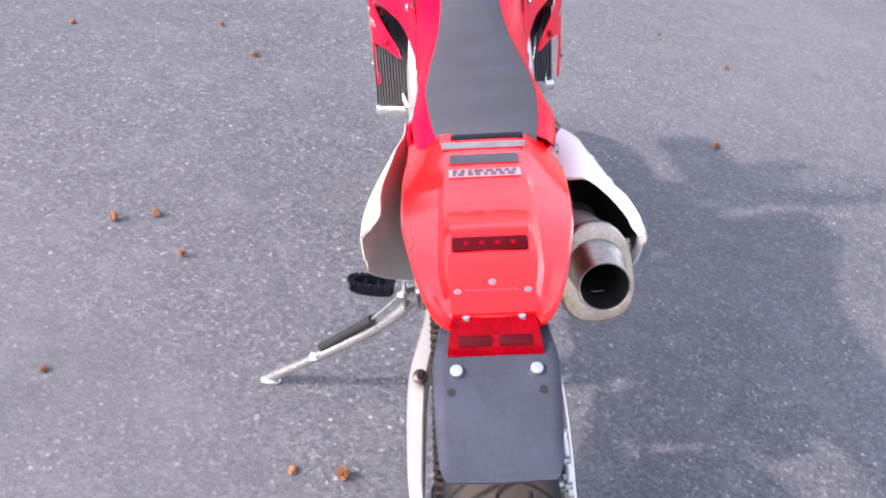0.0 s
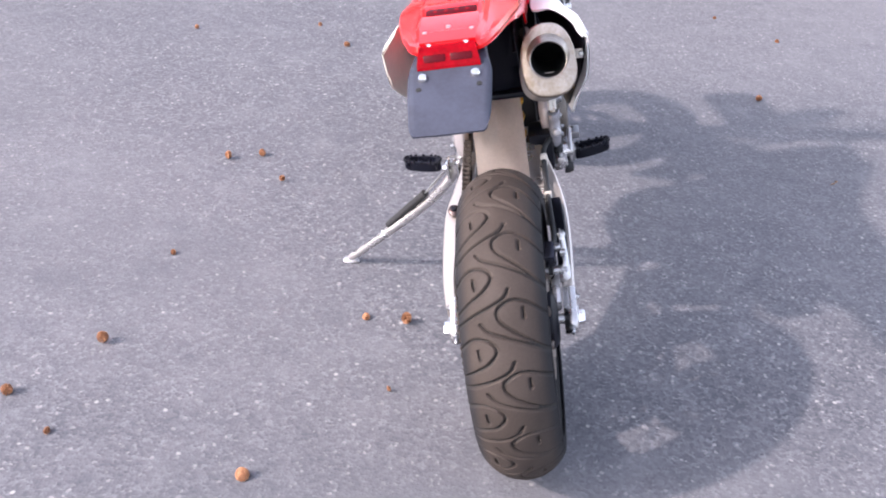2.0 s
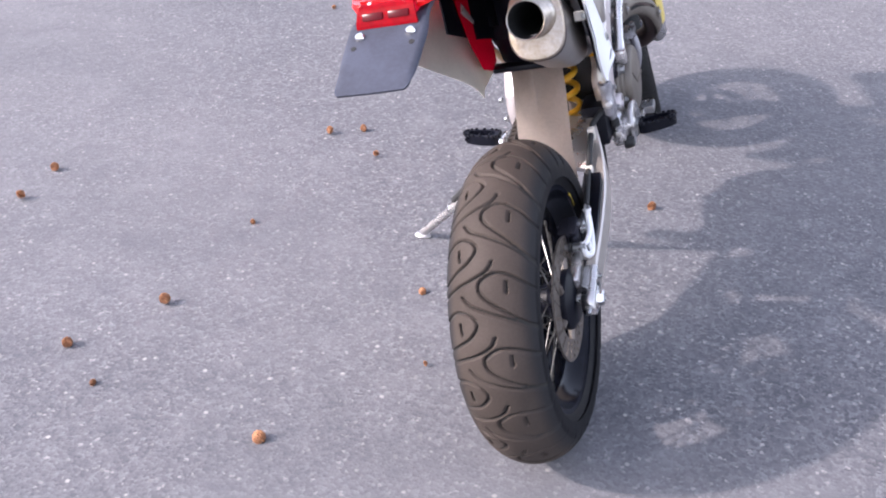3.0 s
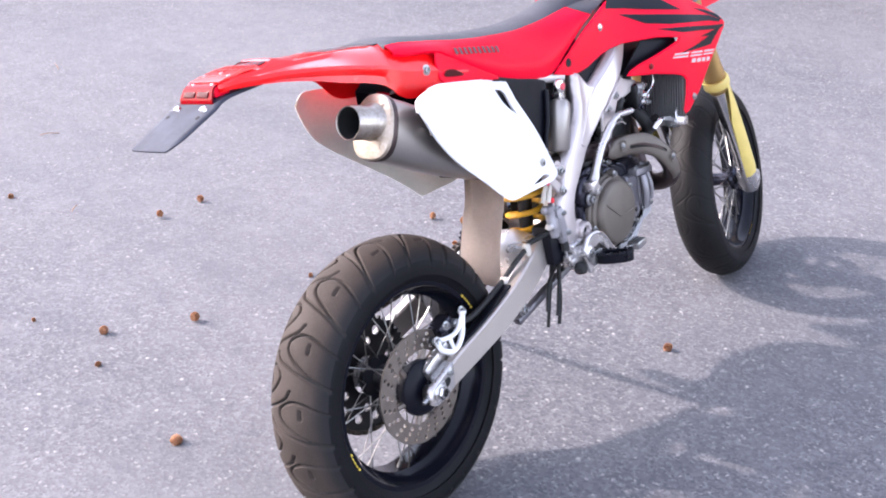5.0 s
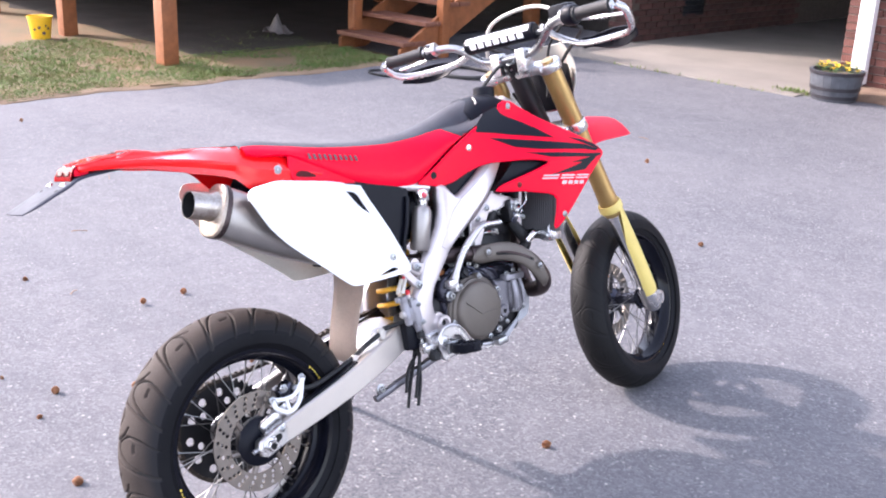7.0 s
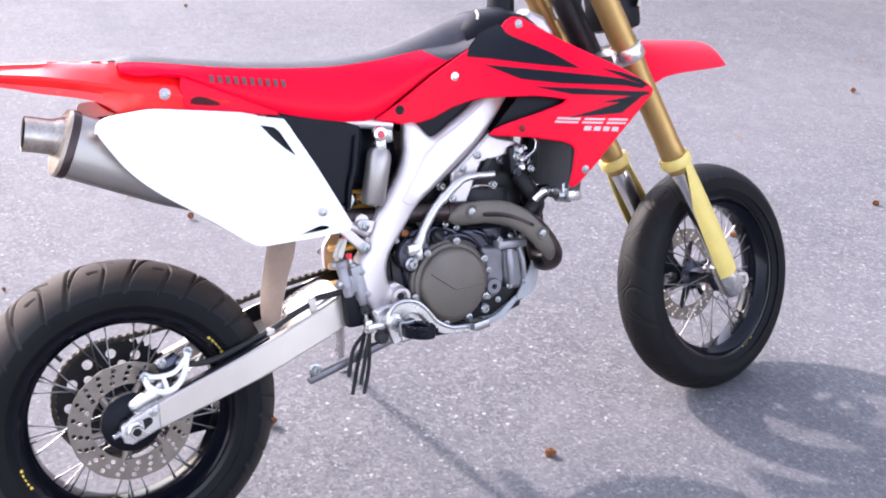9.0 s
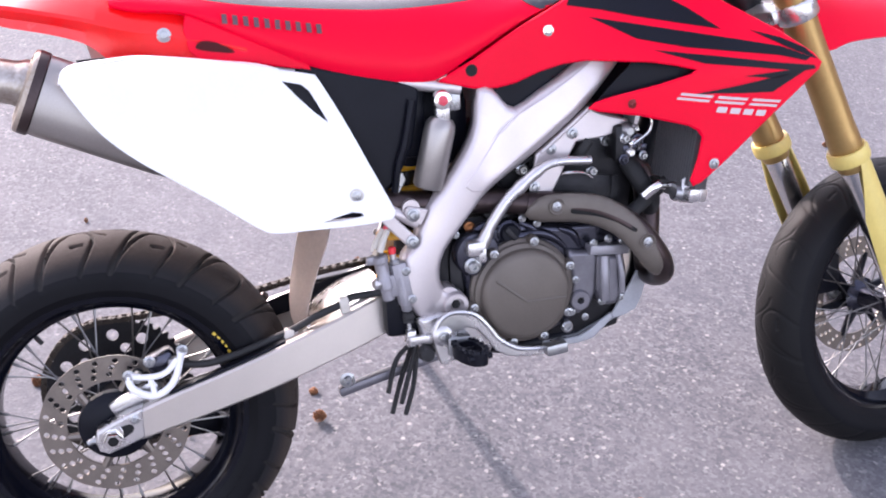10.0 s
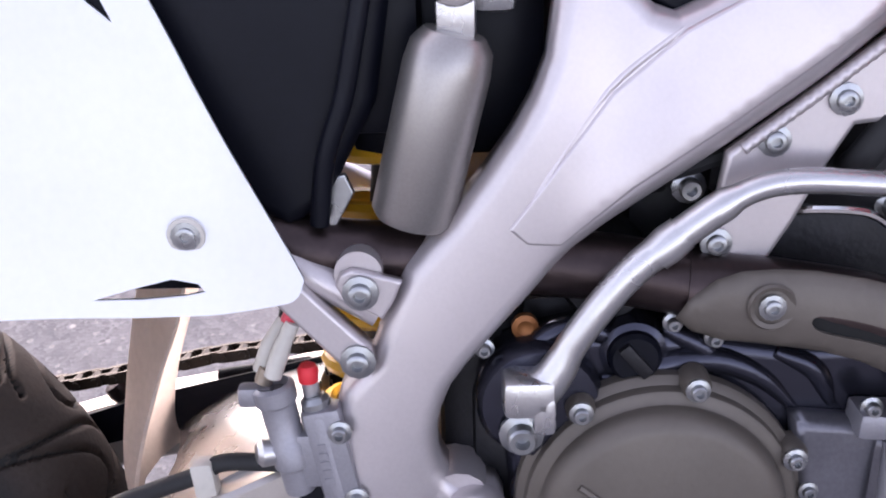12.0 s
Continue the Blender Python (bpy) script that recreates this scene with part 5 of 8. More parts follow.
# rear mudguard and tail
TAIL = [
    # v, top at the middle, crease height, half-width, hem height
    (0.270, 0.925, 0.886, 0.0965, 0.858),
    (0.205, 0.955, 0.902, 0.0960, 0.864),
    (0.150, 0.972, 0.914, 0.0950, 0.868),
    (0.110, 0.974, 0.922, 0.096, 0.870),
    (0.085, 0.979, 0.928, 0.097, 0.876),
    (0.067, 0.979, 0.934, 0.097, 0.887),
    (0.053, 0.980, 0.938, 0.097, 0.900),
    (0.035, 0.982, 0.943, 0.097, 0.912),
    (0.000, 0.985, 0.951, 0.096, 0.924),
    (-0.037, 0.988, 0.959, 0.095, 0.933),
    (-0.063, 0.989, 0.964, 0.094, 0.939),
    (-0.110, 0.992, 0.971, 0.091, 0.953),
    (-0.175, 0.994, 0.979, 0.081, 0.967),
    (-0.230, 0.994, 0.983, 0.071, 0.974),
    (-0.264, 0.993, 0.985, 0.062, 0.976),
    (-0.282, 0.989, 0.983, 0.053, 0.977),
    (-0.290, 0.987, 0.982, 0.042, 0.977),
]
rows = []
for v, top, sh, hw, hem in smooth_rows(TAIL, 4):
    sp = min(0.046, hw * 0.62)
    dip = 0.006 * ease((-v + 0.02) / 0.08) * ease((v + 0.285) / 0.03)
    half = [(0, top), (sp * 0.9, top - 0.0003), (sp, top - 0.0012), (sp + 0.006, top - 0.002 - dip), (sp + (hw - sp) * 0.55, top - 0.003 - dip * 0.7 - 0.30 * (top - sh)), (hw * 0.985, sh + 0.004), (hw, sh), (hw * 0.985, sh - 0.004), (hw * 0.945, sh - 0.45 * (sh - hem)), (hw * 0.955, hem)]
    short = max(0.0, sh - 0.016 - hem) * ease((0.06 - v) / 0.05)
    left = half[:7] + [(a, b + short * k) for (a, b), k in zip(half[7:], (0.1, 0.6, 1.0))]
    rows.append([(-a, v, b) for a, b in reversed(left[1:])] + [(a, v, b) for a, b in half])
rear_guard = part("rear_mudguard", sheet(rows, 0.003), M["red_orange"], bike, "red plastic rear mudguard", sharp=24)
# raised block with the high brake light
rows = []
for v, top, hw in ((-0.108, 0.9925, 0.047), (-0.128, 0.999, 0.0465), (-0.158, 1.0055, 0.046), (-0.168, 1.0065, 0.0455), (-0.171, 1.0055, 0.0455), (-0.202, 0.9975, 0.045), (-0.206, 0.988, 0.045)):
    rows.append([(-hw - 0.004, v, 0.986), (-hw, v, max(0.988, top - 0.004)), (-hw + 0.005, v, top), (0, v, top + 0.001), (hw - 0.005, v, top), (hw, v, max(0.988, top - 0.004)), (hw + 0.004, v, 0.986)])
part("tail_block", sheet(rows), M["red_orange"], rear_guard, sharp=30)
slope = Matrix.Translation((0, -0.1865, 1.0025)) @ Matrix.Rotation(radians(14), 4, "X")
led = part("high_brake_light", box((-0.039, -0.0100, -0.004), (0.039, 0.0100, 0.0018), 0.004, slope), M["dark_lens"], rear_guard, "dark red strip light")
for k in range(4):
    part("diode", lathe([(0, 0.0006), (0.0026, 0.0005), (0.0034, 0)], (-0.024 + 0.016 * k, -0.1872, 1.0040), (0, -0.25, 0.97), 10), M["lens"], led)
deckrows = [[(x * hw, v, w + 0.0045) for x in (-1, -0.9, 0, 0.9, 1)] for v, w, hw in ((-0.204, 0.9945, 0.0425), (-0.235, 0.9935, 0.042), (-0.268, 0.9885, 0.0415), (-0.287, 0.9845, 0.040))]
part("tail_deck", sheet(deckrows, 0.004), M["red_orange"], rear_guard, sharp=30)
for x, v, w in ((-0.034, -0.260, 0.9965), (0.034, -0.260, 0.9965), (0.0, -0.249, 0.9990)):
    part("screw", lathe([(0, 0.003), (0.0035, 0.0025), (0.0042, 0)], (x, v, w), "w", 10), M["steel"], rear_guard)
for k in range(7):
    part("printed_bar", box((-0.026 + 0.0076 * k, -0.2595, 0.9955), (-0.0205 + 0.0076 * k, -0.2560, 0.9985), 0.0), M["grey_decal"], rear_guard)


def top_sticker(v0, v1, hw, material, label):
    def top(v):
        return lerp_table(sorted((r[0], r[1]) for r in TAIL), v)[0] + 0.0042
    return part("sticker", sheet([[(x * hw, v, top(v)) for x in (-1, -0.3, 0.3, 1)] for v in (v0, (v0 + v1) / 2, v1)]), material, rear_guard, label)


top_sticker(0.057, 0.039, 0.050, M["worn_decal"], "worn silver warning sticker")
top_sticker(0.022, -0.003, 0.041, M["worn_dark"], "dark label with faint print")
top_sticker(-0.018, -0.038, 0.041, M["pale_decal"], "pale label with small print")
rg = random.Random(8)
for row in range(2):
    x = -0.037
    while x < 0.034:
        l = rg.uniform(0.004, 0.011)
        v = -0.0235 - 0.009 * row
        z = lerp_table(sorted((r[0], r[1]) for r in TAIL), v)[0] + 0.0048
        part("printed_bar", box((x, v - 0.003, z), (min(x + l, 0.038), v + 0.003, z + 0.0006), 0.0), M["grey_decal"], rear_guard)
        x += l + rg.uniform(0.002, 0.004)
for side in (1, -1):
    if side > 0:
        bm = bmesh.new()
        bolt_into(bm, (0.096, 0.152, 0.915), "u", 0.007, 0.006)
        part("tail_bolt", bm, M["steel"], rear_guard)
    # flat dark red sheet: the shade inside the grip hollow, put into colour
    hollow = field([(0.196, 0.893), (0.205, 0.903), (0.228, 0.899), (0.252, 0.884), (0.225, 0.886)], lambda v, w: 0.1025, 0.001, 0.008, smooth=3, side=side)
    part("grip_recess", hollow, M["dark_lens"], rear_guard)
    # flank that runs forward under the saddle
    flank = field([(0.185, 0.944), (0.21, 0.933), (0.27, 0.903), (0.36, 0.858), (0.365, 0.848), (0.25, 0.868), (0.20, 0.874), (0.185, 0.890), (0.180, 0.92)], lambda v, w: 0.0985 - 0.12 * max(0.0, w - 0.93), 0.004, 0.02, 0.003, side=side)
    part("tail_flank", flank, M["red"], rear_guard)
# dark inner liner under the tail
rows = []
for v, top, hw, low in ((0.36, 0.83, 0.06, 0.70), (0.25, 0.865, 0.075, 0.74), (0.12, 0.90, 0.082, 0.80)):
    rows.append([(-hw, v, low), (-hw, v, top - 0.02), (-hw * 0.7, v, top), (0, v, top + 0.004), (hw * 0.7, v, top), (hw, v, top - 0.02), (hw, v, low)])
part("inner_mudguard", sheet(rows, 0.003), M["black"], bike, "black inner rear mudguard")

# wheel well: the airbox's rounded rear wall between the red walls of the mudguard
rows = []
for w, hw, v in smooth_rows([(0.648, 0.066, 0.338), (0.70, 0.072, 0.330), (0.76, 0.072, 0.322), (0.81, 0.066, 0.312), (0.845, 0.050, 0.296), (0.862, 0.026, 0.280)], 3):
    rows.append([(x * hw, v + 0.030 * abs(x) ** 3, w) for x in (-1, -0.85, -0.5, 0, 0.5, 0.85, 1)])
part("airbox_rear_wall", sheet(rows, 0.004), M["black"], bike, "black rounded airbox wall facing the wheel")
part("wall_lip", box((-0.078, 0.318, 0.640), (0.070, 0.350, 0.652), 0.004), M["black"], bike)
part("mudguard_inner_wall", field([(0.17, 0.888), (0.30, 0.862), (0.355, 0.80), (0.352, 0.655), (0.31, 0.652), (0.265, 0.672), (0.22, 0.735), (0.185, 0.815)], lambda v, w: 0.078, 0.003, 0.04, side=-1), M["red"], bike, "red inner wall of the rear mudguard")

part("inner_side", field([(0.02, 0.885), (0.10, 0.888), (0.36, 0.845), (0.40, 0.74), (0.30, 0.66), (0.18, 0.71), (0.08, 0.80)], lambda v, w: 0.070, 0.003, 0.04), M["black"], bike, "black inner mudguard side beside the muffler")

# tail light and plate holder
light = part("tail_light", box((-0.040, -0.308, 0.968), (0.040, -0.276, 0.985), 0.003), M["red"], bike, "red tail light lens")
lower = sheet([[(x * hw, v, w) for x in (-1, -0.8, -0.4, 0, 0.4, 0.8, 1)] for v, w, hw in ((-0.296, 0.9862, 0.0395), (-0.304, 0.9850, 0.0405), (-0.309, 0.9812, 0.0420), (-0.317, 0.967, 0.0450), (-0.318, 0.960, 0.0452))], 0.003)
part("light_lens", lower, M["lens"], light, "deep red lens")
for x in (-0.0265, 0.0265):
    part("screw", lathe([(0, 0.003), (0.0035, 0.0025), (0.004, 0)], (x, -0.299, 0.9880), "w", 10), M["chrome"], light)
    bulb = box((-0.0155, -0.0016, -0.0052), (0.0155, 0.0016, 0.0052), 0.0015, Matrix.Translation((x * 0.72, -0.3165, 0.9752)) @ Matrix.Rotation(radians(-30), 4, "X"))
    part("reflector", bulb, M["dark_lens"], light, "dark oval reflector")

rows = []
for v, w, hw in smooth_rows([(-0.20, 0.972, 0.045), (-0.27, 0.968, 0.051), (-0.295, 0.965, 0.054), (-0.312, 0.9605, 0.0575), (-0.326, 0.953, 0.0595), (-0.362, 0.938, 0.0590), (-0.400, 0.921, 0.0565), (-0.420, 0.912, 0.0550), (-0.426, 0.9093, 0.0535), (-0.4300, 0.9075, 0.0500)], 3):
    fold = 0.004 * min(1.0, max(0.0, (v + 0.424) / 0.03))
    rows.append([(x * hw * 0.965, v - 0.002 * (1 - abs(x)), w - (fold if abs(x) == 1 else 0.0)) for x in (-1, -0.97, -0.85, -0.4, 0, 0.4, 0.85, 0.97, 1)])
holder = part("plate_holder", sheet(rows, 0.003), M["grey_plastic"], bike, "grey plastic number plate holder without plate", sharp=60)
nrm = Vector((0, -0.42, 0.90))
for x in (-0.0375, 0.0375):
    part("plate_bolt", lathe([(0, 0.0085), (0.0058, 0.008), (0.0076, 0.005), (0.0076, -0.002)], (x, -0.333, 0.9505), nrm, 14), M["chrome"], holder)
    part("plate_hole", lathe([(0, 0.0030), (0.0042, 0.0030), (0.0042, -0.002)], (x * 1.14, -0.352, 0.9432), nrm, 10), M["void"], holder)
part("plate_hole", lathe([(0, 0.0024), (0.004, 0.0024), (0.004, -0.002)], (0.0, -0.421, 0.9130), nrm, 10), M["void"], holder)

for ob in (rear_guard, light, holder):
    ahead = 0.0 if ob is rear_guard else 0.008
    ob.matrix_local = Matrix.Translation((0, ahead, 0.001 if ahead else 0.0)) @ Matrix.Translation((-0.006, 0.05, 0)) @ Matrix.Rotation(radians(-1.0), 4, "Z") @ Matrix.Translation((0, -0.05, 0))

# saddle
SADDLE = [
    # v, crown, edge of the black top, half-width of the top, half-width at the hem, hem
    (0.078, 0.983, 0.978, 0.062, 0.082, 0.958),
    (0.112, 0.989, 0.977, 0.067, 0.090, 0.950),
    (0.19, 0.977, 0.965, 0.073, 0.096, 0.940),
    (0.27, 0.964, 0.951, 0.076, 0.098, 0.900),
    (0.37, 0.951, 0.939, 0.070, 0.098, 0.850),
    (0.48, 0.942, 0.930, 0.059, 0.096, 0.820),
    (0.555, 0.943, 0.930, 0.053, 0.095, 0.816),
    (0.62, 0.950, 0.934, 0.050, 0.094, 0.850),
    (0.70, 0.969, 0.943, 0.050, 0.093, 0.895),
    (0.77, 0.992, 0.947, 0.054, 0.092, 0.925),
    (0.82, 1.006, 0.960, 0.058, 0.092, 0.945),
    (0.835, 1.008, 0.968, 0.058, 0.090, 0.955),
]
top_rows, left_rows, right_rows = [], [], []
for v, cr, ed, ht, hb, hem in smooth_rows(SADDLE, 4):
    top_rows.append([(x * ht, v, ed + (cr - ed) * (1 - abs(x) ** 2.6)) for x in (-1, -0.96, -0.85, -0.65, -0.35, 0, 0.35, 0.65, 0.85, 0.96, 1)])
    flank = [(ht + 0.0005, ed - 0.0005), (ht + 0.005, ed - 0.004), (ht + 0.55 * (hb - ht), ed - 0.30 * (ed - hem)), (ht + 0.88 * (hb - ht), ed - 0.62 * (ed - hem)), (hb, hem + 0.004), (hb - 0.004, hem), (hb - 0.02, hem - 0.002)]
    right_rows.append([(a, v, b) for a, b in flank])
    left_rows.append([(-a, v, b) for a, b in flank])
saddle = part("saddle", sheet(top_rows), M["seat"], bike, "dark grey textured saddle top with red sides", sharp=70)
for s, rws in ((1, right_rows), (-1, left_rows)):
    part("saddle_side", sheet(rws), M["red"], saddle, "red vinyl saddle side", sharp=70)
    # the dark cover widens down the flank towards the tank
    nose = []
    for row in rws:
        reach = 5.0 * ease((row[0][1] - 0.675) / 0.085)
        if reach > 0.35:
            ring = []
            for k in range(6):
                at = reach * k / 5
                i = min(4, int(at))
                p = Vector(row[i]).lerp(Vector(row[i + 1]), at - i)
                ring.append((p.x + s * 0.0020, p.y, p.z + 0.0016))
            nose.append(ring)
    part("saddle_nose", sheet(nose), M["seat"], saddle, "dark cover on the flank of the saddle nose", sharp=70)
part("saddle_rear", sheet([top_rows[0], [(x, y - 0.004, z - 0.012) for x, y, z in top_rows[0]], [(x, y, z - 0.03) for x, y, z in top_rows[0]]]), M["seat"], saddle)
part("saddle_front", sheet([top_rows[-1], [(x, y + 0.004, z - 0.02) for x, y, z in top_rows[-1]], [(x, y, z - 0.05) for x, y, z in top_rows[-1]]]), M["seat"], saddle)
part("saddle_tab", box((-0.045, 0.066, 0.976), (0.045, 0.080, 0.9835), 0.003), M["black"], bike, "black tab behind the saddle")


def saddle_u(v, w):
    ed, ht, hb, hem = lerp_table([(r[0], r[2], r[3], r[4], r[5]) for r in SADDLE], v)
    k = max(0.0, min(1.0, (ed - w) / (ed - hem)))
    return (ht + 0.55 * (hb - ht)) * 1.0 * (1 - max(0, min(1, (k - 0.3) / 0.32))) + (ht + 0.88 * (hb - ht)) * max(0, min(1, (k - 0.3) / 0.32)) if k > 0.3 else ht + (hb - ht) * 0.55 * k / 0.3


# the maker's lettering is kept as plain dark bars
for side in (1, -1):
    for k in range(5):
        v0 = 0.236 + 0.0312 * k
        slope = -0.172
        w0 = 0.9270 + slope * (v0 - 0.236)
        for a in (0.0, 0.0155):
            quad = [(v0 + a, w0 + slope * a), (v0 + a + 0.0075, w0 + slope * (a + 0.0075)), (v0 + a + 0.0075, w0 + slope * (a + 0.0075) + 0.0138), (v0 + a, w0 + slope * a + 0.0138)]
            part("printed_bar", field(quad, lambda v, w: saddle_u(v, w) + 0.0048, 0.0, 0.006, side=side), M["grey_decal"], saddle)

# tank, shrouds and their graphics
def shroud_u(v, w):
    return 0.097 + 0.105 * ease((v - 0.64) / 0.40) * (1 - 0.75 * ease((w - 0.80) / 0.18))


SHROUD = [(0.861, 0.974), (0.871, 0.986), (0.888, 0.994), (0.912, 0.990), (0.935, 0.976), (1.005, 0.930), (1.115, 0.866), (1.168, 0.828), (1.182, 0.812), (1.176, 0.800), (1.070, 0.712), (0.975, 0.630), (0.962, 0.624), (0.957, 0.634), (0.968, 0.670), (0.974, 0.705), (0.966, 0.717), (0.951, 0.725), (0.880, 0.743), (0.815, 0.752), (0.801, 0.757), (0.812, 0.767), (0.838, 0.776), (0.905, 0.793), (0.955, 0.808), (0.962, 0.814), (0.930, 0.822), (0.896, 0.828), (0.800, 0.834), (0.765, 0.830), (0.730, 0.820), (0.690, 0.803), (0.660, 0.797), (0.620, 0.799), (0.560, 0.815), (0.625, 0.848), (0.700, 0.893), (0.790, 0.940), (0.815, 0.962), (0.832, 0.968)]
BLACK_TOP = [(0.774, 0.922), (0.783, 0.9425), (0.809, 0.967), (0.829, 0.9745), (0.858, 0.981), (0.868, 0.963), (0.882, 0.953), (0.925, 0.932), (0.965, 0.909), (1.012, 0.874), (0.950, 0.886), (0.880, 0.900), (0.830, 0.912)]
DEC_A = [(0.808, 0.902), (0.886, 0.887), (1.038, 0.857), (1.110, 0.842), (1.160, 0.822), (1.150, 0.817), (1.102, 0.829), (0.949, 0.850), (0.877, 0.866), (0.84, 0.886)]
DEC_B = [(0.899, 0.848), (0.998, 0.834), (1.110, 0.816), (1.165, 0.809), (1.168, 0.803), (1.135, 0.800), (1.100, 0.792), (1.040, 0.800), (1.12, 0.804), (1.05, 0.814), (0.975, 0.824), (0.93, 0.838)]
DEC_C = [(1.150, 0.802), (1.092, 0.771), (1.040, 0.773), (0.988, 0.776), (0.942, 0.774), (1.000, 0.782), (1.060, 0.790), (1.100, 0.796)]
DEC_D = [(1.060, 0.870), (1.110, 0.856), (1.150, 0.838), (1.172, 0.818), (1.160, 0.822), (1.120, 0.840)]
SHROUD_LEFT = [(v, min(w, 0.964)) for v, w in SHROUD]
for side in (1, -1):
    sh = part("shroud", field(SHROUD if side > 0 else SHROUD_LEFT, shroud_u, 0.004, 0.010, 0.004, side=side), M["red"], bike, "glossy red radiator shroud with black graphics", sharp=60)
    for name, shape in (("black_graphic", BLACK_TOP), ("black_graphic", DEC_A), ("black_graphic", DEC_B), ("black_graphic", DEC_C), ("black_graphic", DEC_D)):
        outline = shape if side > 0 else [(max(v, 0.79), min(w, 0.952)) for v, w in shape]
        part(name, field(outline, lambda v, w: shroud_u(v, w) + 0.0012, 0.0, 0.014, side=side), M["decal"], sh)
    for k in range(3):
        v0 = 0.931 + 0.059 * k
        w0 = 0.7690 - 0.138 * (v0 - 0.931)
        for low, high in ((0.0, 0.0036), (0.0066, 0.0105)):
            quad = [(v0 + low * 0.8, w0 + low), (v0 + 0.050 + low * 0.8, w0 + low - 0.0069), (v0 + 0.050 + high * 0.8, w0 + high - 0.0069), (v0 + high * 0.8, w0 + high)]
            part("silver_graphic", field(quad, lambda v, w: shroud_u(v, w) + 0.0014, 0.0, 0.014, side=side), M["silver_decal"], sh)
    for k in range(4):
        v0 = 0.993 + 0.0228 * k
        w0 = 0.7455 - 0.150 * (v0 - 0.993)
        quad = [(v0, w0), (v0 + 0.0165, w0 - 0.0024), (v0 + 0.0205, w0 + 0.0066), (v0 + 0.004, w0 + 0.0090)]
        part("silver_graphic", field(quad, lambda v, w: shroud_u(v, w) + 0.0014, 0.0, 0.014, side=side), M["silver_decal"], sh)
    for v, w, m in ((0.743, 0.884, "chrome"), (0.993, 0.661, "steel"), (0.866, 0.764, "red_bolt"), (0.900, 0.978, "steel"))[:4 if side > 0 else 3]:
        bm = bmesh.new()
        bolt_into(bm, (side * (shroud_u(v, w) + 0.0005), v, w), (side, 0, 0), 0.0058 if m != "red_bolt" else 0.0050, 0.005)
        part("shroud_bolt", bm, M[m], sh)
    part("bolt_hole", lathe([(0, 0.0012), (0.0095, 0.0012), (0.0100, 0)], (side * (shroud_u(0.617, 0.829) + 0.0005), 0.617, 0.829), (side, 0, 0), 16), M["void"], sh)
    # dark liner behind the opening of the shroud
    part("shroud_liner", field([(0.886, 0.834), (0.97, 0.832), (0.985, 0.80), (0.90, 0.760), (0.825, 0.748), (0.818, 0.757), (0.850, 0.796)], lambda v, w: shroud_u(v, w) - 0.030, 0.004, 0.03, side=side), M["black"], sh)
    part("tank_flank", field([(0.640, 0.822), (0.80, 0.850), (0.83, 0.835), (0.775, 0.815), (0.735, 0.765), (0.70, 0.755), (0.665, 0.775)], lambda v, w: 0.088, 0.006, 0.03, 0.004, side=side), M["black"], bike, "black tank flank between shroud and frame")
rows = []
for v, top, hw, low in ((0.80, 0.985, 0.070, 0.93), (0.84, 1.012, 0.078, 0.90), (0.90, 1.018, 0.088, 0.86), (0.96, 0.995, 0.090, 0.84), (1.01, 0.955, 0.084, 0.83), (1.03, 0.90, 0.06, 0.83)):
    rows.append([(-hw, v, low), (-hw, v, top - 0.045), (-hw * 0.85, v, top - 0.018), (-hw * 0.5, v, top - 0.003), (0, v, top), (hw * 0.5, v, top - 0.003), (hw * 0.85, v, top - 0.018), (hw, v, top - 0.045), (hw, v, low)])
for side in (1, -1):
    part("tank_belly", field([(0.79, 0.86), (1.01, 0.86), (1.01, 0.73), (0.88, 0.735), (0.80, 0.78)], lambda v, w: 0.058, 0.006, 0.04, side=side), M["black"], bike, "black lower fuel tank side")
tank = part("fuel_tank", sheet(rows, 0.0), M["black"], bike, "black fuel tank top", sharp=70)
part("tank_cap", lathe([(0, 0.032), (0.026, 0.032), (0.030, 0.028), (0.031, 0.0)], (0, 0.925, 1.005), (0, 0.1, 1), 28), M["black"], tank)
part("breather_hose", tube([(0, 0.925, 1.035), (0.02, 0.96, 1.075), (0.01, 1.01, 1.09), (0, 1.05, 1.06)], 0.005, 8, 6), M["grip"], tank)
bm = tube([(0.058, 0.834, 0.994), (0.054, 0.838, 1.003), (0.040, 0.842, 1.012)], 0.0024, 8, 4)
part("saddle_strap", bm, M["ivory"], tank, "white edge at the front of the saddle")

# white side panels
PANEL_BULGE = [(p.x, p.y) for p in spline([(0, 0.194, 0), (0.05, 0.191, 0), (0.11, 0.177, 0), (0.20, 0.156, 0), (0.28, 0.131, 0), (0.34, 0.114, 0), (0.40, 0.110, 0), (0.43, 0.108, 0), (0.475, 0.092, 0)], 5)]


def panel_u(v, w):
    return lerp_table(PANEL_BULGE, v)[0] + (0.06 + 0.16 * ease((v - 0.16) / 0.24)) * (0.80 - min(w, 0.80)) - (0.55 + 0.75 * ease((v - 0.03) / 0.14)) * max(0.0, w - 0.868)


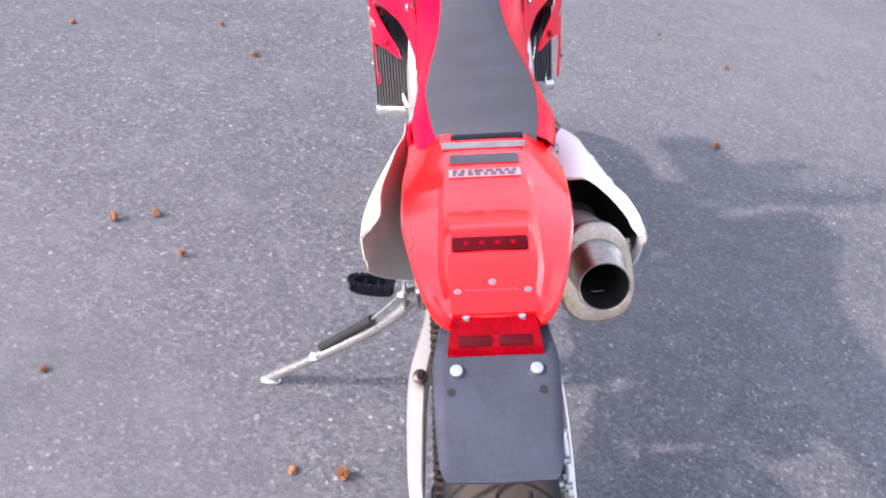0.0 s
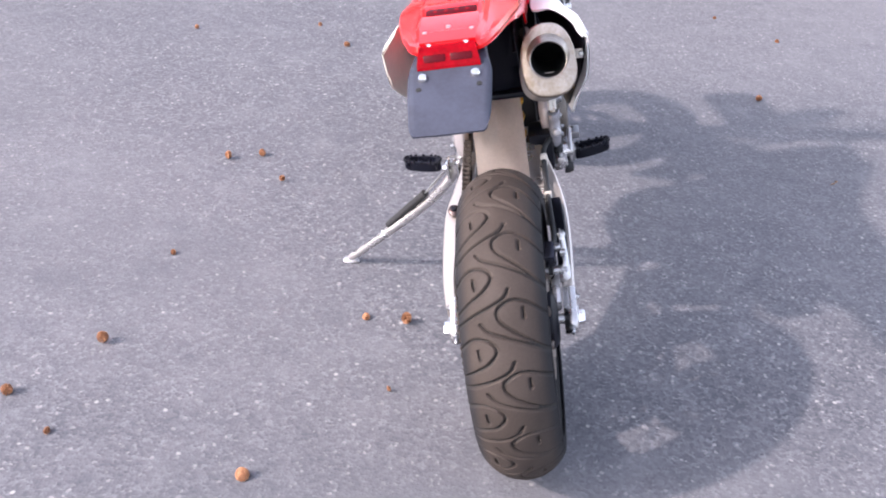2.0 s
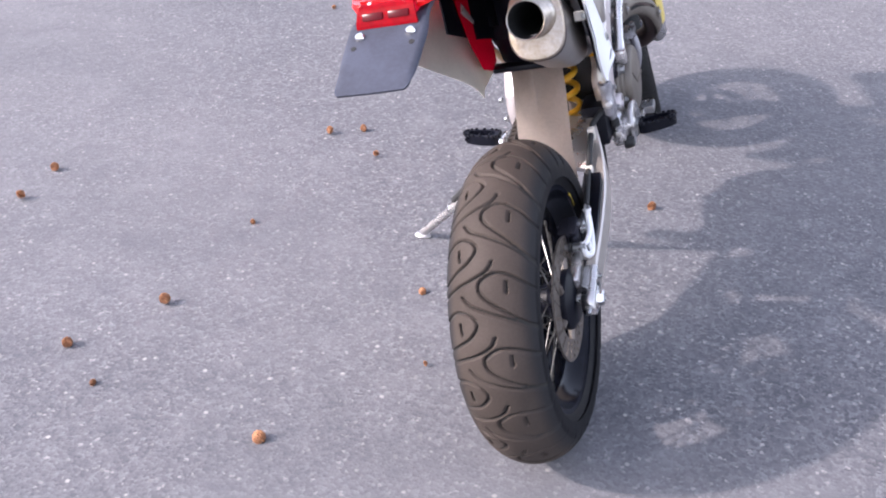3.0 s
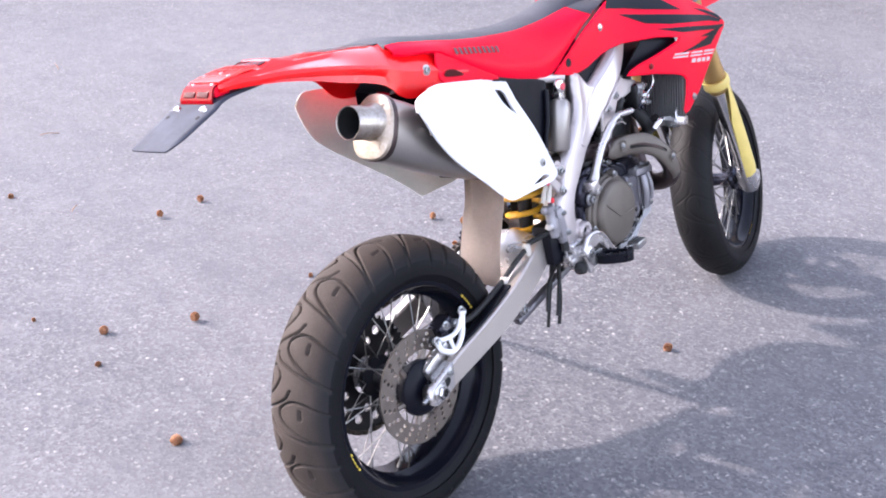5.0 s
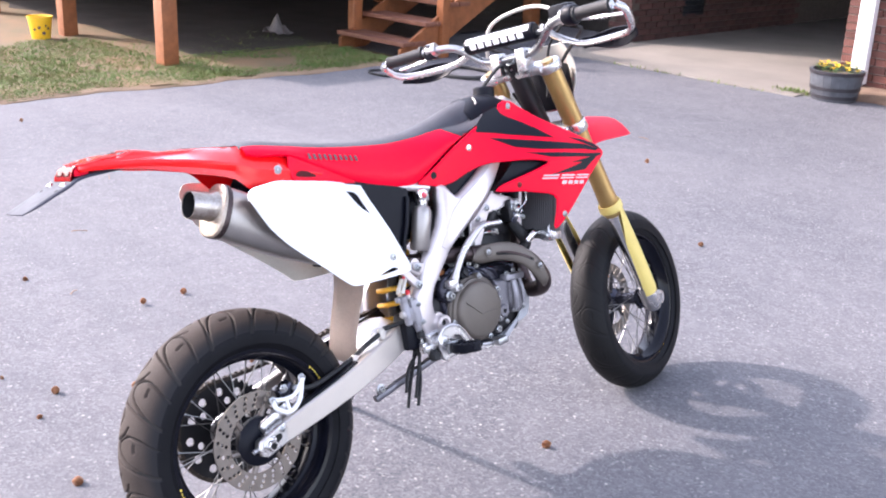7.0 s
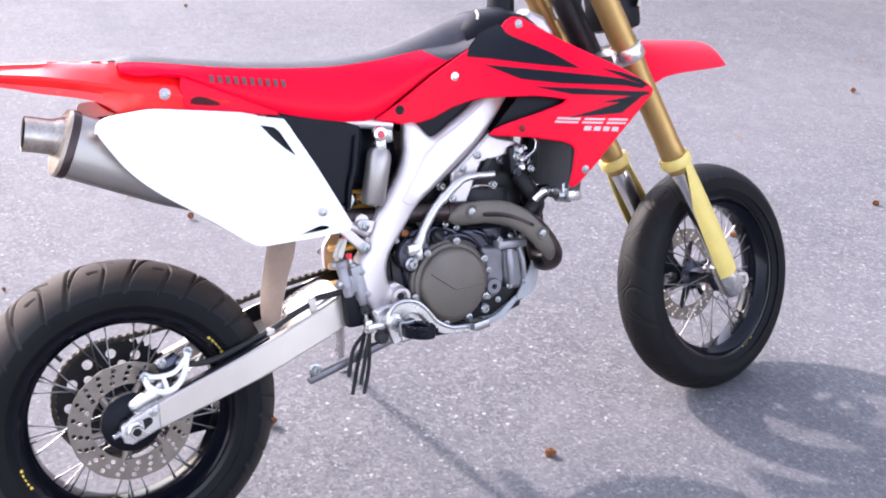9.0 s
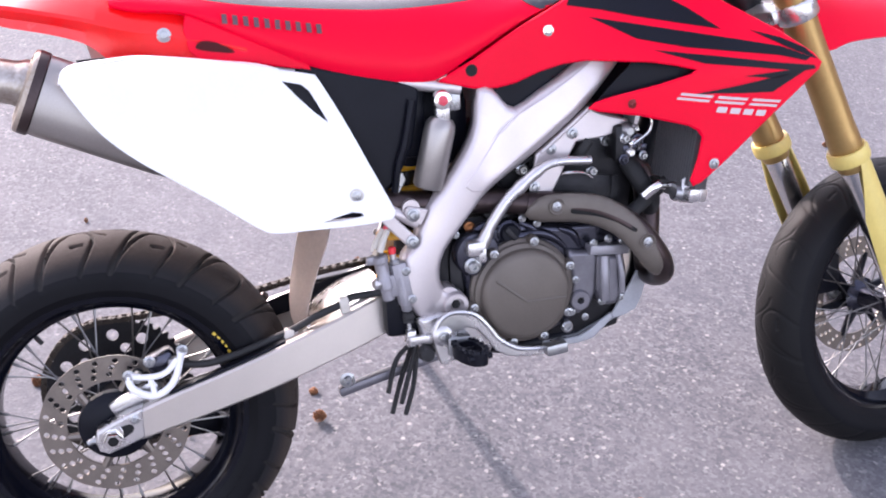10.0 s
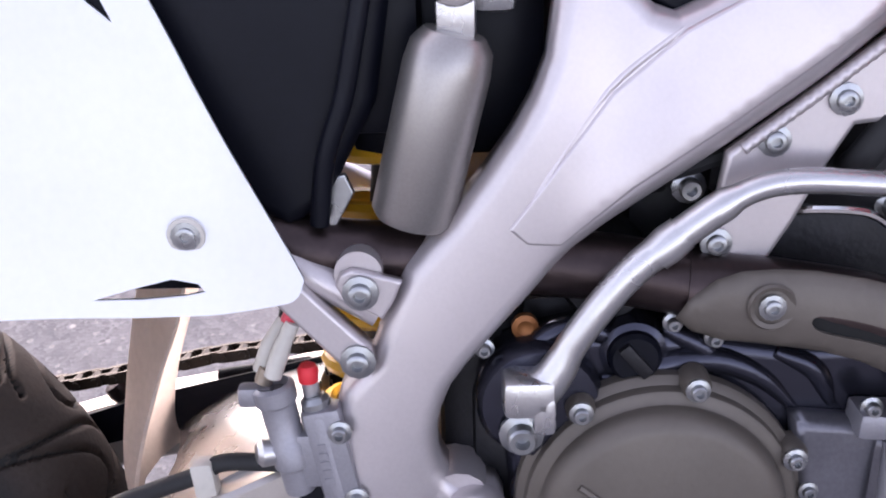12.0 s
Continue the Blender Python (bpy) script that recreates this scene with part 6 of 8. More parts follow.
PANEL = [(0.005, 0.869), (0.01, 0.88), (0.024, 0.886), (0.064, 0.888), (0.106, 0.889), (0.18, 0.88), (0.258, 0.867), (0.33, 0.851), (0.36, 0.844), (0.37, 0.836), (0.403, 0.774), (0.435, 0.705), (0.47, 0.631), (0.473, 0.619), (0.468, 0.611), (0.454, 0.61), (0.414, 0.61), (0.355, 0.61), (0.306, 0.611), (0.282, 0.613), (0.266, 0.618), (0.241, 0.636), (0.19, 0.677), (0.138, 0.716), (0.1, 0.745), (0.069, 0.773), (0.043, 0.803), (0.02, 0.84)]
SLOT_A = [(0.314, 0.838), (0.343, 0.830), (0.355, 0.819), (0.370, 0.790), (0.380, 0.769), (0.360, 0.786), (0.334, 0.814)]
SLOT_B = [(0.355, 0.6195), (0.379, 0.626), (0.402, 0.631), (0.417, 0.628), (0.421, 0.623), (0.409, 0.621), (0.384, 0.6195)]
for side in (1, -1):
    if side > 0:
        pn = part("side_panel", field([(p.x, p.y) for p in spline([(a, b, 0) for a, b in PANEL], 3, closed=True)], panel_u, 0.004, 0.012, 0.0, (SLOT_A, SLOT_B)), M["white"], bike, "white plastic side panel with two slots", sharp=60)
        bm = bmesh.new()
        lathe_into(bm, [(0.011, 0.0005), (0.0105, 0.0015), (0.0085, 0.0018)], (panel_u(0.412, 0.655), 0.412, 0.655), "u", 20)
        part("bolt_recess", bm, M["ivory"], pn)
        bm = bmesh.new()
        bolt_into(bm, (panel_u(0.412, 0.655) + 0.001, 0.412, 0.655), "u", 0.0055, 0.003)
        part("panel_bolt", bm, M["steel"], pn)
        part("slot_backing", field([(0.31, 0.846), (0.352, 0.836), (0.385, 0.768), (0.34, 0.79)], lambda v, w: 0.099, 0.003, 0.04), M["black"], pn)
        part("slot_backing", field([(0.345, 0.618), (0.40, 0.636), (0.428, 0.628), (0.425, 0.617)], lambda v, w: 0.128, 0.003, 0.03), M["black"], pn)
        INNER = [(0.030, 0.862), (0.075, 0.866), (0.185, 0.860), (0.30, 0.846), (0.345, 0.830), (0.40, 0.742), (0.44, 0.64), (0.33, 0.625), (0.280, 0.632), (0.255, 0.642), (0.172, 0.705), (0.085, 0.776), (0.048, 0.820), (0.036, 0.848)]
        rim_in = [(0.1850, 0.010, 0.866), (0.1780, 0.0186, 0.874), (0.172, 0.0325, 0.882), (0.1535, 0.074, 0.886), (0.133, 0.117, 0.884), (0.107, 0.128, 0.880), (0.099, 0.155, 0.876), (0.098, 0.24, 0.866)]
        rim_out = [(panel_u(v, w) - 0.0015, v, w - 0.0015) for v, w in ((0.005, 0.869), (0.010, 0.880), (0.024, 0.886), (0.064, 0.888), (0.106, 0.889), (0.180, 0.880), (0.258, 0.867), (0.31, 0.855))]
        hood = [[Vector(a).lerp(Vector(b), k) + Vector((0, 0, 0.004 * math.sin(math.pi * k))) for k in (0, 0.15, 0.4, 0.7, 1)] for a, b in zip(spline(rim_out, 4), spline(rim_in, 4))]
        part("panel_hood", sheet(hood, 0.004), M["white"], pn, "white top flange of the panel", sharp=70)
        part("heat_liner", field(INNER, lambda v, w: panel_u(v, w) - 0.0065, 0.002, 0.02), M["black"], pn, "black heat liner inside the panel")
    else:
        left_u = lambda v, w: 0.112 + 0.052 * ease((0.34 - v) / 0.30) - 0.9 * max(0.0, w - 0.875) - 0.40 * max(0.0, 0.80 - w) * ease((0.35 - v) / 0.2)
        LEFT = [(0.022, 0.888), (0.036, 0.903), (0.10, 0.895), (0.185, 0.885), (0.30, 0.864), (0.356, 0.851), (0.415, 0.742), (0.455, 0.632), (0.440, 0.612), (0.36, 0.606), (0.275, 0.612), (0.245, 0.630), (0.150, 0.710), (0.070, 0.780), (0.035, 0.835)]
        part("side_panel", field([(p.x, p.y) for p in spline([(a, b, 0) for a, b in LEFT], 3, closed=True)], left_u, 0.004, 0.012, 0.0, side=-1), M["ivory"], bike, "white plastic side panel seen from inside", sharp=60)

# airbox between panel and frame
AIRBOX = [(0.34, 0.862), (0.44, 0.838), (0.528, 0.815), (0.532, 0.80), (0.525, 0.76), (0.517, 0.715), (0.485, 0.655), (0.462, 0.640), (0.430, 0.66), (0.40, 0.70), (0.32, 0.74)]
for side in (1, -1):
    part("airbox", field(AIRBOX, lambda v, w: 0.098 - 0.06 * max(0.0, v - 0.47), 0.05, 0.02, 0.010, side=side), M["black"], bike, "black plastic airbox side")
part("airbox_back", box((-0.07, 0.49, 0.69), (0.074, 0.545, 0.82), 0.012), M["black"], bike)
part("airbox_core", box((-0.075, 0.33, 0.70), (0.075, 0.50, 0.835), 0.02), M["black"], bike)

# muffler
MUF0, MUF1 = Vector((0.123, -0.047, 0.854)), Vector((0.094, 0.30, 0.692))
maxis = (MUF1 - MUF0).normalized()
mup = (Vector((0, 0, 1)) - maxis * maxis.z).normalized()
mright = maxis.cross(mup) * 1.0
if mright.x < 0:
    mright = -mright


def oval(s, wide, tall, n=28, power=0.80, shift=0.0):
    c = MUF0 + maxis * s
    ring = []
    for k in range(n):
        a = 2 * math.pi * k / n
        x, y = math.cos(a), math.sin(a)
        taper = 1 - 0.10 * y
        ring.append(c + mright * (wide * taper * math.copysign(abs(x) ** power, x)) + mup * (tall * math.copysign(abs(y) ** power, y) + shift))
    return ring


muf = part("muffler", sheet([oval(0.006, 0.0420, 0.0580), oval(0.03, 0.0432, 0.0595), oval(0.20, 0.0435, 0.0600), oval(0.30, 0.040, 0.053), oval(0.40, 0.030, 0.036)], closed=True), M["muffler"], bike, "brushed metal muffler canister")
part("end_band", sheet([oval(0.002, 0.0445, 0.0605), oval(0.004, 0.0458, 0.0618), oval(0.016, 0.0458, 0.0618), oval(0.018, 0.0440, 0.0600)], closed=True), M["pipe"], muf)
part("end_cap", sheet([oval(0.006, 0.0455, 0.0615), oval(0.000, 0.0452, 0.0610), oval(-0.0030, 0.0432, 0.0590), oval(-0.0040, 0.0400, 0.0555), oval(-0.006, 0.036, 0.044), oval(-0.007, 0.030, 0.030, shift=0.009)], closed=True), M["tarnish"], muf, "heat-tinted muffler end cap")
for a in (50, 130, 230, 310):
    c = MUF0 + maxis * -0.0030 + mright * 0.0345 * math.cos(radians(a)) + mup * 0.049 * math.sin(radians(a))
    part("rivet", lathe([(0, 0.004), (0.004, 0.0032), (0.0058, 0)], c, -maxis, 12), M["tarnish"], muf)
tipc = MUF0 + mup * 0.009 + maxis * 0.008
part("tip", lathe([(0.0360, 0.000), (0.0360, 0.014), (0.0330, 0.021), (0.0312, 0.026), (0.0310, 0.071), (0.0300, 0.073), (0.0284, 0.072), (0.0280, 0.0)], tipc, Vector((0.02, -0.97, 0.25)), 36), M["tip"], muf, "stained steel tail pipe")
tab = part("bracket_tab", box((0.162, 0.054, 0.811), (0.186, 0.062, 0.828), 0.003), M["ivory"], muf, "small pale mounting tab")
part("tab_bolt", lathe([(0, 0.005), (0.0045, 0.0045), (0.0055, 0.0)], (0.179, 0.054, 0.8195), (0, -1, 0.2), 8), M["steel"], tab)
part("tip_bore", lathe([(0.0282, 0.0700), (0.0278, 0.020), (0.0276, -0.160), (0, -0.165)], tipc, Vector((0.02, -0.97, 0.25)), 30), M["void"], muf)

# exhaust pipe and its heat shield
part("mid_pipe", tube([(0.078, 0.30, 0.690), (0.090, 0.40, 0.645), (0.084, 0.48, 0.622), (0.080, 0.56, 0.614), (0.088, 0.64, 0.610), (0.106, 0.72, 0.601)], 0.0215, 16, 6), M["pipe"], bike, "heat-browned exhaust pipe")
HEADER = [(0.104, 0.70, 0.602), (0.112, 0.76, 0.596), (0.132, 0.82, 0.588), (0.156, 0.872, 0.556), (0.162, 0.912, 0.502), (0.140, 0.930, 0.466), (0.095, 0.930, 0.454), (0.055, 0.942, 0.48), (0.03, 0.955, 0.55), (0.025, 0.945, 0.61), (0.02, 0.90, 0.645)]
part("header_pipe", tube(HEADER, 0.0225, 16, 6), M["pipe"], bike, "dark exhaust header pipe")
SHIELD = [(0.691, 0.589), (0.713, 0.614), (0.746, 0.620), (0.795, 0.618), (0.833, 0.608), (0.866, 0.583), (0.890, 0.549), (0.907, 0.514), (0.917, 0.486), (0.912, 0.469), (0.893, 0.480), (0.874, 0.503), (0.847, 0.538), (0.818, 0.559), (0.776, 0.570), (0.721, 0.573)]
SLOT = [(0.770, 0.596), (0.806, 0.592), (0.839, 0.579), (0.865, 0.562), (0.867, 0.556), (0.861, 0.556), (0.836, 0.571), (0.806, 0.581), (0.771, 0.586)]


HEADER_LINE = spline(HEADER[:6], 8)
SLOT = [(p.x, p.y) for p in spline([(a, b, 0) for a, b in SLOT], 4, closed=True)]


def shield_u(v, w):
    best, at = 9.0, 0.0
    for p, q in zip(HEADER_LINE, HEADER_LINE[1:]):
        dy, dz = q.y - p.y, q.z - p.z
        k = max(0.0, min(1.0, ((v - p.y) * dy + (w - p.z) * dz) / (dy * dy + dz * dz)))
        d = (p.y + k * dy - v) ** 2 + (p.z + k * dz - w) ** 2
        if d < best:
            best, at = d, p.x + k * (q.x - p.x)
    return at + 0.026 - 9.0 * best


shield_mesh = field(SHIELD, shield_u, 0.004, 0.006, 0.004, (SLOT,), smooth=2)
shield_mesh.verts.layers.float_vector.remove(shield_mesh.verts.layers.float_vector["facing"])
sh = part("heat_shield", shield_mesh, M["shield"], bike, "matt bronze magnesium heat shield with slot", sharp=60)
part("slot_backing", field([(0.764, 0.601), (0.807, 0.597), (0.842, 0.584), (0.872, 0.562), (0.864, 0.550), (0.833, 0.565), (0.804, 0.575), (0.765, 0.580)], lambda v, w: shield_u(v, w) - 0.0028, 0.0006, 0.006), M["void"], sh)
for v, w in ((0.744, 0.600), (0.884, 0.537)):
    u = shield_u(v, w)
    part("bolt_recess", lathe([(0.0145, 0.0006), (0.0132, 0.0022), (0.0105, 0.0010)], (u, v, w), "u", 22), M["shield"], sh)
    bm = bmesh.new()
    bolt_into(bm, (u + 0.0005, v, w), "u", 0.0052, 0.005)
    part("shield_bolt", bm, M["steel"], sh)

# engine
eng = part("engine", box((-0.085, 0.565, 0.345), (0.088, 0.885, 0.545), 0.03), M["darkcase"], bike, "dark cast single-cylinder engine")
CASE = [(0.590, 0.560), (0.640, 0.572), (0.70, 0.570), (0.76, 0.560), (0.83, 0.560), (0.872, 0.545), (0.880, 0.505), (0.870, 0.450), (0.832, 0.425), (0.790, 0.385), (0.740, 0.362), (0.66, 0.362), (0.615, 0.380), (0.595, 0.430), (0.588, 0.50)]
part("crankcase_cover", field(CASE, lambda v, w: 0.100, 0.03, 0.02, 0.014), M["case"], eng, "grey cast crankcase cover")
# clutch cover: a flat brown-grey drum with a pressed line
CC = (0.105, 0.688, 0.4535)
clutch = part("clutch_cover", lathe([(0.0925, 0.0), (0.0920, 0.008), (0.0895, 0.0105), (0.087, 0.012), (0.0868, 0.015), (0.0858, 0.018), (0.0835, 0.0195), (0.0800, 0.020), (0.0785, 0.0215), (0.0780, 0.027), (0.0758, 0.033), (0.072, 0.0365), (0.067, 0.0385), (0.0, 0.0395)], CC, "u", 56), M["shield"], eng, "round brown-grey magnesium clutch cover")
for a0 in (25, 78, 125, 190, 226, 256, 292, 330):
    a = radians(a0)
    p = (0.108, CC[1] + 0.0900 * math.cos(a), CC[2] + 0.0900 * math.sin(a))
    lug = lathe([(0.0098, 0.0), (0.0095, 0.014), (0.0078, 0.0175), (0, 0.018)], p, "u", 14)
    part("bolt_boss", lug, M["shield"], clutch)
    b = bmesh.new()
    bolt_into(b, (0.126, p[1], p[2]), "u", 0.0050, 0.007)
    part("cover_bolt", b, M["steel"], clutch)
line = bmesh.new()
tube_into(line, [(0.1442, 0.634, 0.486), (0.1442, 0.686, 0.444), (0.1442, 0.755, 0.444)], 0.0024, 6)
part("pressed_line", line, M["shield"], clutch)
# oil and water pump housings ahead of the clutch
part("pump_housing", field([(0.770, 0.514), (0.812, 0.510), (0.826, 0.500), (0.822, 0.440), (0.812, 0.415), (0.790, 0.398), (0.772, 0.405), (0.778, 0.455)], lambda v, w: 0.118, 0.03, 0.02, 0.008), M["cast_mid"], eng, "grey cast side housing")
pump = part("water_pump", field([(0.813, 0.503), (0.872, 0.499), (0.880, 0.470), (0.872, 0.432), (0.856, 0.410), (0.830, 0.410), (0.814, 0.440)], lambda v, w: 0.127 - 0.9 * (v - 0.848) ** 2 / 0.06, 0.03, 0.012, 0.010), M["cast_mid"], eng, "grey cast water pump body")
part("pump_lid", box((0.100, 0.806, 0.502), (0.128, 0.878, 0.520), 0.005, Matrix.Translation((0, 0.842, 0.511)) @ Matrix.Rotation(radians(-4), 4, "X") @ Matrix.Translation((0, -0.842, -0.511))), M["cast_light"], pump)
part("pump_tube", tube([(0.124, 0.834, 0.424), (0.132, 0.830, 0.462), (0.126, 0.832, 0.502)], 0.009, 12, 5), M["cast_light"], pump)
part("pump_rib", tube([(0.124, 0.866, 0.432), (0.128, 0.863, 0.468), (0.122, 0.860, 0.500)], 0.006, 10, 5), M["cast_light"], pump)
for v, w in ((0.815, 0.524), (0.842, 0.529), (0.868, 0.522), (0.830, 0.418), (0.864, 0.420)):
    b = bmesh.new()
    bolt_into(b, (0.119, v, w), "u", 0.0046, 0.008)
    part("pump_bolt", b, M["steel"], pump)
plug = part("oil_plug", lathe([(0.0185, 0.0), (0.0185, 0.006), (0.016, 0.0085), (0.0062, 0.0085), (0.0055, 0.003), (0, 0.003)], (0.116, 0.7896, 0.4250), "u", 26), M["cast_mid"], eng)
part("plug_socket", lathe([(0.0056, 0.0), (0.0054, 0.0012), (0, 0.0012)], (0.1198, 0.7896, 0.4250), "u", 6), M["void"], plug)
part("oil_plug", lathe([(0.0105, 0.0), (0.0105, 0.010), (0.008, 0.012), (0.005, 0.012), (0.005, 0.008), (0, 0.008)], (0.108, 0.7671, 0.3780), "u", 20), M["steel"], eng)
for v, w in ((0.783, 0.462), (0.776, 0.404), (0.800, 0.392)):
    b = bmesh.new()
    bolt_into(b, (0.117, v, w), "u", 0.0042, 0.006)
    part("case_bolt", b, M["steel"], eng)
# kick start boss and lever
part("kick_boss", lathe([(0.040, -0.02), (0.040, 0.010), (0.036, 0.016), (0.020, 0.018), (0, 0.018)], (0.100, 0.612, 0.527), "u", 30), M["case"], eng)
b = bmesh.new()
bolt_into(b, (0.120, 0.6000, 0.511), "u", 0.0092, 0.014)
part("kick_bolt", b, M["steel"], eng)
# oil filler plug with its grip bar, cast webs and ribs round the clutch
filler = part("oil_filler", lathe([(0.0165, 0.0), (0.0165, 0.008), (0.014, 0.011), (0, 0.011)], (0.100, 0.671, 0.555), "u", 28), M["black"], eng, "black oil filler plug")
part("grip_bar", box((-0.003, -0.0125, -0.0042), (0.003, 0.0125, 0.0042), 0.0015, Matrix.Translation((0.1125, 0.671, 0.555)) @ Matrix.Rotation(radians(-50), 4, "X")), M["darkcase"], filler)
part("filler_boss", lathe([(0.022, -0.02), (0.021, 0.002), (0.017, 0.004), (0.016, 0.0)], (0.100, 0.671, 0.555), "u", 28, True), M["case"], eng)
for crest, r in (([(0.652, 0.536), (0.670, 0.536), (0.690, 0.545), (0.722, 0.548), (0.752, 0.535), (0.775, 0.512)], 0.010), ([(0.690, 0.570), (0.712, 0.558), (0.728, 0.540)], 0.008), ([(0.600, 0.548), (0.618, 0.566), (0.642, 0.570), (0.66, 0.562)], 0.009), ([(0.606, 0.478), (0.602, 0.450), (0.612, 0.415), (0.636, 0.385)], 0.010), ([(0.760, 0.552), (0.785, 0.540), (0.798, 0.515)], 0.008)):
    pts = spline([(0.097, v, w) for v, w in crest], 5)
    part("cast_web", tube_into(bmesh.new(), pts, [r * (0.35 + 0.65 * math.sin(math.pi * (k + 1) / (len(pts) + 1))) for k in range(len(pts))], 12), M["case"], eng)
for v, w in ((0.694, 0.577), (0.578, 0.562), (0.720, 0.566)):
    b = bmesh.new()
    bolt_into(b, (0.103, v, w), "u", 0.0042, 0.008)
    part("case_bolt", b, M["steel"], eng)
part("case_rear", box((-0.08, 0.548, 0.42), (0.075, 0.605, 0.600), 0.015), M["darkcase"], eng)
kick = part("kick_lever", tube_into(bmesh.new(), spline([(0.126, 0.606, 0.540), (0.127, 0.619, 0.554), (0.128, 0.634, 0.582), (0.128, 0.660, 0.617), (0.128, 0.686, 0.640), (0.129, 0.722, 0.666), (0.129, 0.752, 0.674), (0.129, 0.806, 0.671)], 5), [0.0140, 0.0138, 0.0135, 0.013, 0.0125, 0.012, 0.0115, 0.011] + [0.0098] * 17 + [0.0076] * 11, 12), M["alu"], eng, "bare aluminium kick start lever")
hub = box((0.112, 0.588, 0.531), (0.141, 0.620, 0.556), 0.006)
box_into(hub, (0.116, 0.606, 0.520), (0.141, 0.620, 0.545), 0.004)
part("kick_hub", hub, M["alu"], kick)
part("kick_joint", lathe([(0, -0.010), (0.0105, -0.010), (0.0115, 0), (0.0105, 0.010), (0, 0.010)], (0.128, 0.684, 0.638), (0, 0.75, 0.66), 14), M["alu"], kick)
part("copper_plug", lathe([(0.0085, 0.0), (0.0085, 0.005), (0.005, 0.006), (0, 0.004)], (0.090, 0.604, 0.571), "u", 16), M["copper"], eng)
# cylinder and head leaning a little ahead
lean = Matrix.Translation((0, 0.79, 0.55)) @ Matrix.Rotation(radians(-8), 4, "X") @ Matrix.Translation((0, -0.79, -0.55))
part("cylinder", box((-0.065, 0.715, 0.535), (0.070, 0.865, 0.640), 0.014, lean), M["darkcase"], eng)
part("cylinder_head", box((-0.072, 0.700, 0.636), (0.078, 0.880, 0.712), 0.014, lean), M["darkcase"], eng)
part("head_cover", box((-0.062, 0.712, 0.712), (0.066, 0.862, 0.762), 0.02, lean), M["shield"], eng)
for v, w, r in ((0.742, 0.635, 0.012), (0.83, 0.640, 0.010), (0.855, 0.690, 0.012), (0.705, 0.655, 0.010)):
    b = bmesh.new()
    bolt_into(b, (0.074, v, w), "u", r * 0.7, 0.012)
    part("head_bolt", b, M["steel"], eng)
part("spark_cap", tube([(0.08, 0.80, 0.665), (0.095, 0.80, 0.675), (0.10, 0.815, 0.70)], 0.010, 10, 4), M["grip"], eng)
part("wire_clip", tube([(0.080, 0.755, 0.637), (0.098, 0.775, 0.646), (0.100, 0.805, 0.644), (0.098, 0.822, 0.634)], 0.0028, 8, 5), M["chrome"], eng)
# carburettor body and its linkage, ahead of the frame
part("carburettor", box((-0.03, 0.615, 0.640), (0.06, 0.700, 0.735), 0.016), M["darkcase"], eng)
part("throttle_body", box((0.070, 0.855, 0.660), (0.118, 0.895, 0.722), 0.010), M["darkcase"], eng)
part("valve_cap", lathe([(0.014, 0), (0.009, 0.014), (0.006, 0.017), (0, 0.017)], (0.110, 0.878, 0.712), "u", 18), M["steel"], eng)
part("valve_cap", lathe([(0.011, 0), (0.007, 0.013), (0.005, 0.015), (0, 0.015)], (0.110, 0.882, 0.675), "u", 18), M["alu"], eng)
for v, w, r, m in ((0.872, 0.700, 0.006, "steel"), (0.895, 0.695, 0.007, "case"), (0.905, 0.668, 0.005, "steel"), (0.870, 0.664, 0.006, "case"), (0.890, 0.716, 0.004, "alu")):
    b = bmesh.new()
    bolt_into(b, (0.117, v, w), "u", r, 0.010)
    part("linkage_bolt", b, M[m], eng)
part("linkage_arm", box((0.112, 0.868, 0.676), (0.120, 0.912, 0.688), 0.003), M["case"], eng)
part("linkage_spring", lathe([(0.008, -0.008), (0.010, -0.006), (0.008, -0.003), (0.010, 0.0), (0.008, 0.003), (0.010, 0.006), (0.008, 0.008)], (0.122, 0.888, 0.690), "u", 16), M["chrome"], eng)
part("thin_cable", tube([(0.125, 0.885, 0.690), (0.135, 0.910, 0.715), (0.132, 0.905, 0.748), (0.11, 0.880, 0.770)], 0.0022, 8, 6), M["chrome"], eng)
part("coolant_hose", tube([(0.085, 0.890, 0.655), (0.10, 0.905, 0.625), (0.095, 0.93, 0.590), (0.06, 0.945, 0.56)], 0.016, 14, 5), M["grip"], eng)
part("coolant_hose", tube([(0.11, 0.868, 0.555), (0.10, 0.905, 0.575), (0.10, 0.935, 0.60), (0.115, 0.955, 0.618)], 0.013, 12, 5), M["grip"], eng)
part("water_jacket", box((-0.062, 0.845, 0.548), (0.060, 0.905, 0.645), 0.014, lean), M["darkcase"], eng)
part("crankcase_top", box((-0.075, 0.600, 0.500), (0.070, 0.730, 0.582), 0.018), M["darkcase"], eng)
part("intake_base", box((-0.060, 0.672, 0.575), (0.045, 0.728, 0.668), 0.014), M["darkcase"], eng)
part("coolant_hose", tube([(-0.070, 0.885, 0.60), (-0.085, 0.915, 0.575), (-0.095, 0.945, 0.585), (-0.105, 0.965, 0.615)], 0.014, 12, 5), M["grip"], eng)
part("starter_motor", lathe([(0, -0.06), (0.028, -0.06), (0.030, -0.05), (0.030, 0.05), (0.026, 0.06), (0, 0.06)], (0.03, 0.655, 0.600), "u", 24), M["darkcase"], eng)
part("wiring", tube([(0.09, 0.60, 0.60), (0.095, 0.66, 0.655), (0.085, 0.72, 0.70), (0.08, 0.80, 0.735), (0.07, 0.88, 0.77)], 0.006, 8, 6), M["grip"], eng)
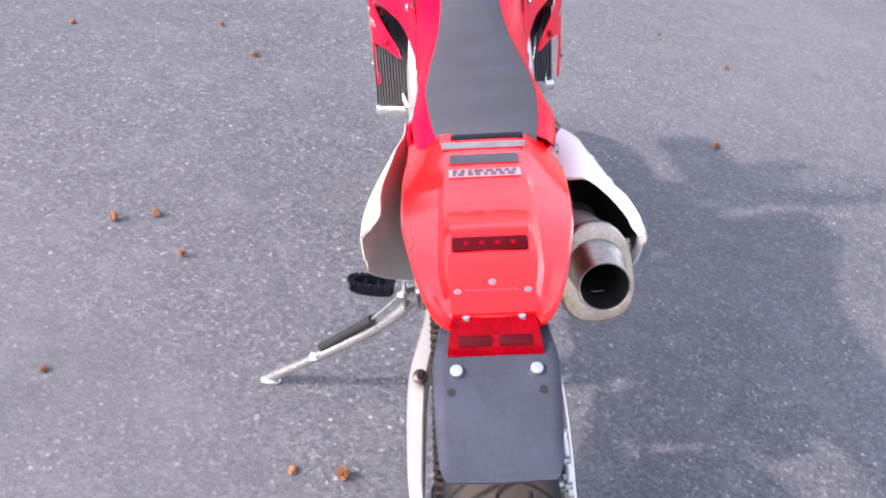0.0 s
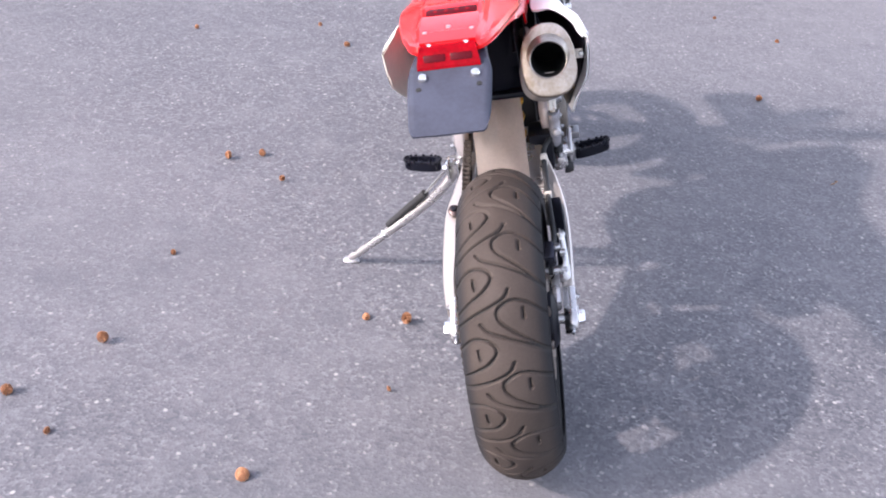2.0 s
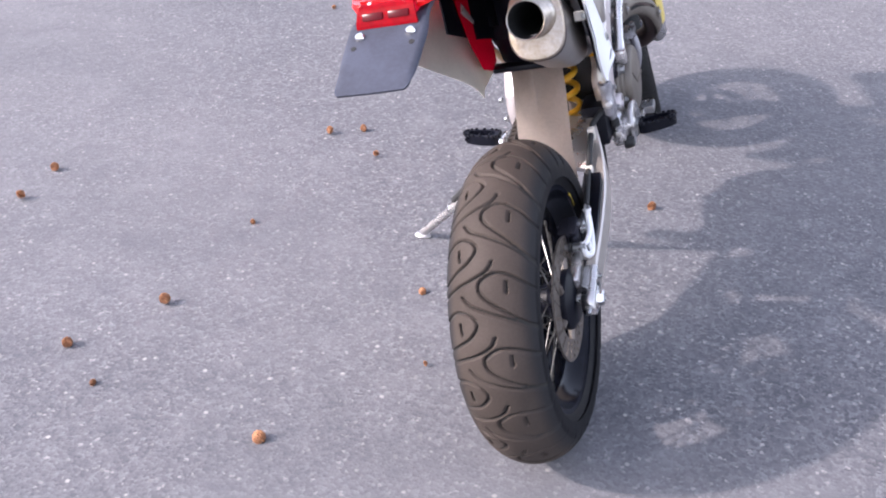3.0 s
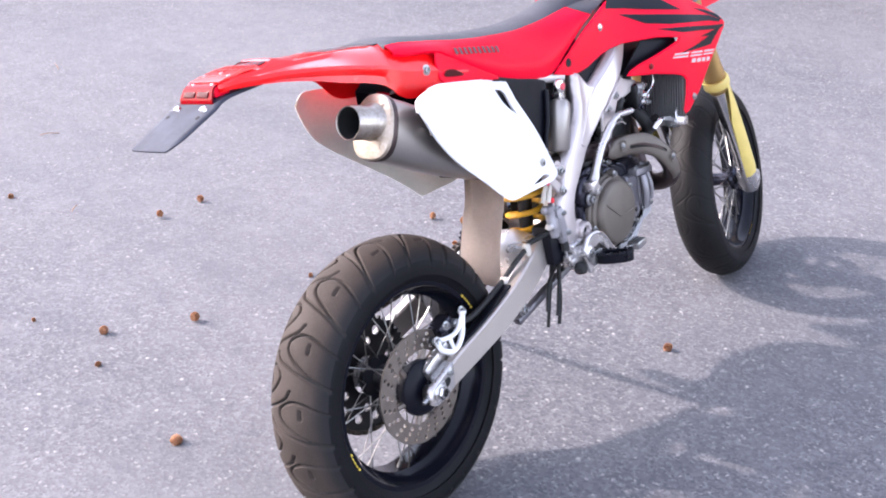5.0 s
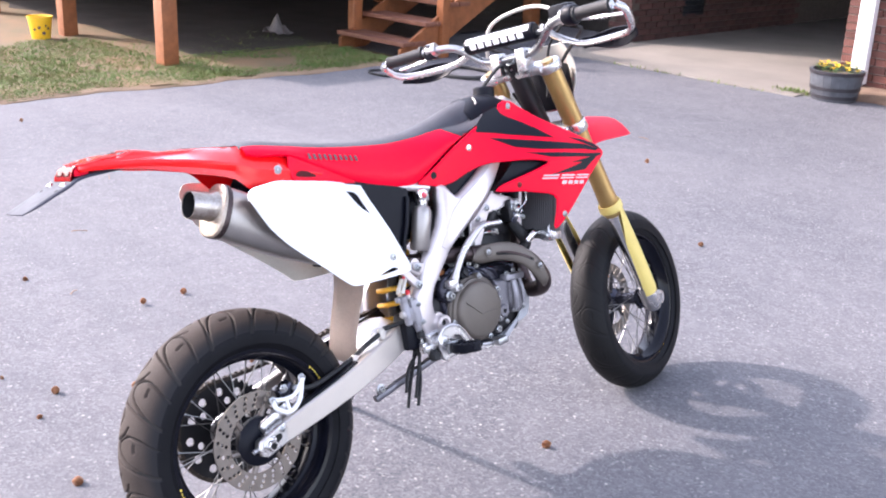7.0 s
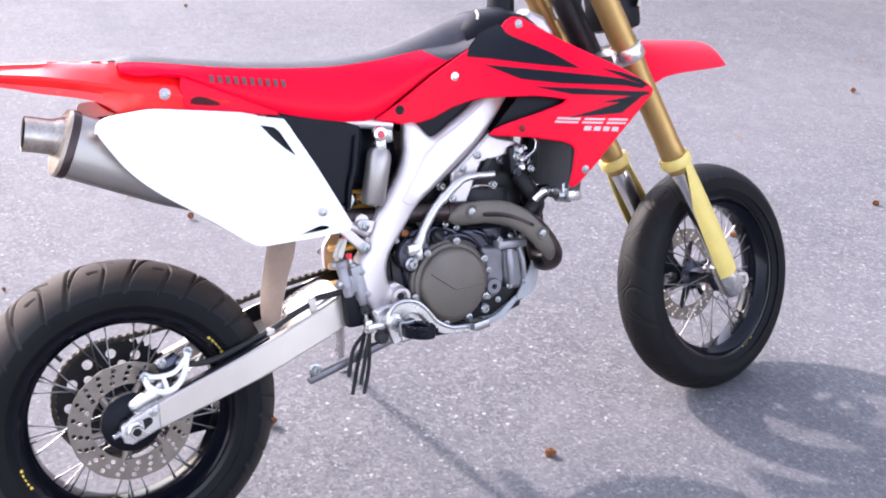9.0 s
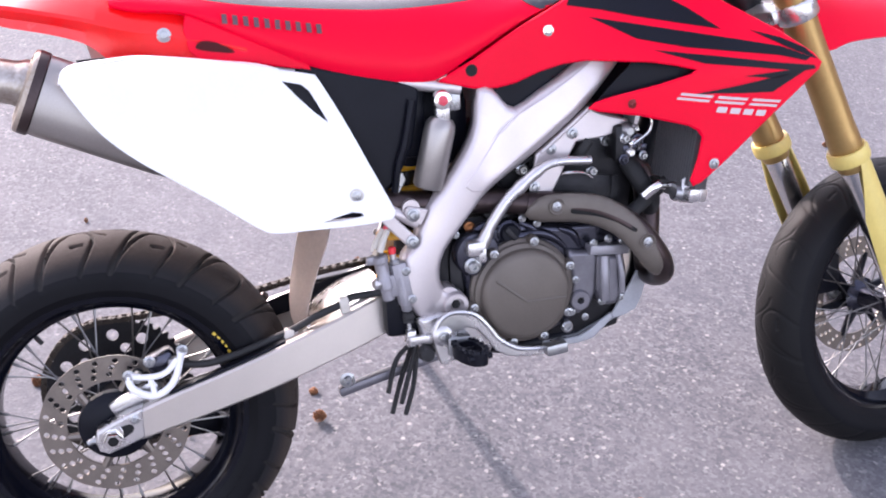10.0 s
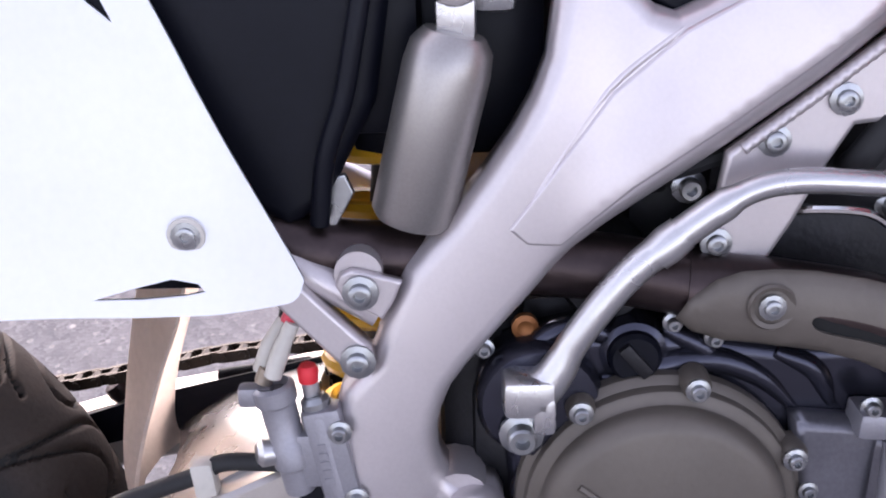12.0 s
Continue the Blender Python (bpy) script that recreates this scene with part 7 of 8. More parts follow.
part("wiring", tube([(0.07, 0.62, 0.68), (0.085, 0.68, 0.665), (0.082, 0.76, 0.69)], 0.005, 8, 6), M["grip"], eng)

# radiators
for side in (1, -1):
    mid, low = (0.122, 0.612) if side > 0 else (0.141, 0.574)
    tilt = Matrix.Translation((side * mid, 0.985, 0.69)) @ Matrix.Rotation(radians(-9), 4, "X") @ Matrix.Rotation(radians(12 * side), 4, "Z") @ Matrix.Translation((-side * mid, -1.0, -0.69))
    c = side * mid
    rad = part("radiator", box((c - 0.055, 0.985, low), (c + 0.055, 1.010, 0.770), 0.004, tilt), M["fins"], bike, "dark radiator core")
    for k in range(17):
        u0 = c - 0.052 + 0.0062 * k
        part("louvre", box((u0, 0.974, low + 0.006), (u0 + 0.0022, 0.988, 0.768), 0.0, tilt), M["louvre"], rad)
    part("end_tank", box((c - 0.057, 0.976, low - 0.020), (c + 0.057, 1.014, low + 0.003), 0.006, tilt), M["alu"], rad)
    part("end_tank", box((c - 0.057, 0.978, 0.768), (c + 0.057, 1.014, 0.790), 0.006, tilt), M["alu"], rad)
    part("outlet", tube([(side * 0.120, 0.955, 0.612), (side * 0.135, 0.925, 0.618), (side * 0.128, 0.902, 0.600)], 0.009, 12, 5), M["chrome"], rad)
    if side < 0:
        continue
    part("outlet_cap", lathe([(0, -0.02), (0.014, -0.02), (0.016, -0.012), (0.016, 0.016), (0.012, 0.02), (0, 0.02)], (side * 0.150, 0.965, 0.604), (0, 1, -0.2), 18), M["steel"], rad)
    part("wind_shield_lip", field([(0.955, 0.630), (0.985, 0.648), (1.000, 0.628), (0.985, 0.600), (0.955, 0.600)], lambda v, w: 0.165, 0.003, 0.03, 0.002, side=side), M["white"], rad, "white plastic lip")

# shock with yellow spring and its reservoir
s0, s1 = Vector((0.0, 0.535, 0.800)), Vector((0.0, 0.500, 0.410))
sd = (s0 - s1).normalized()
sx = Vector((1, 0, 0))
sy = sd.cross(sx)
coil = [s1 + sd * (0.025 + 0.285 * i / 130) + (sx * math.cos(2 * math.pi * i / 18) + sy * math.sin(2 * math.pi * i / 18)) * 0.042 for i in range(131)]
shock = part("shock_absorber", tube([s1, s0], 0.017, 14), M["darkcase"], bike, "rear shock absorber with yellow spring")
part("spring", tube(coil, 0.0068, 8), M["spring"], shock, "yellow coil spring")
part("spring_seat", lathe([(0.02, 0.30), (0.048, 0.305), (0.048, 0.318), (0.02, 0.325)], s1, sd, 28), M["alu"], shock)
part("spring_seat", lathe([(0.02, 0.008), (0.047, 0.012), (0.047, 0.018), (0.02, 0.022)], s1, sd, 28), M["alu"], shock)
part("clevis", box((-0.03, 0.475, 0.375), (0.03, 0.525, 0.425), 0.012), M["alu"], shock)
part("adjuster_knob", lathe([(0, 0), (0.007, 0), (0.008, 0.003), (0.008, 0.010), (0.006, 0.012), (0, 0.012)], (0.085, 0.485, 0.600), "u", 18), M["spring"], shock)
rd = (Vector((0.097, 0.5635, 0.752)) - Vector((0.097, 0.536, 0.645))).normalized()
res = part("reservoir", lathe([(0, 0.0), (0.022, 0.001), (0.0255, 0.006), (0.0258, 0.095), (0.024, 0.108), (0.018, 0.116), (0, 0.118)], (0.097, 0.536, 0.644), rd, 32), M["muffler"], bike, "brushed aluminium shock reservoir")
part("neck", box((0.086, 0.554, 0.752), (0.106, 0.577, 0.784), 0.005), M["alu"], res)
part("cap", lathe([(0.0165, -0.004), (0.0165, 0.004), (0.014, 0.008), (0.010, 0.009), (0, 0.009)], (0.100, 0.5655, 0.7865), "u", 24), M["chrome"], res)
part("red_button", lathe([(0.0085, 0), (0.0075, 0.003), (0, 0.0045)], (0.1085, 0.5655, 0.7865), "u", 18), M["reddot"], res)
part("shock_clevis_bracket", box((0.05, 0.575, 0.765), (0.09, 0.600, 0.800), 0.006), M["steel"], bike)

part("air_boot", box((-0.06, 0.49, 0.665), (0.055, 0.625, 0.800), 0.03), M["black"], bike, "black rubber air boot")
part("subframe_tube", tube([(0.100, 0.516, 0.790), (0.102, 0.509, 0.758), (0.103, 0.500, 0.720), (0.103, 0.488, 0.687), (0.100, 0.481, 0.645)], 0.0060, 12, 5), M["black"], bike, "black upright tube beside the airbox")
part("tube_bracket", field([(0.473, 0.664), (0.497, 0.673), (0.502, 0.661), (0.489, 0.638), (0.472, 0.650)], lambda v, w: 0.091, 0.004, 0.01, 0.0015), M["steel"], bike, "bright metal bracket behind the panel")
# inner mud flap ahead of the rear wheel
rows = []
for v, w, hw, c in smooth_rows([(0.355, 0.72, 0.050, 0.044), (0.350, 0.64, 0.051, 0.044), (0.344, 0.58, 0.052, 0.040), (0.332, 0.53, 0.053, 0.032), (0.319, 0.47, 0.054, 0.024), (0.316, 0.425, 0.056, 0.018), (0.322, 0.400, 0.056, 0.016)], 4):
    rows.append([(x * hw - 0.005, v + c * x * x - 0.008, w - 0.012 * max(0.0, x)) for x in (-1, -0.8, -0.5, 0, 0.5, 0.8, 1)])
part("mud_flap", sheet(rows, 0.003), M["flap"], bike, "pale translucent plastic mud flap")

# chain run round both sprockets
FS = Vector((-0.087, 0.585, 0.455))
r1, r2, c1 = 0.124, 0.035, Vector((-0.087, 0.0, 0.300))
gap = math.hypot(FS.y - c1.y, FS.z - c1.z)
th = math.atan2(FS.z - c1.z, FS.y - c1.y)
off = math.acos((r1 - r2) / gap)
loop = []
a0, a1 = th + off, th + 2 * math.pi - off
for i in range(61):
    a = a0 + (a1 - a0) * i / 60
    loop.append(Vector((-0.087, c1.y + r1 * math.cos(a), c1.z + r1 * math.sin(a))))
for i in range(31):
    a = -off + th + 2 * off * i / 30
    loop.append(Vector((-0.087, FS.y + r2 * math.cos(a), FS.z + r2 * math.sin(a))))
first, last = loop[0], loop[-1]
for i in range(1, 30):
    k = i / 30
    loop.append(last.lerp(first, k) - Vector((0, 0, 0.11 * (1 - k) * max(0.0, k - 0.38))))
loop.append(loop[0])
cum = [0.0]
for a, b in zip(loop, loop[1:]):
    cum.append(cum[-1] + (b - a).length)
links = round(cum[-1] / 0.015875 / 2) * 2
chain = part("chain", lathe([(0.004, -0.003), (0.0052, -0.003), (0.0052, 0.003), (0.004, 0.003)], loop[0], "u", 10, True), M["chain"], bike, "oily brown drive chain")


def link_mesh(name, half, outer):
    bm = bmesh.new()
    for s in (-1, 1):
        ring = []
        for k in range(16):
            a = 2 * math.pi * k / 16
            y, z = math.cos(a), math.sin(a)
            ring.append((math.copysign(0.0079, y) + 0.0068 * y * 0.9, (0.0068 if abs(y) > 0.5 else 0.0050) * z))
        lo = [bm.verts.new((s * half, y, z)) for y, z in ring]
        hi = [bm.verts.new((s * (half + 0.0018), y, z)) for y, z in ring]
        bm.faces.new(lo)
        bm.faces.new(hi)
        for k in range(16):
            bm.faces.new((lo[k], lo[(k + 1) % 16], hi[(k + 1) % 16], hi[k]))
    if outer:
        for y in (-0.0079, 0.0079):
            tube_into(bm, [(-half - 0.0035, y, 0), (half + 0.0035, y, 0)], 0.0034, 8)
    else:
        for y in (-0.0079, 0.0079):
            tube_into(bm, [(-half, y, 0), (half, y, 0)], 0.0051, 8)
    bmesh.ops.recalc_face_normals(bm, faces=bm.faces)
    me = bpy.data.meshes.new(name)
    bm.to_mesh(me)
    bm.free()
    me.materials.append(M["chain"])
    return me


kinds = (link_mesh("inner_link", 0.0042, False), link_mesh("outer_link", 0.0064, True))
j = 0
for i in range(links):
    s = cum[-1] * (i + 0.5) / links
    while cum[j + 1] < s:
        j += 1
    k = (s - cum[j]) / max(1e-9, cum[j + 1] - cum[j])
    p = loop[j].lerp(loop[j + 1], k)
    d = loop[j + 1] - loop[j]
    ob = new("link", kinds[i % 2])
    ob.parent = chain
    ob.matrix_local = Matrix.Translation(p) @ Matrix.Rotation(math.atan2(d.z, d.y), 4, "X")
part("front_sprocket_cover", box((-0.12, 0.545, 0.41), (-0.085, 0.63, 0.50), 0.015), M["case"], bike)
part("chain_slider", tube_into(bmesh.new(), [(-0.087, 0.36, 0.443), (-0.087, 0.45, 0.455), (-0.087, 0.50, 0.460)], 0.008, 10), M["black"], bike)
part("chain_guard", field([(0.22, 0.412), (0.30, 0.438), (0.50, 0.484), (0.52, 0.46), (0.50, 0.440), (0.30, 0.404), (0.22, 0.384)], lambda v, w: 0.068, 0.004, 0.03, 0.002, side=-1), M["black"], bike, "black plastic guard inside the chain")
part("chain_guide", box((-0.110, 0.10, 0.185), (-0.072, 0.19, 0.245), 0.012), M["black"], bike)
boss = part("guard_boss", lathe([(0, 0.004), (0.009, 0.004), (0.0125, 0.002), (0.0135, -0.006), (0.012, -0.012)], (-0.116, 0.262, 0.424), (0, -0.55, 0.83), 20), M["pipe"], bike, "dark bolt boss on the chain side of the swingarm")
part("boss_bolt", lathe([(0, 0.010), (0.0055, 0.010), (0.006, 0.004)], (-0.116, 0.262, 0.424), (0, -0.55, 0.83), 6), M["black"], boss)

# rear brake caliper with its cast guard and hose
cal = part("rear_caliper", box((0.056, 0.062, 0.372), (0.094, 0.108, 0.414), 0.010, Matrix.Translation((0, 0.08, 0.4)) @ Matrix.Rotation(radians(20), 4, "X") @ Matrix.Translation((0, -0.08, -0.4))), M["case"], bike, "grey brake caliper with cast guard")
bm = bmesh.new()
tube_into(bm, spline([(0.108, 0.033, 0.393), (0.112, 0.039, 0.372), (0.114, 0.071, 0.357), (0.112, 0.102, 0.376), (0.108, 0.120, 0.424)], 6), [0.006] * 24 + [0.009], 10)
tube_into(bm, spline([(0.108, 0.033, 0.394), (0.112, 0.060, 0.389), (0.112, 0.090, 0.392), (0.110, 0.112, 0.412)], 5), 0.005, 10)
tube_into(bm, [(0.112, 0.066, 0.390), (0.114, 0.071, 0.359)], 0.0045, 8)
part("caliper_guard", bm, M["white"], cal, "pale cast guard")
for v, w in ((0.034, 0.392), (0.120, 0.424), (0.068, 0.412)):
    b = bmesh.new()
    bolt_into(b, (0.104, v, w), "u", 0.0062, 0.010)
    part("caliper_bolt", b, M["steel"], cal)
part("caliper_bracket", box((0.080, 0.0, 0.325), (0.098, 0.085, 0.362), 0.008, Matrix.Translation((0, 0.04, 0.34)) @ Matrix.Rotation(radians(25), 4, "X") @ Matrix.Translation((0, -0.04, -0.34))), M["alu"], cal)
part("carrier_arm", box((0.076, 0.058, 0.346), (0.112, 0.086, 0.362), 0.004, Matrix.Translation((0, 0.07, 0.354)) @ Matrix.Rotation(radians(20), 4, "X") @ Matrix.Translation((0, -0.07, -0.354))), M["alu"], cal)
for v, w in ((0.046, 0.384), (0.104, 0.402)):
    part("slide_pin", lathe([(0, -0.022), (0.0062, -0.022), (0.0062, -0.006), (0.0085, -0.004), (0.0085, 0.010), (0.006, 0.013), (0, 0.013)], (0.092, v, w), "u", 16), M["steel"], cal)
    part("pin_boot", lathe([(0.0066, -0.004), (0.0096, -0.003), (0.0080, 0.0), (0.0096, 0.003), (0.0066, 0.004)], (0.082, v, w), "u", 16), M["grip"], cal)
part("rear_brake_hose", tube([(0.088, 0.110, 0.395), (0.092, 0.17, 0.392), (0.086, 0.28, 0.420), (0.084, 0.336, 0.443), (0.083, 0.381, 0.459), (0.083, 0.400, 0.469), (0.088, 0.432, 0.472), (0.100, 0.455, 0.478)], 0.0062, 10, 6), M["grip"], bike, "black brake hose")
for u, v, w, r in ((0.079, 0.292, 0.422, -15), (0.076, 0.387, 0.464, 5)):
    clip = bmesh.new()
    box_into(clip, (u, v - 0.008, w - 0.020), (u + 0.015, v + 0.008, w + 0.008), 0.004, Matrix.Translation((0, v, w)) @ Matrix.Rotation(radians(r), 4, "X") @ Matrix.Translation((0, -v, -w)))
    part("hose_clip", clip, M["ivory"], bike, "pale plastic hose clip")
# rear master cylinder beside the pivot: a bored column, a side tank and their fittings
mcx = 0.112
mc = part("rear_master_cylinder", lathe([(0.008, -0.085), (0.0095, -0.083), (0.0095, -0.072), (0.0125, -0.070), (0.0125, -0.004), (0.011, 0.0), (0, 0.0)], (mcx, 0.473, 0.528), (0, -0.18, 1), 24), M["cast_light"], bike, "grey cast rear brake master cylinder")
part("mount_flange", box((mcx - 0.006, 0.470, 0.458), (mcx + 0.012, 0.494, 0.530), 0.004, Matrix.Translation((0, 0.48, 0.49)) @ Matrix.Rotation(radians(10), 4, "X") @ Matrix.Translation((0, -0.48, -0.49))), M["cast_light"], mc)
for k in range(5):
    part("raised_mark", box((0, 0.0, 0), (0.0012, 0.0055, 0.0042), 0.0, Matrix.Translation((mcx + 0.0118, 0.476 - 0.0008 * k, 0.478 + 0.0062 * k)) @ Matrix.Rotation(radians(10), 4, "X")), M["cast_light"], mc)
part("side_tank", lathe([(0, -0.070), (0.0100, -0.070), (0.0105, -0.052), (0.0125, -0.050), (0.0125, -0.034), (0.0110, -0.032), (0.0115, -0.006), (0.0135, -0.004), (0.0135, 0.006), (0.0105, 0.008), (0.0095, 0.002), (0, 0.002)], (mcx + 0.002, 0.447, 0.538), (0, -0.16, 1), 24), M["cast_light"], mc)
part("tank_ear", box((mcx - 0.004, 0.424, 0.531), (mcx + 0.008, 0.446, 0.545), 0.004), M["cast_light"], mc)
part("bridge", box((mcx - 0.008, 0.450, 0.474), (mcx + 0.010, 0.476, 0.512), 0.003), M["cast_light"], mc)
part("banjo", lathe([(0, -0.006), (0.0085, -0.006), (0.0092, 0.0), (0.0092, 0.006), (0.006, 0.009), (0, 0.009)], (mcx + 0.004, 0.441, 0.498), (0.4, -1, 0.1), 16), M["alu"], mc)
part("cap_ring", lathe([(0.004, 0.0), (0.0095, 0.0), (0.0095, 0.005), (0.007, 0.008), (0.004, 0.008)], (mcx, 0.472, 0.528), (0, -0.18, 1), 20), M["steel"], mc)
part("push_rod", tube([(mcx + 0.002, 0.486, 0.447), (mcx + 0.006, 0.491, 0.385)], 0.0042, 10), M["steel"], mc)
part("boot", lathe([(0.006, 0), (0.0105, 0.002), (0.0090, 0.006), (0.0105, 0.010), (0.0090, 0.014), (0.0095, 0.018), (0.006, 0.02)], (mcx + 0.004, 0.488, 0.424), "w", 16), M["grip"], mc)
part("rod_clevis", box((mcx - 0.002, 0.482, 0.384), (mcx + 0.016, 0.498, 0.412), 0.003), M["alu"], mc)
part("clevis_pin", tube([(mcx - 0.008, 0.490, 0.392), (mcx + 0.022, 0.490, 0.392)], 0.0038, 10), M["steel"], mc)
bm = bmesh.new()
for du, dv in ((-0.004, -0.004), (0.004, 0.004)):
    tube_into(bm, spline([(mcx + du, 0.443 + dv, 0.552), (mcx + du, 0.450 + dv, 0.570), (mcx + du, 0.460 + dv * 0.6, 0.588)], 4), [0.0058] * 5 + [0.005] * 3 + [0.0045], 10)
plug = part("brake_light_plug", bm, M["ivory"], bike, "pale electrical connector sleeves")
part("brass_end", tube([(mcx, 0.440, 0.546), (mcx, 0.444, 0.556)], 0.0058, 10), M["tarnish"], plug)
part("red_wire", tube([(mcx, 0.459, 0.587), (mcx, 0.464, 0.597)], 0.0050, 10), M["reddot"], plug)
part("black_wire", tube([(mcx - 0.004, 0.457, 0.588), (mcx - 0.008, 0.462, 0.610), (mcx - 0.03, 0.468, 0.635)], 0.0045, 8, 5), M["grip"], plug)
bleed = part("bleed_screw", tube([(mcx - 0.002, 0.470, 0.528), (mcx - 0.002, 0.4685, 0.545)], 0.0055, 12), M["alu"], bike)
part("red_cap", lathe([(0.0062, 0), (0.0068, 0.008), (0.0050, 0.011), (0, 0.011)], (mcx - 0.002, 0.468, 0.545), "w", 14), M["red_cap"], bleed)
# black breather hoses hanging below the pivot
for du, e in ((0.0, (0.455, 0.280)), (0.012, (0.475, 0.262)), (-0.010, (0.462, 0.235)), (0.008, (0.482, 0.238))):
    part("drain_hose", tube([(0.060 + du, 0.520, 0.46), (0.064 + du, 0.510, 0.38), (0.066 + du, e[0] + 0.018, e[1] + 0.06), (0.066 + du, *e)], 0.0045, 8, 5), M["grip"], bike, "black drain hose")

# brake pedal, foot pegs, engine guard
PEDAL = [(0.522, 0.400), (0.524, 0.412), (0.531, 0.426), (0.542, 0.438), (0.564, 0.443), (0.593, 0.435), (0.614, 0.414), (0.634, 0.386), (0.663, 0.366), (0.690, 0.360), (0.722, 0.358), (0.722, 0.345), (0.706, 0.344), (0.680, 0.346), (0.648, 0.352), (0.629, 0.364), (0.613, 0.388), (0.598, 0.407), (0.580, 0.413), (0.566, 0.408), (0.553, 0.393), (0.553, 0.366), (0.546, 0.350), (0.532, 0.356), (0.526, 0.378)]
ped = part("brake_pedal", field(PEDAL, lambda v, w: 0.146, 0.009, 0.010, 0.003), M["alu"], bike, "cast aluminium rear brake pedal")
rim_line = [(0.524, 0.410), (0.531, 0.425), (0.542, 0.437), (0.564, 0.442), (0.593, 0.434), (0.614, 0.413), (0.634, 0.385), (0.663, 0.365), (0.690, 0.359), (0.722, 0.357)]
part("pedal_flange", tube([(0.144, v, w) for v, w in rim_line], 0.0048, 8, 5), M["alu"], ped)
part("pedal_arm", box((0.122, 0.484, 0.388), (0.134, 0.535, 0.404), 0.004), M["alu"], ped)
part("pedal_tip", box((0.136, 0.712, 0.350), (0.168, 0.750, 0.369), 0.004, Matrix.Translation((0, 0.73, 0.36)) @ Matrix.Rotation(radians(6), 4, "X") @ Matrix.Translation((0, -0.73, -0.36))), M["steel"], ped)
part("pedal_pivot", lathe([(0, -0.016), (0.017, -0.016), (0.017, 0.006), (0.010, 0.010), (0, 0.010)], (0.142, 0.538, 0.404), "u", 20), M["alu"], ped)
bm = bmesh.new()
bolt_into(bm, (0.151, 0.538, 0.404), "u", 0.0065, 0.004)
part("pivot_bolt", bm, M["steel"], ped)
for side in (1, -1):
    hang = part("peg_hanger", field([(0.500, 0.430), (0.545, 0.435), (0.600, 0.420), (0.640, 0.385), (0.625, 0.352), (0.560, 0.345), (0.515, 0.365)], lambda v, w: 0.125, 0.022, 0.03, 0.008, side=side), M["alu"], bike, "aluminium foot peg hanger")
    pg = bmesh.new()
    dirp = Vector((side, 0.16 if side > 0 else 0.05, 0.10 if side > 0 else 0.13)).normalized()
    c0 = Vector((0.147, 0.566, 0.384)) if side > 0 else Vector((-0.166, 0.556, 0.396))
    ringpts = []
    for k in range(20):
        a = 2 * math.pi * k / 20
        x, y = math.cos(a), math.sin(a)
        ringpts.append((0.046 + 0.044 * math.copysign(abs(x) ** 0.7, x), (0.021 - 0.004 * x) * math.copysign(abs(y) ** 0.75, y)))
    fwd = Vector((0, 0, 1)).cross(dirp).normalized()
    lo = [pg.verts.new(c0 + dirp * a + fwd * b - Vector((0, 0, 0.013))) for a, b in ringpts]
    hi = [pg.verts.new(c0 + dirp * a + fwd * b + Vector((0, 0, 0.010))) for a, b in ringpts]
    li = [pg.verts.new(c0 + dirp * (0.046 + (a - 0.046) * 0.74) + fwd * b * 0.62 - Vector((0, 0, 0.013))) for a, b in ringpts]
    ui = [pg.verts.new(c0 + dirp * (0.046 + (a - 0.046) * 0.74) + fwd * b * 0.62 + Vector((0, 0, 0.010))) for a, b in ringpts]
    for k in range(20):
        q = (k + 1) % 20
        pg.faces.new((lo[k], lo[q], hi[q], hi[k]))
        pg.faces.new((hi[k], hi[q], ui[q], ui[k]))
        pg.faces.new((ui[k], ui[q], li[q], li[k]))
        pg.faces.new((li[k], li[q], lo[q], lo[k]))
    for k in range(20):
        a, b = ringpts[k]
        p = c0 + dirp * a * 0.98 + fwd * b * 0.92 + Vector((0, 0, 0.010))
        lathe_into(pg, [(0.0048, -0.002), (0.0028, 0.0035), (0, 0.0038)], p, "w", 6)
    for t in (0.03, 0.055, 0.08):
        tube_into(pg, [c0 + dirp * t - fwd * 0.02, c0 + dirp * t + fwd * 0.02], 0.005, 8)
    peg = part("foot_peg", pg, M["black"], hang, "black toothed foot peg")
    part("peg_clevis", box((side * 0.138 - 0.016, 0.545, 0.368), (side * 0.138 + 0.016, 0.585, 0.402), 0.006), M["steel"], hang)
part("rubber_stop", lathe([(0, 0), (0.014, 0.0), (0.015, 0.008), (0.011, 0.02), (0, 0.022)], (0.126, 0.512, 0.373), "u", 18), M["grip"], bike)
part("gear_lever", tube([(-0.125, 0.62, 0.40), (-0.140, 0.68, 0.395), (-0.145, 0.76, 0.405), (-0.165, 0.775, 0.408)], 0.007, 10, 4), M["alu"], bike, "gear lever")
rows = []
for v, w, hw in ((0.640, 0.338, 0.070), (0.72, 0.333, 0.078), (0.80, 0.336, 0.084), (0.86, 0.366, 0.088), (0.905, 0.392, 0.088), (0.928, 0.436, 0.084), (0.930, 0.470, 0.078)):
    rows.append([(-hw, v - 0.004, w + 0.014), (-hw * 0.97, v, w + 0.004), (-hw * 0.75, v, w), (0, v, w - 0.004), (hw * 0.75, v, w), (hw * 0.97, v, w + 0.004), (hw, v - 0.004, w + 0.014)])
skid = part("skid_plate", sheet(rows, 0.004), M["grey_skid"], bike, "grey skid plate under the engine")
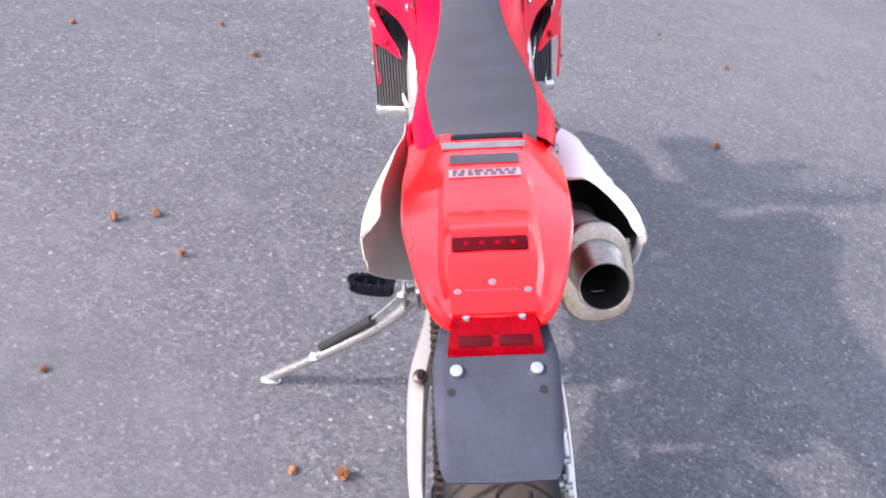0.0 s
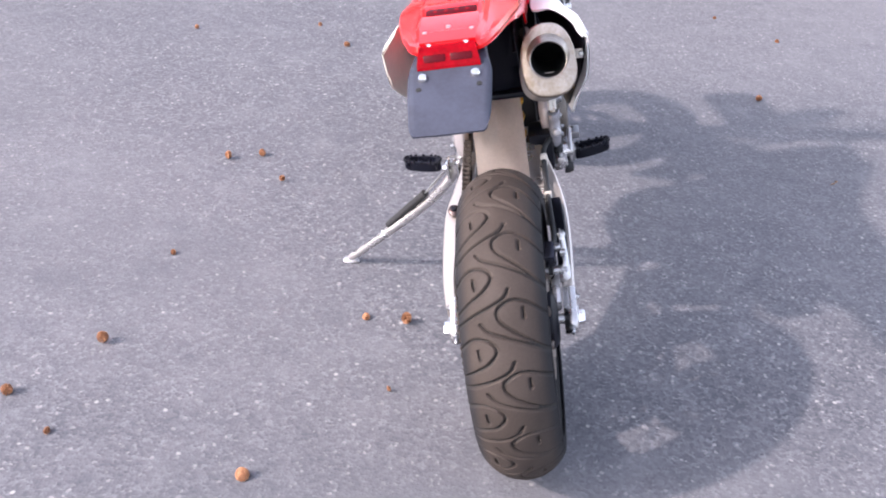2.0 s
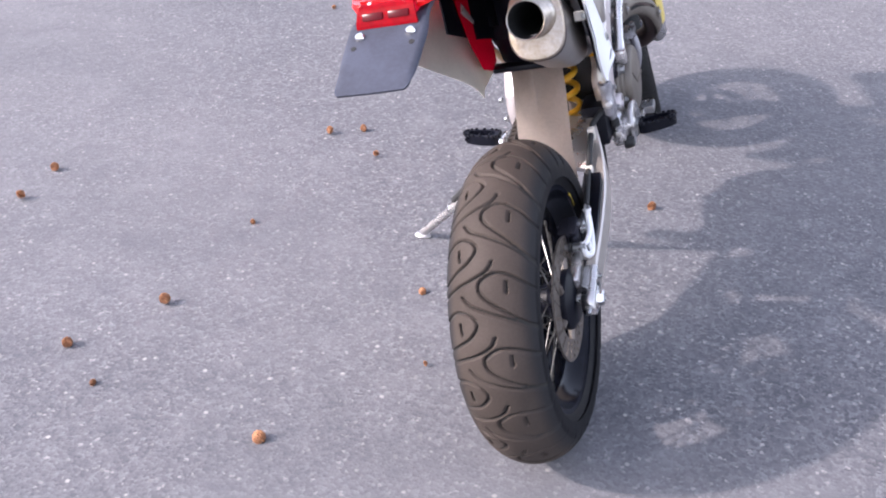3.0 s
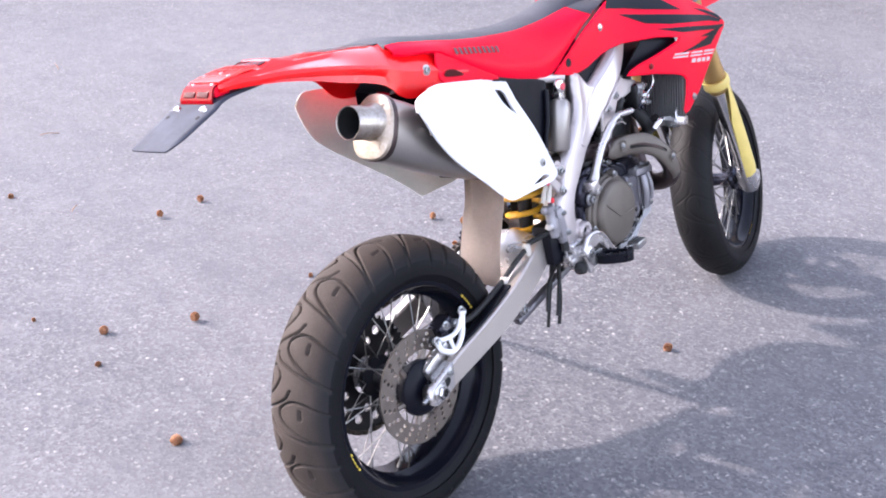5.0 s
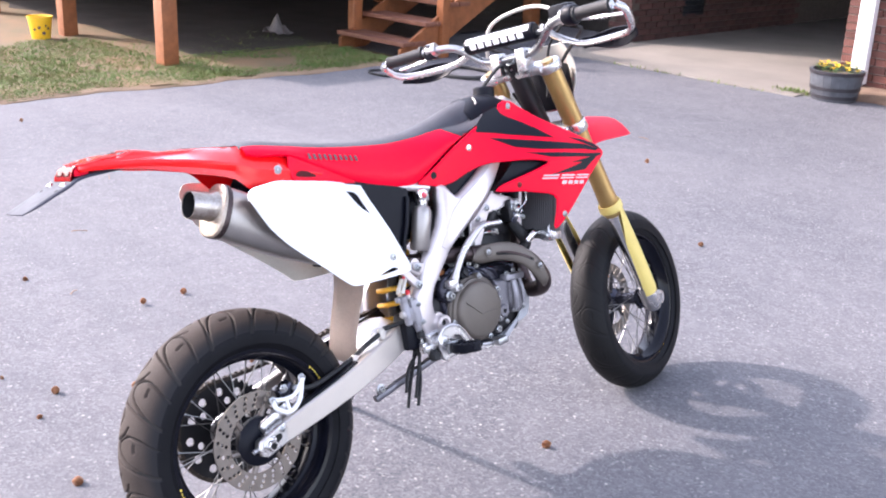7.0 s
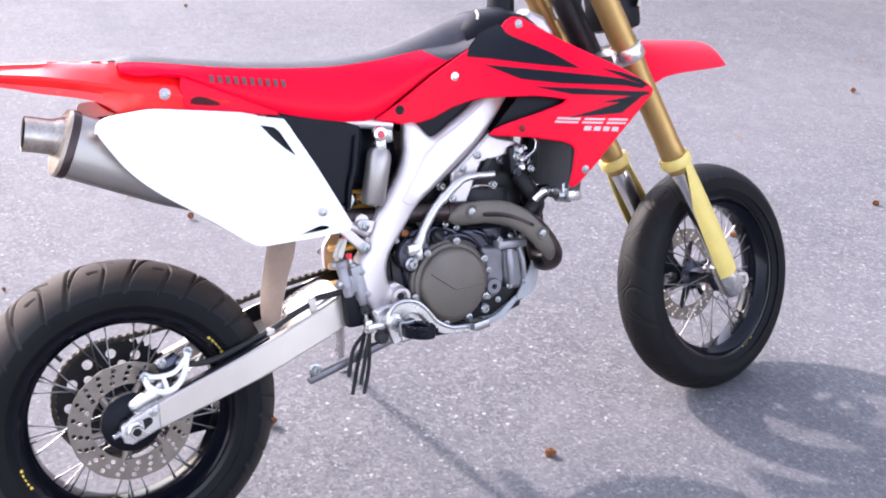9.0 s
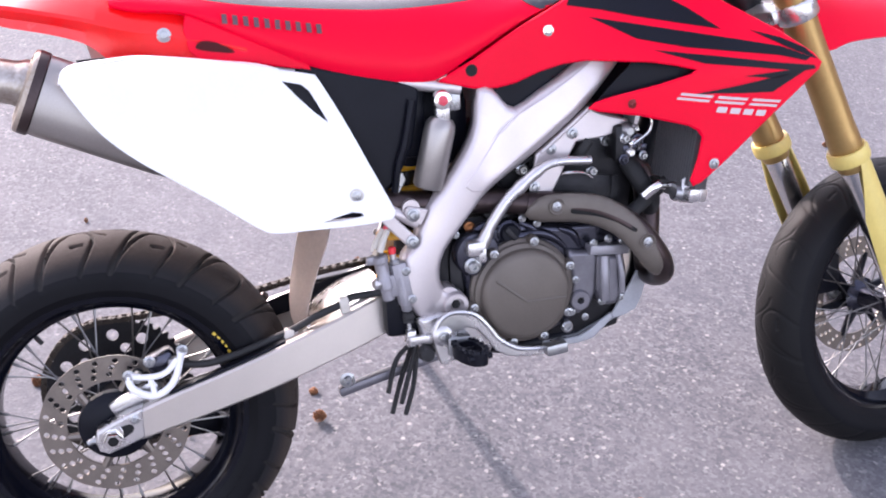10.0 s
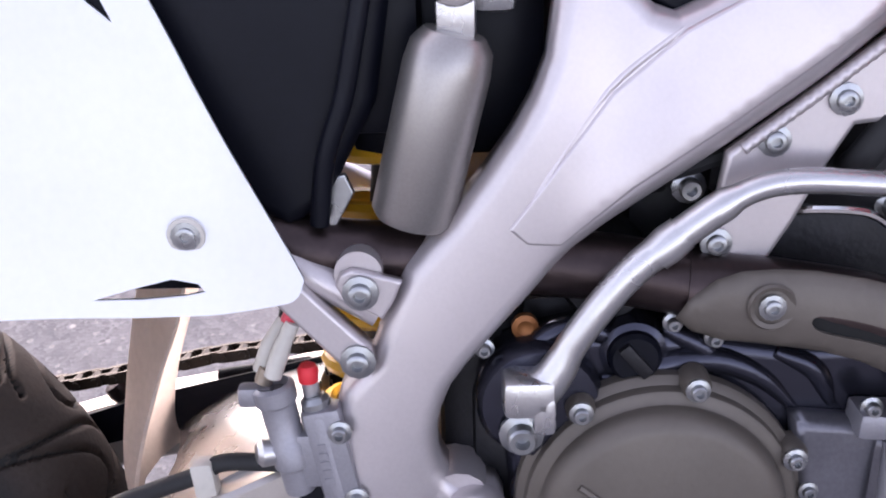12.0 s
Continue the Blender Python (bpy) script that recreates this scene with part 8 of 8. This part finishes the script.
for side in (1, -1):
    part("front_wing", field([(0.905, 0.456), (0.922, 0.456), (0.927, 0.436), (0.918, 0.408), (0.905, 0.386), (0.880, 0.377), (0.861, 0.373), (0.858, 0.384), (0.874, 0.410), (0.892, 0.436)], lambda v, w: 0.099 - 0.25 * max(0.0, v - 0.895), 0.004, 0.010, 0.003, side=side), M["grey_skid"], skid)
    part("lower_wing", field([(0.862, 0.376), (0.840, 0.356), (0.822, 0.341), (0.795, 0.336), (0.74, 0.334), (0.74, 0.346), (0.797, 0.349), (0.812, 0.356), (0.835, 0.372), (0.856, 0.386)], lambda v, w: 0.098, 0.004, 0.012, 0.003, side=side), M["grey_skid"], skid)

# side stand
foot = Vector((-0.453, 0.621, 0.122))
piv = Vector((-0.128, 0.520, 0.395))
bm = tube_into(bmesh.new(), spline([piv, Vector((-0.165, 0.525, 0.350)), Vector((-0.233, 0.550, 0.286)), Vector((-0.360, 0.590, 0.190)), foot], 5), [0.012] * 5 + [0.0115] * 10 + [0.0105] * 5 + [0.010], 14)
stand = part("side_stand", bm, M["alu"], bike, "aluminium side stand folded down")
fz = Matrix.Rotation(radians(LEAN), 4, "Y")
part("stand_foot", lathe([(0, -0.012), (0.015, -0.012), (0.018, -0.010), (0.018, -0.006), (0.013, -0.001), (0, 0.002)], (0, 0, 0), "w", 20), M["alu"], stand, place=Matrix.Translation(foot) @ fz @ Matrix.Diagonal((1.25, 0.8, 1, 1)))
a, b = Vector((-0.2156, 0.540, 0.330)), Vector((-0.3300, 0.582, 0.229))
part("spring_sleeve", tube([a, a.lerp(b, 0.5), b], 0.0095, 12), M["grip"], stand, "black rubber sleeve over the return spring")
part("spring_rod", tube([piv + Vector((0.0, 0.012, 0.02)), a], 0.003, 8), M["steel"], stand)
part("spring_hook", tube([b, b.lerp(foot, 0.08), Vector((-0.350, 0.590, 0.212)), Vector((-0.352, 0.578, 0.202)), Vector((-0.340, 0.572, 0.206))], 0.004, 8, 4), M["chrome"], stand)
for k in (-0.146, -0.122):
    part("stand_clevis", box((k - 0.004, 0.500, 0.378), (k + 0.004, 0.538, 0.420), 0.003), M["chrome"], stand)
b = bmesh.new()
bolt_into(b, (-0.150, 0.520, 0.400), (-1, 0, 0), 0.009, 0.012)
part("stand_bolt", b, M["chrome"], stand)

# ---- bricks of the house walls ----
bm = box((-0.0975, -0.012, -0.0285), (0.0975, 0.012, 0.0285), 0.004, None)
brick_mesh = bpy.data.meshes.new("brick")
bm.to_mesh(brick_mesh)
bm.free()
brick_mesh.materials.append(BRICK)
rg = random.Random(21)
for row in range(13):
    for k in range(9):
        x = -2.51 + 0.1 + 0.205 * k - (0.1 if row % 2 else 0.0)
        if x < -2.47:
            x = -2.41
            continue
        ob = new("brick", brick_mesh)
        ob.parent = pillar
        ob.location = (x, 7.553 + rg.uniform(-0.0015, 0.0015), 0.04 + 0.067 * row)
    if row % 2:
        ob = new("brick", brick_mesh)
        ob.parent = pillar
        ob.location, ob.scale = (-2.46, 7.553, 0.04 + 0.067 * row), (0.49, 1, 1)
# the side wall's bricks take the copy with the shade in its colour
shaded_brick_mesh = brick_mesh.copy()
shaded_brick_mesh.materials[0] = SHADEBRICK
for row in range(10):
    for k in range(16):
        ob = new("brick", shaded_brick_mesh)
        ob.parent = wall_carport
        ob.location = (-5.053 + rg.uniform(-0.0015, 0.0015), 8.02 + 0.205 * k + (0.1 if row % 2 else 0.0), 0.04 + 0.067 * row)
        ob.rotation_euler = (0, 0, radians(90))
for row in range(13):
    for k in range(2):
        ob = new("brick", brick_mesh)
        ob.parent = pillar
        ob.location = (-2.273, 7.61 + 0.16 * k, 0.04 + 0.067 * row)
        ob.rotation_euler, ob.scale = (0, 0, radians(90)), (0.49 if row % 2 else 0.7, 1, 1)
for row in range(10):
    ob = new("brick", shaded_brick_mesh)
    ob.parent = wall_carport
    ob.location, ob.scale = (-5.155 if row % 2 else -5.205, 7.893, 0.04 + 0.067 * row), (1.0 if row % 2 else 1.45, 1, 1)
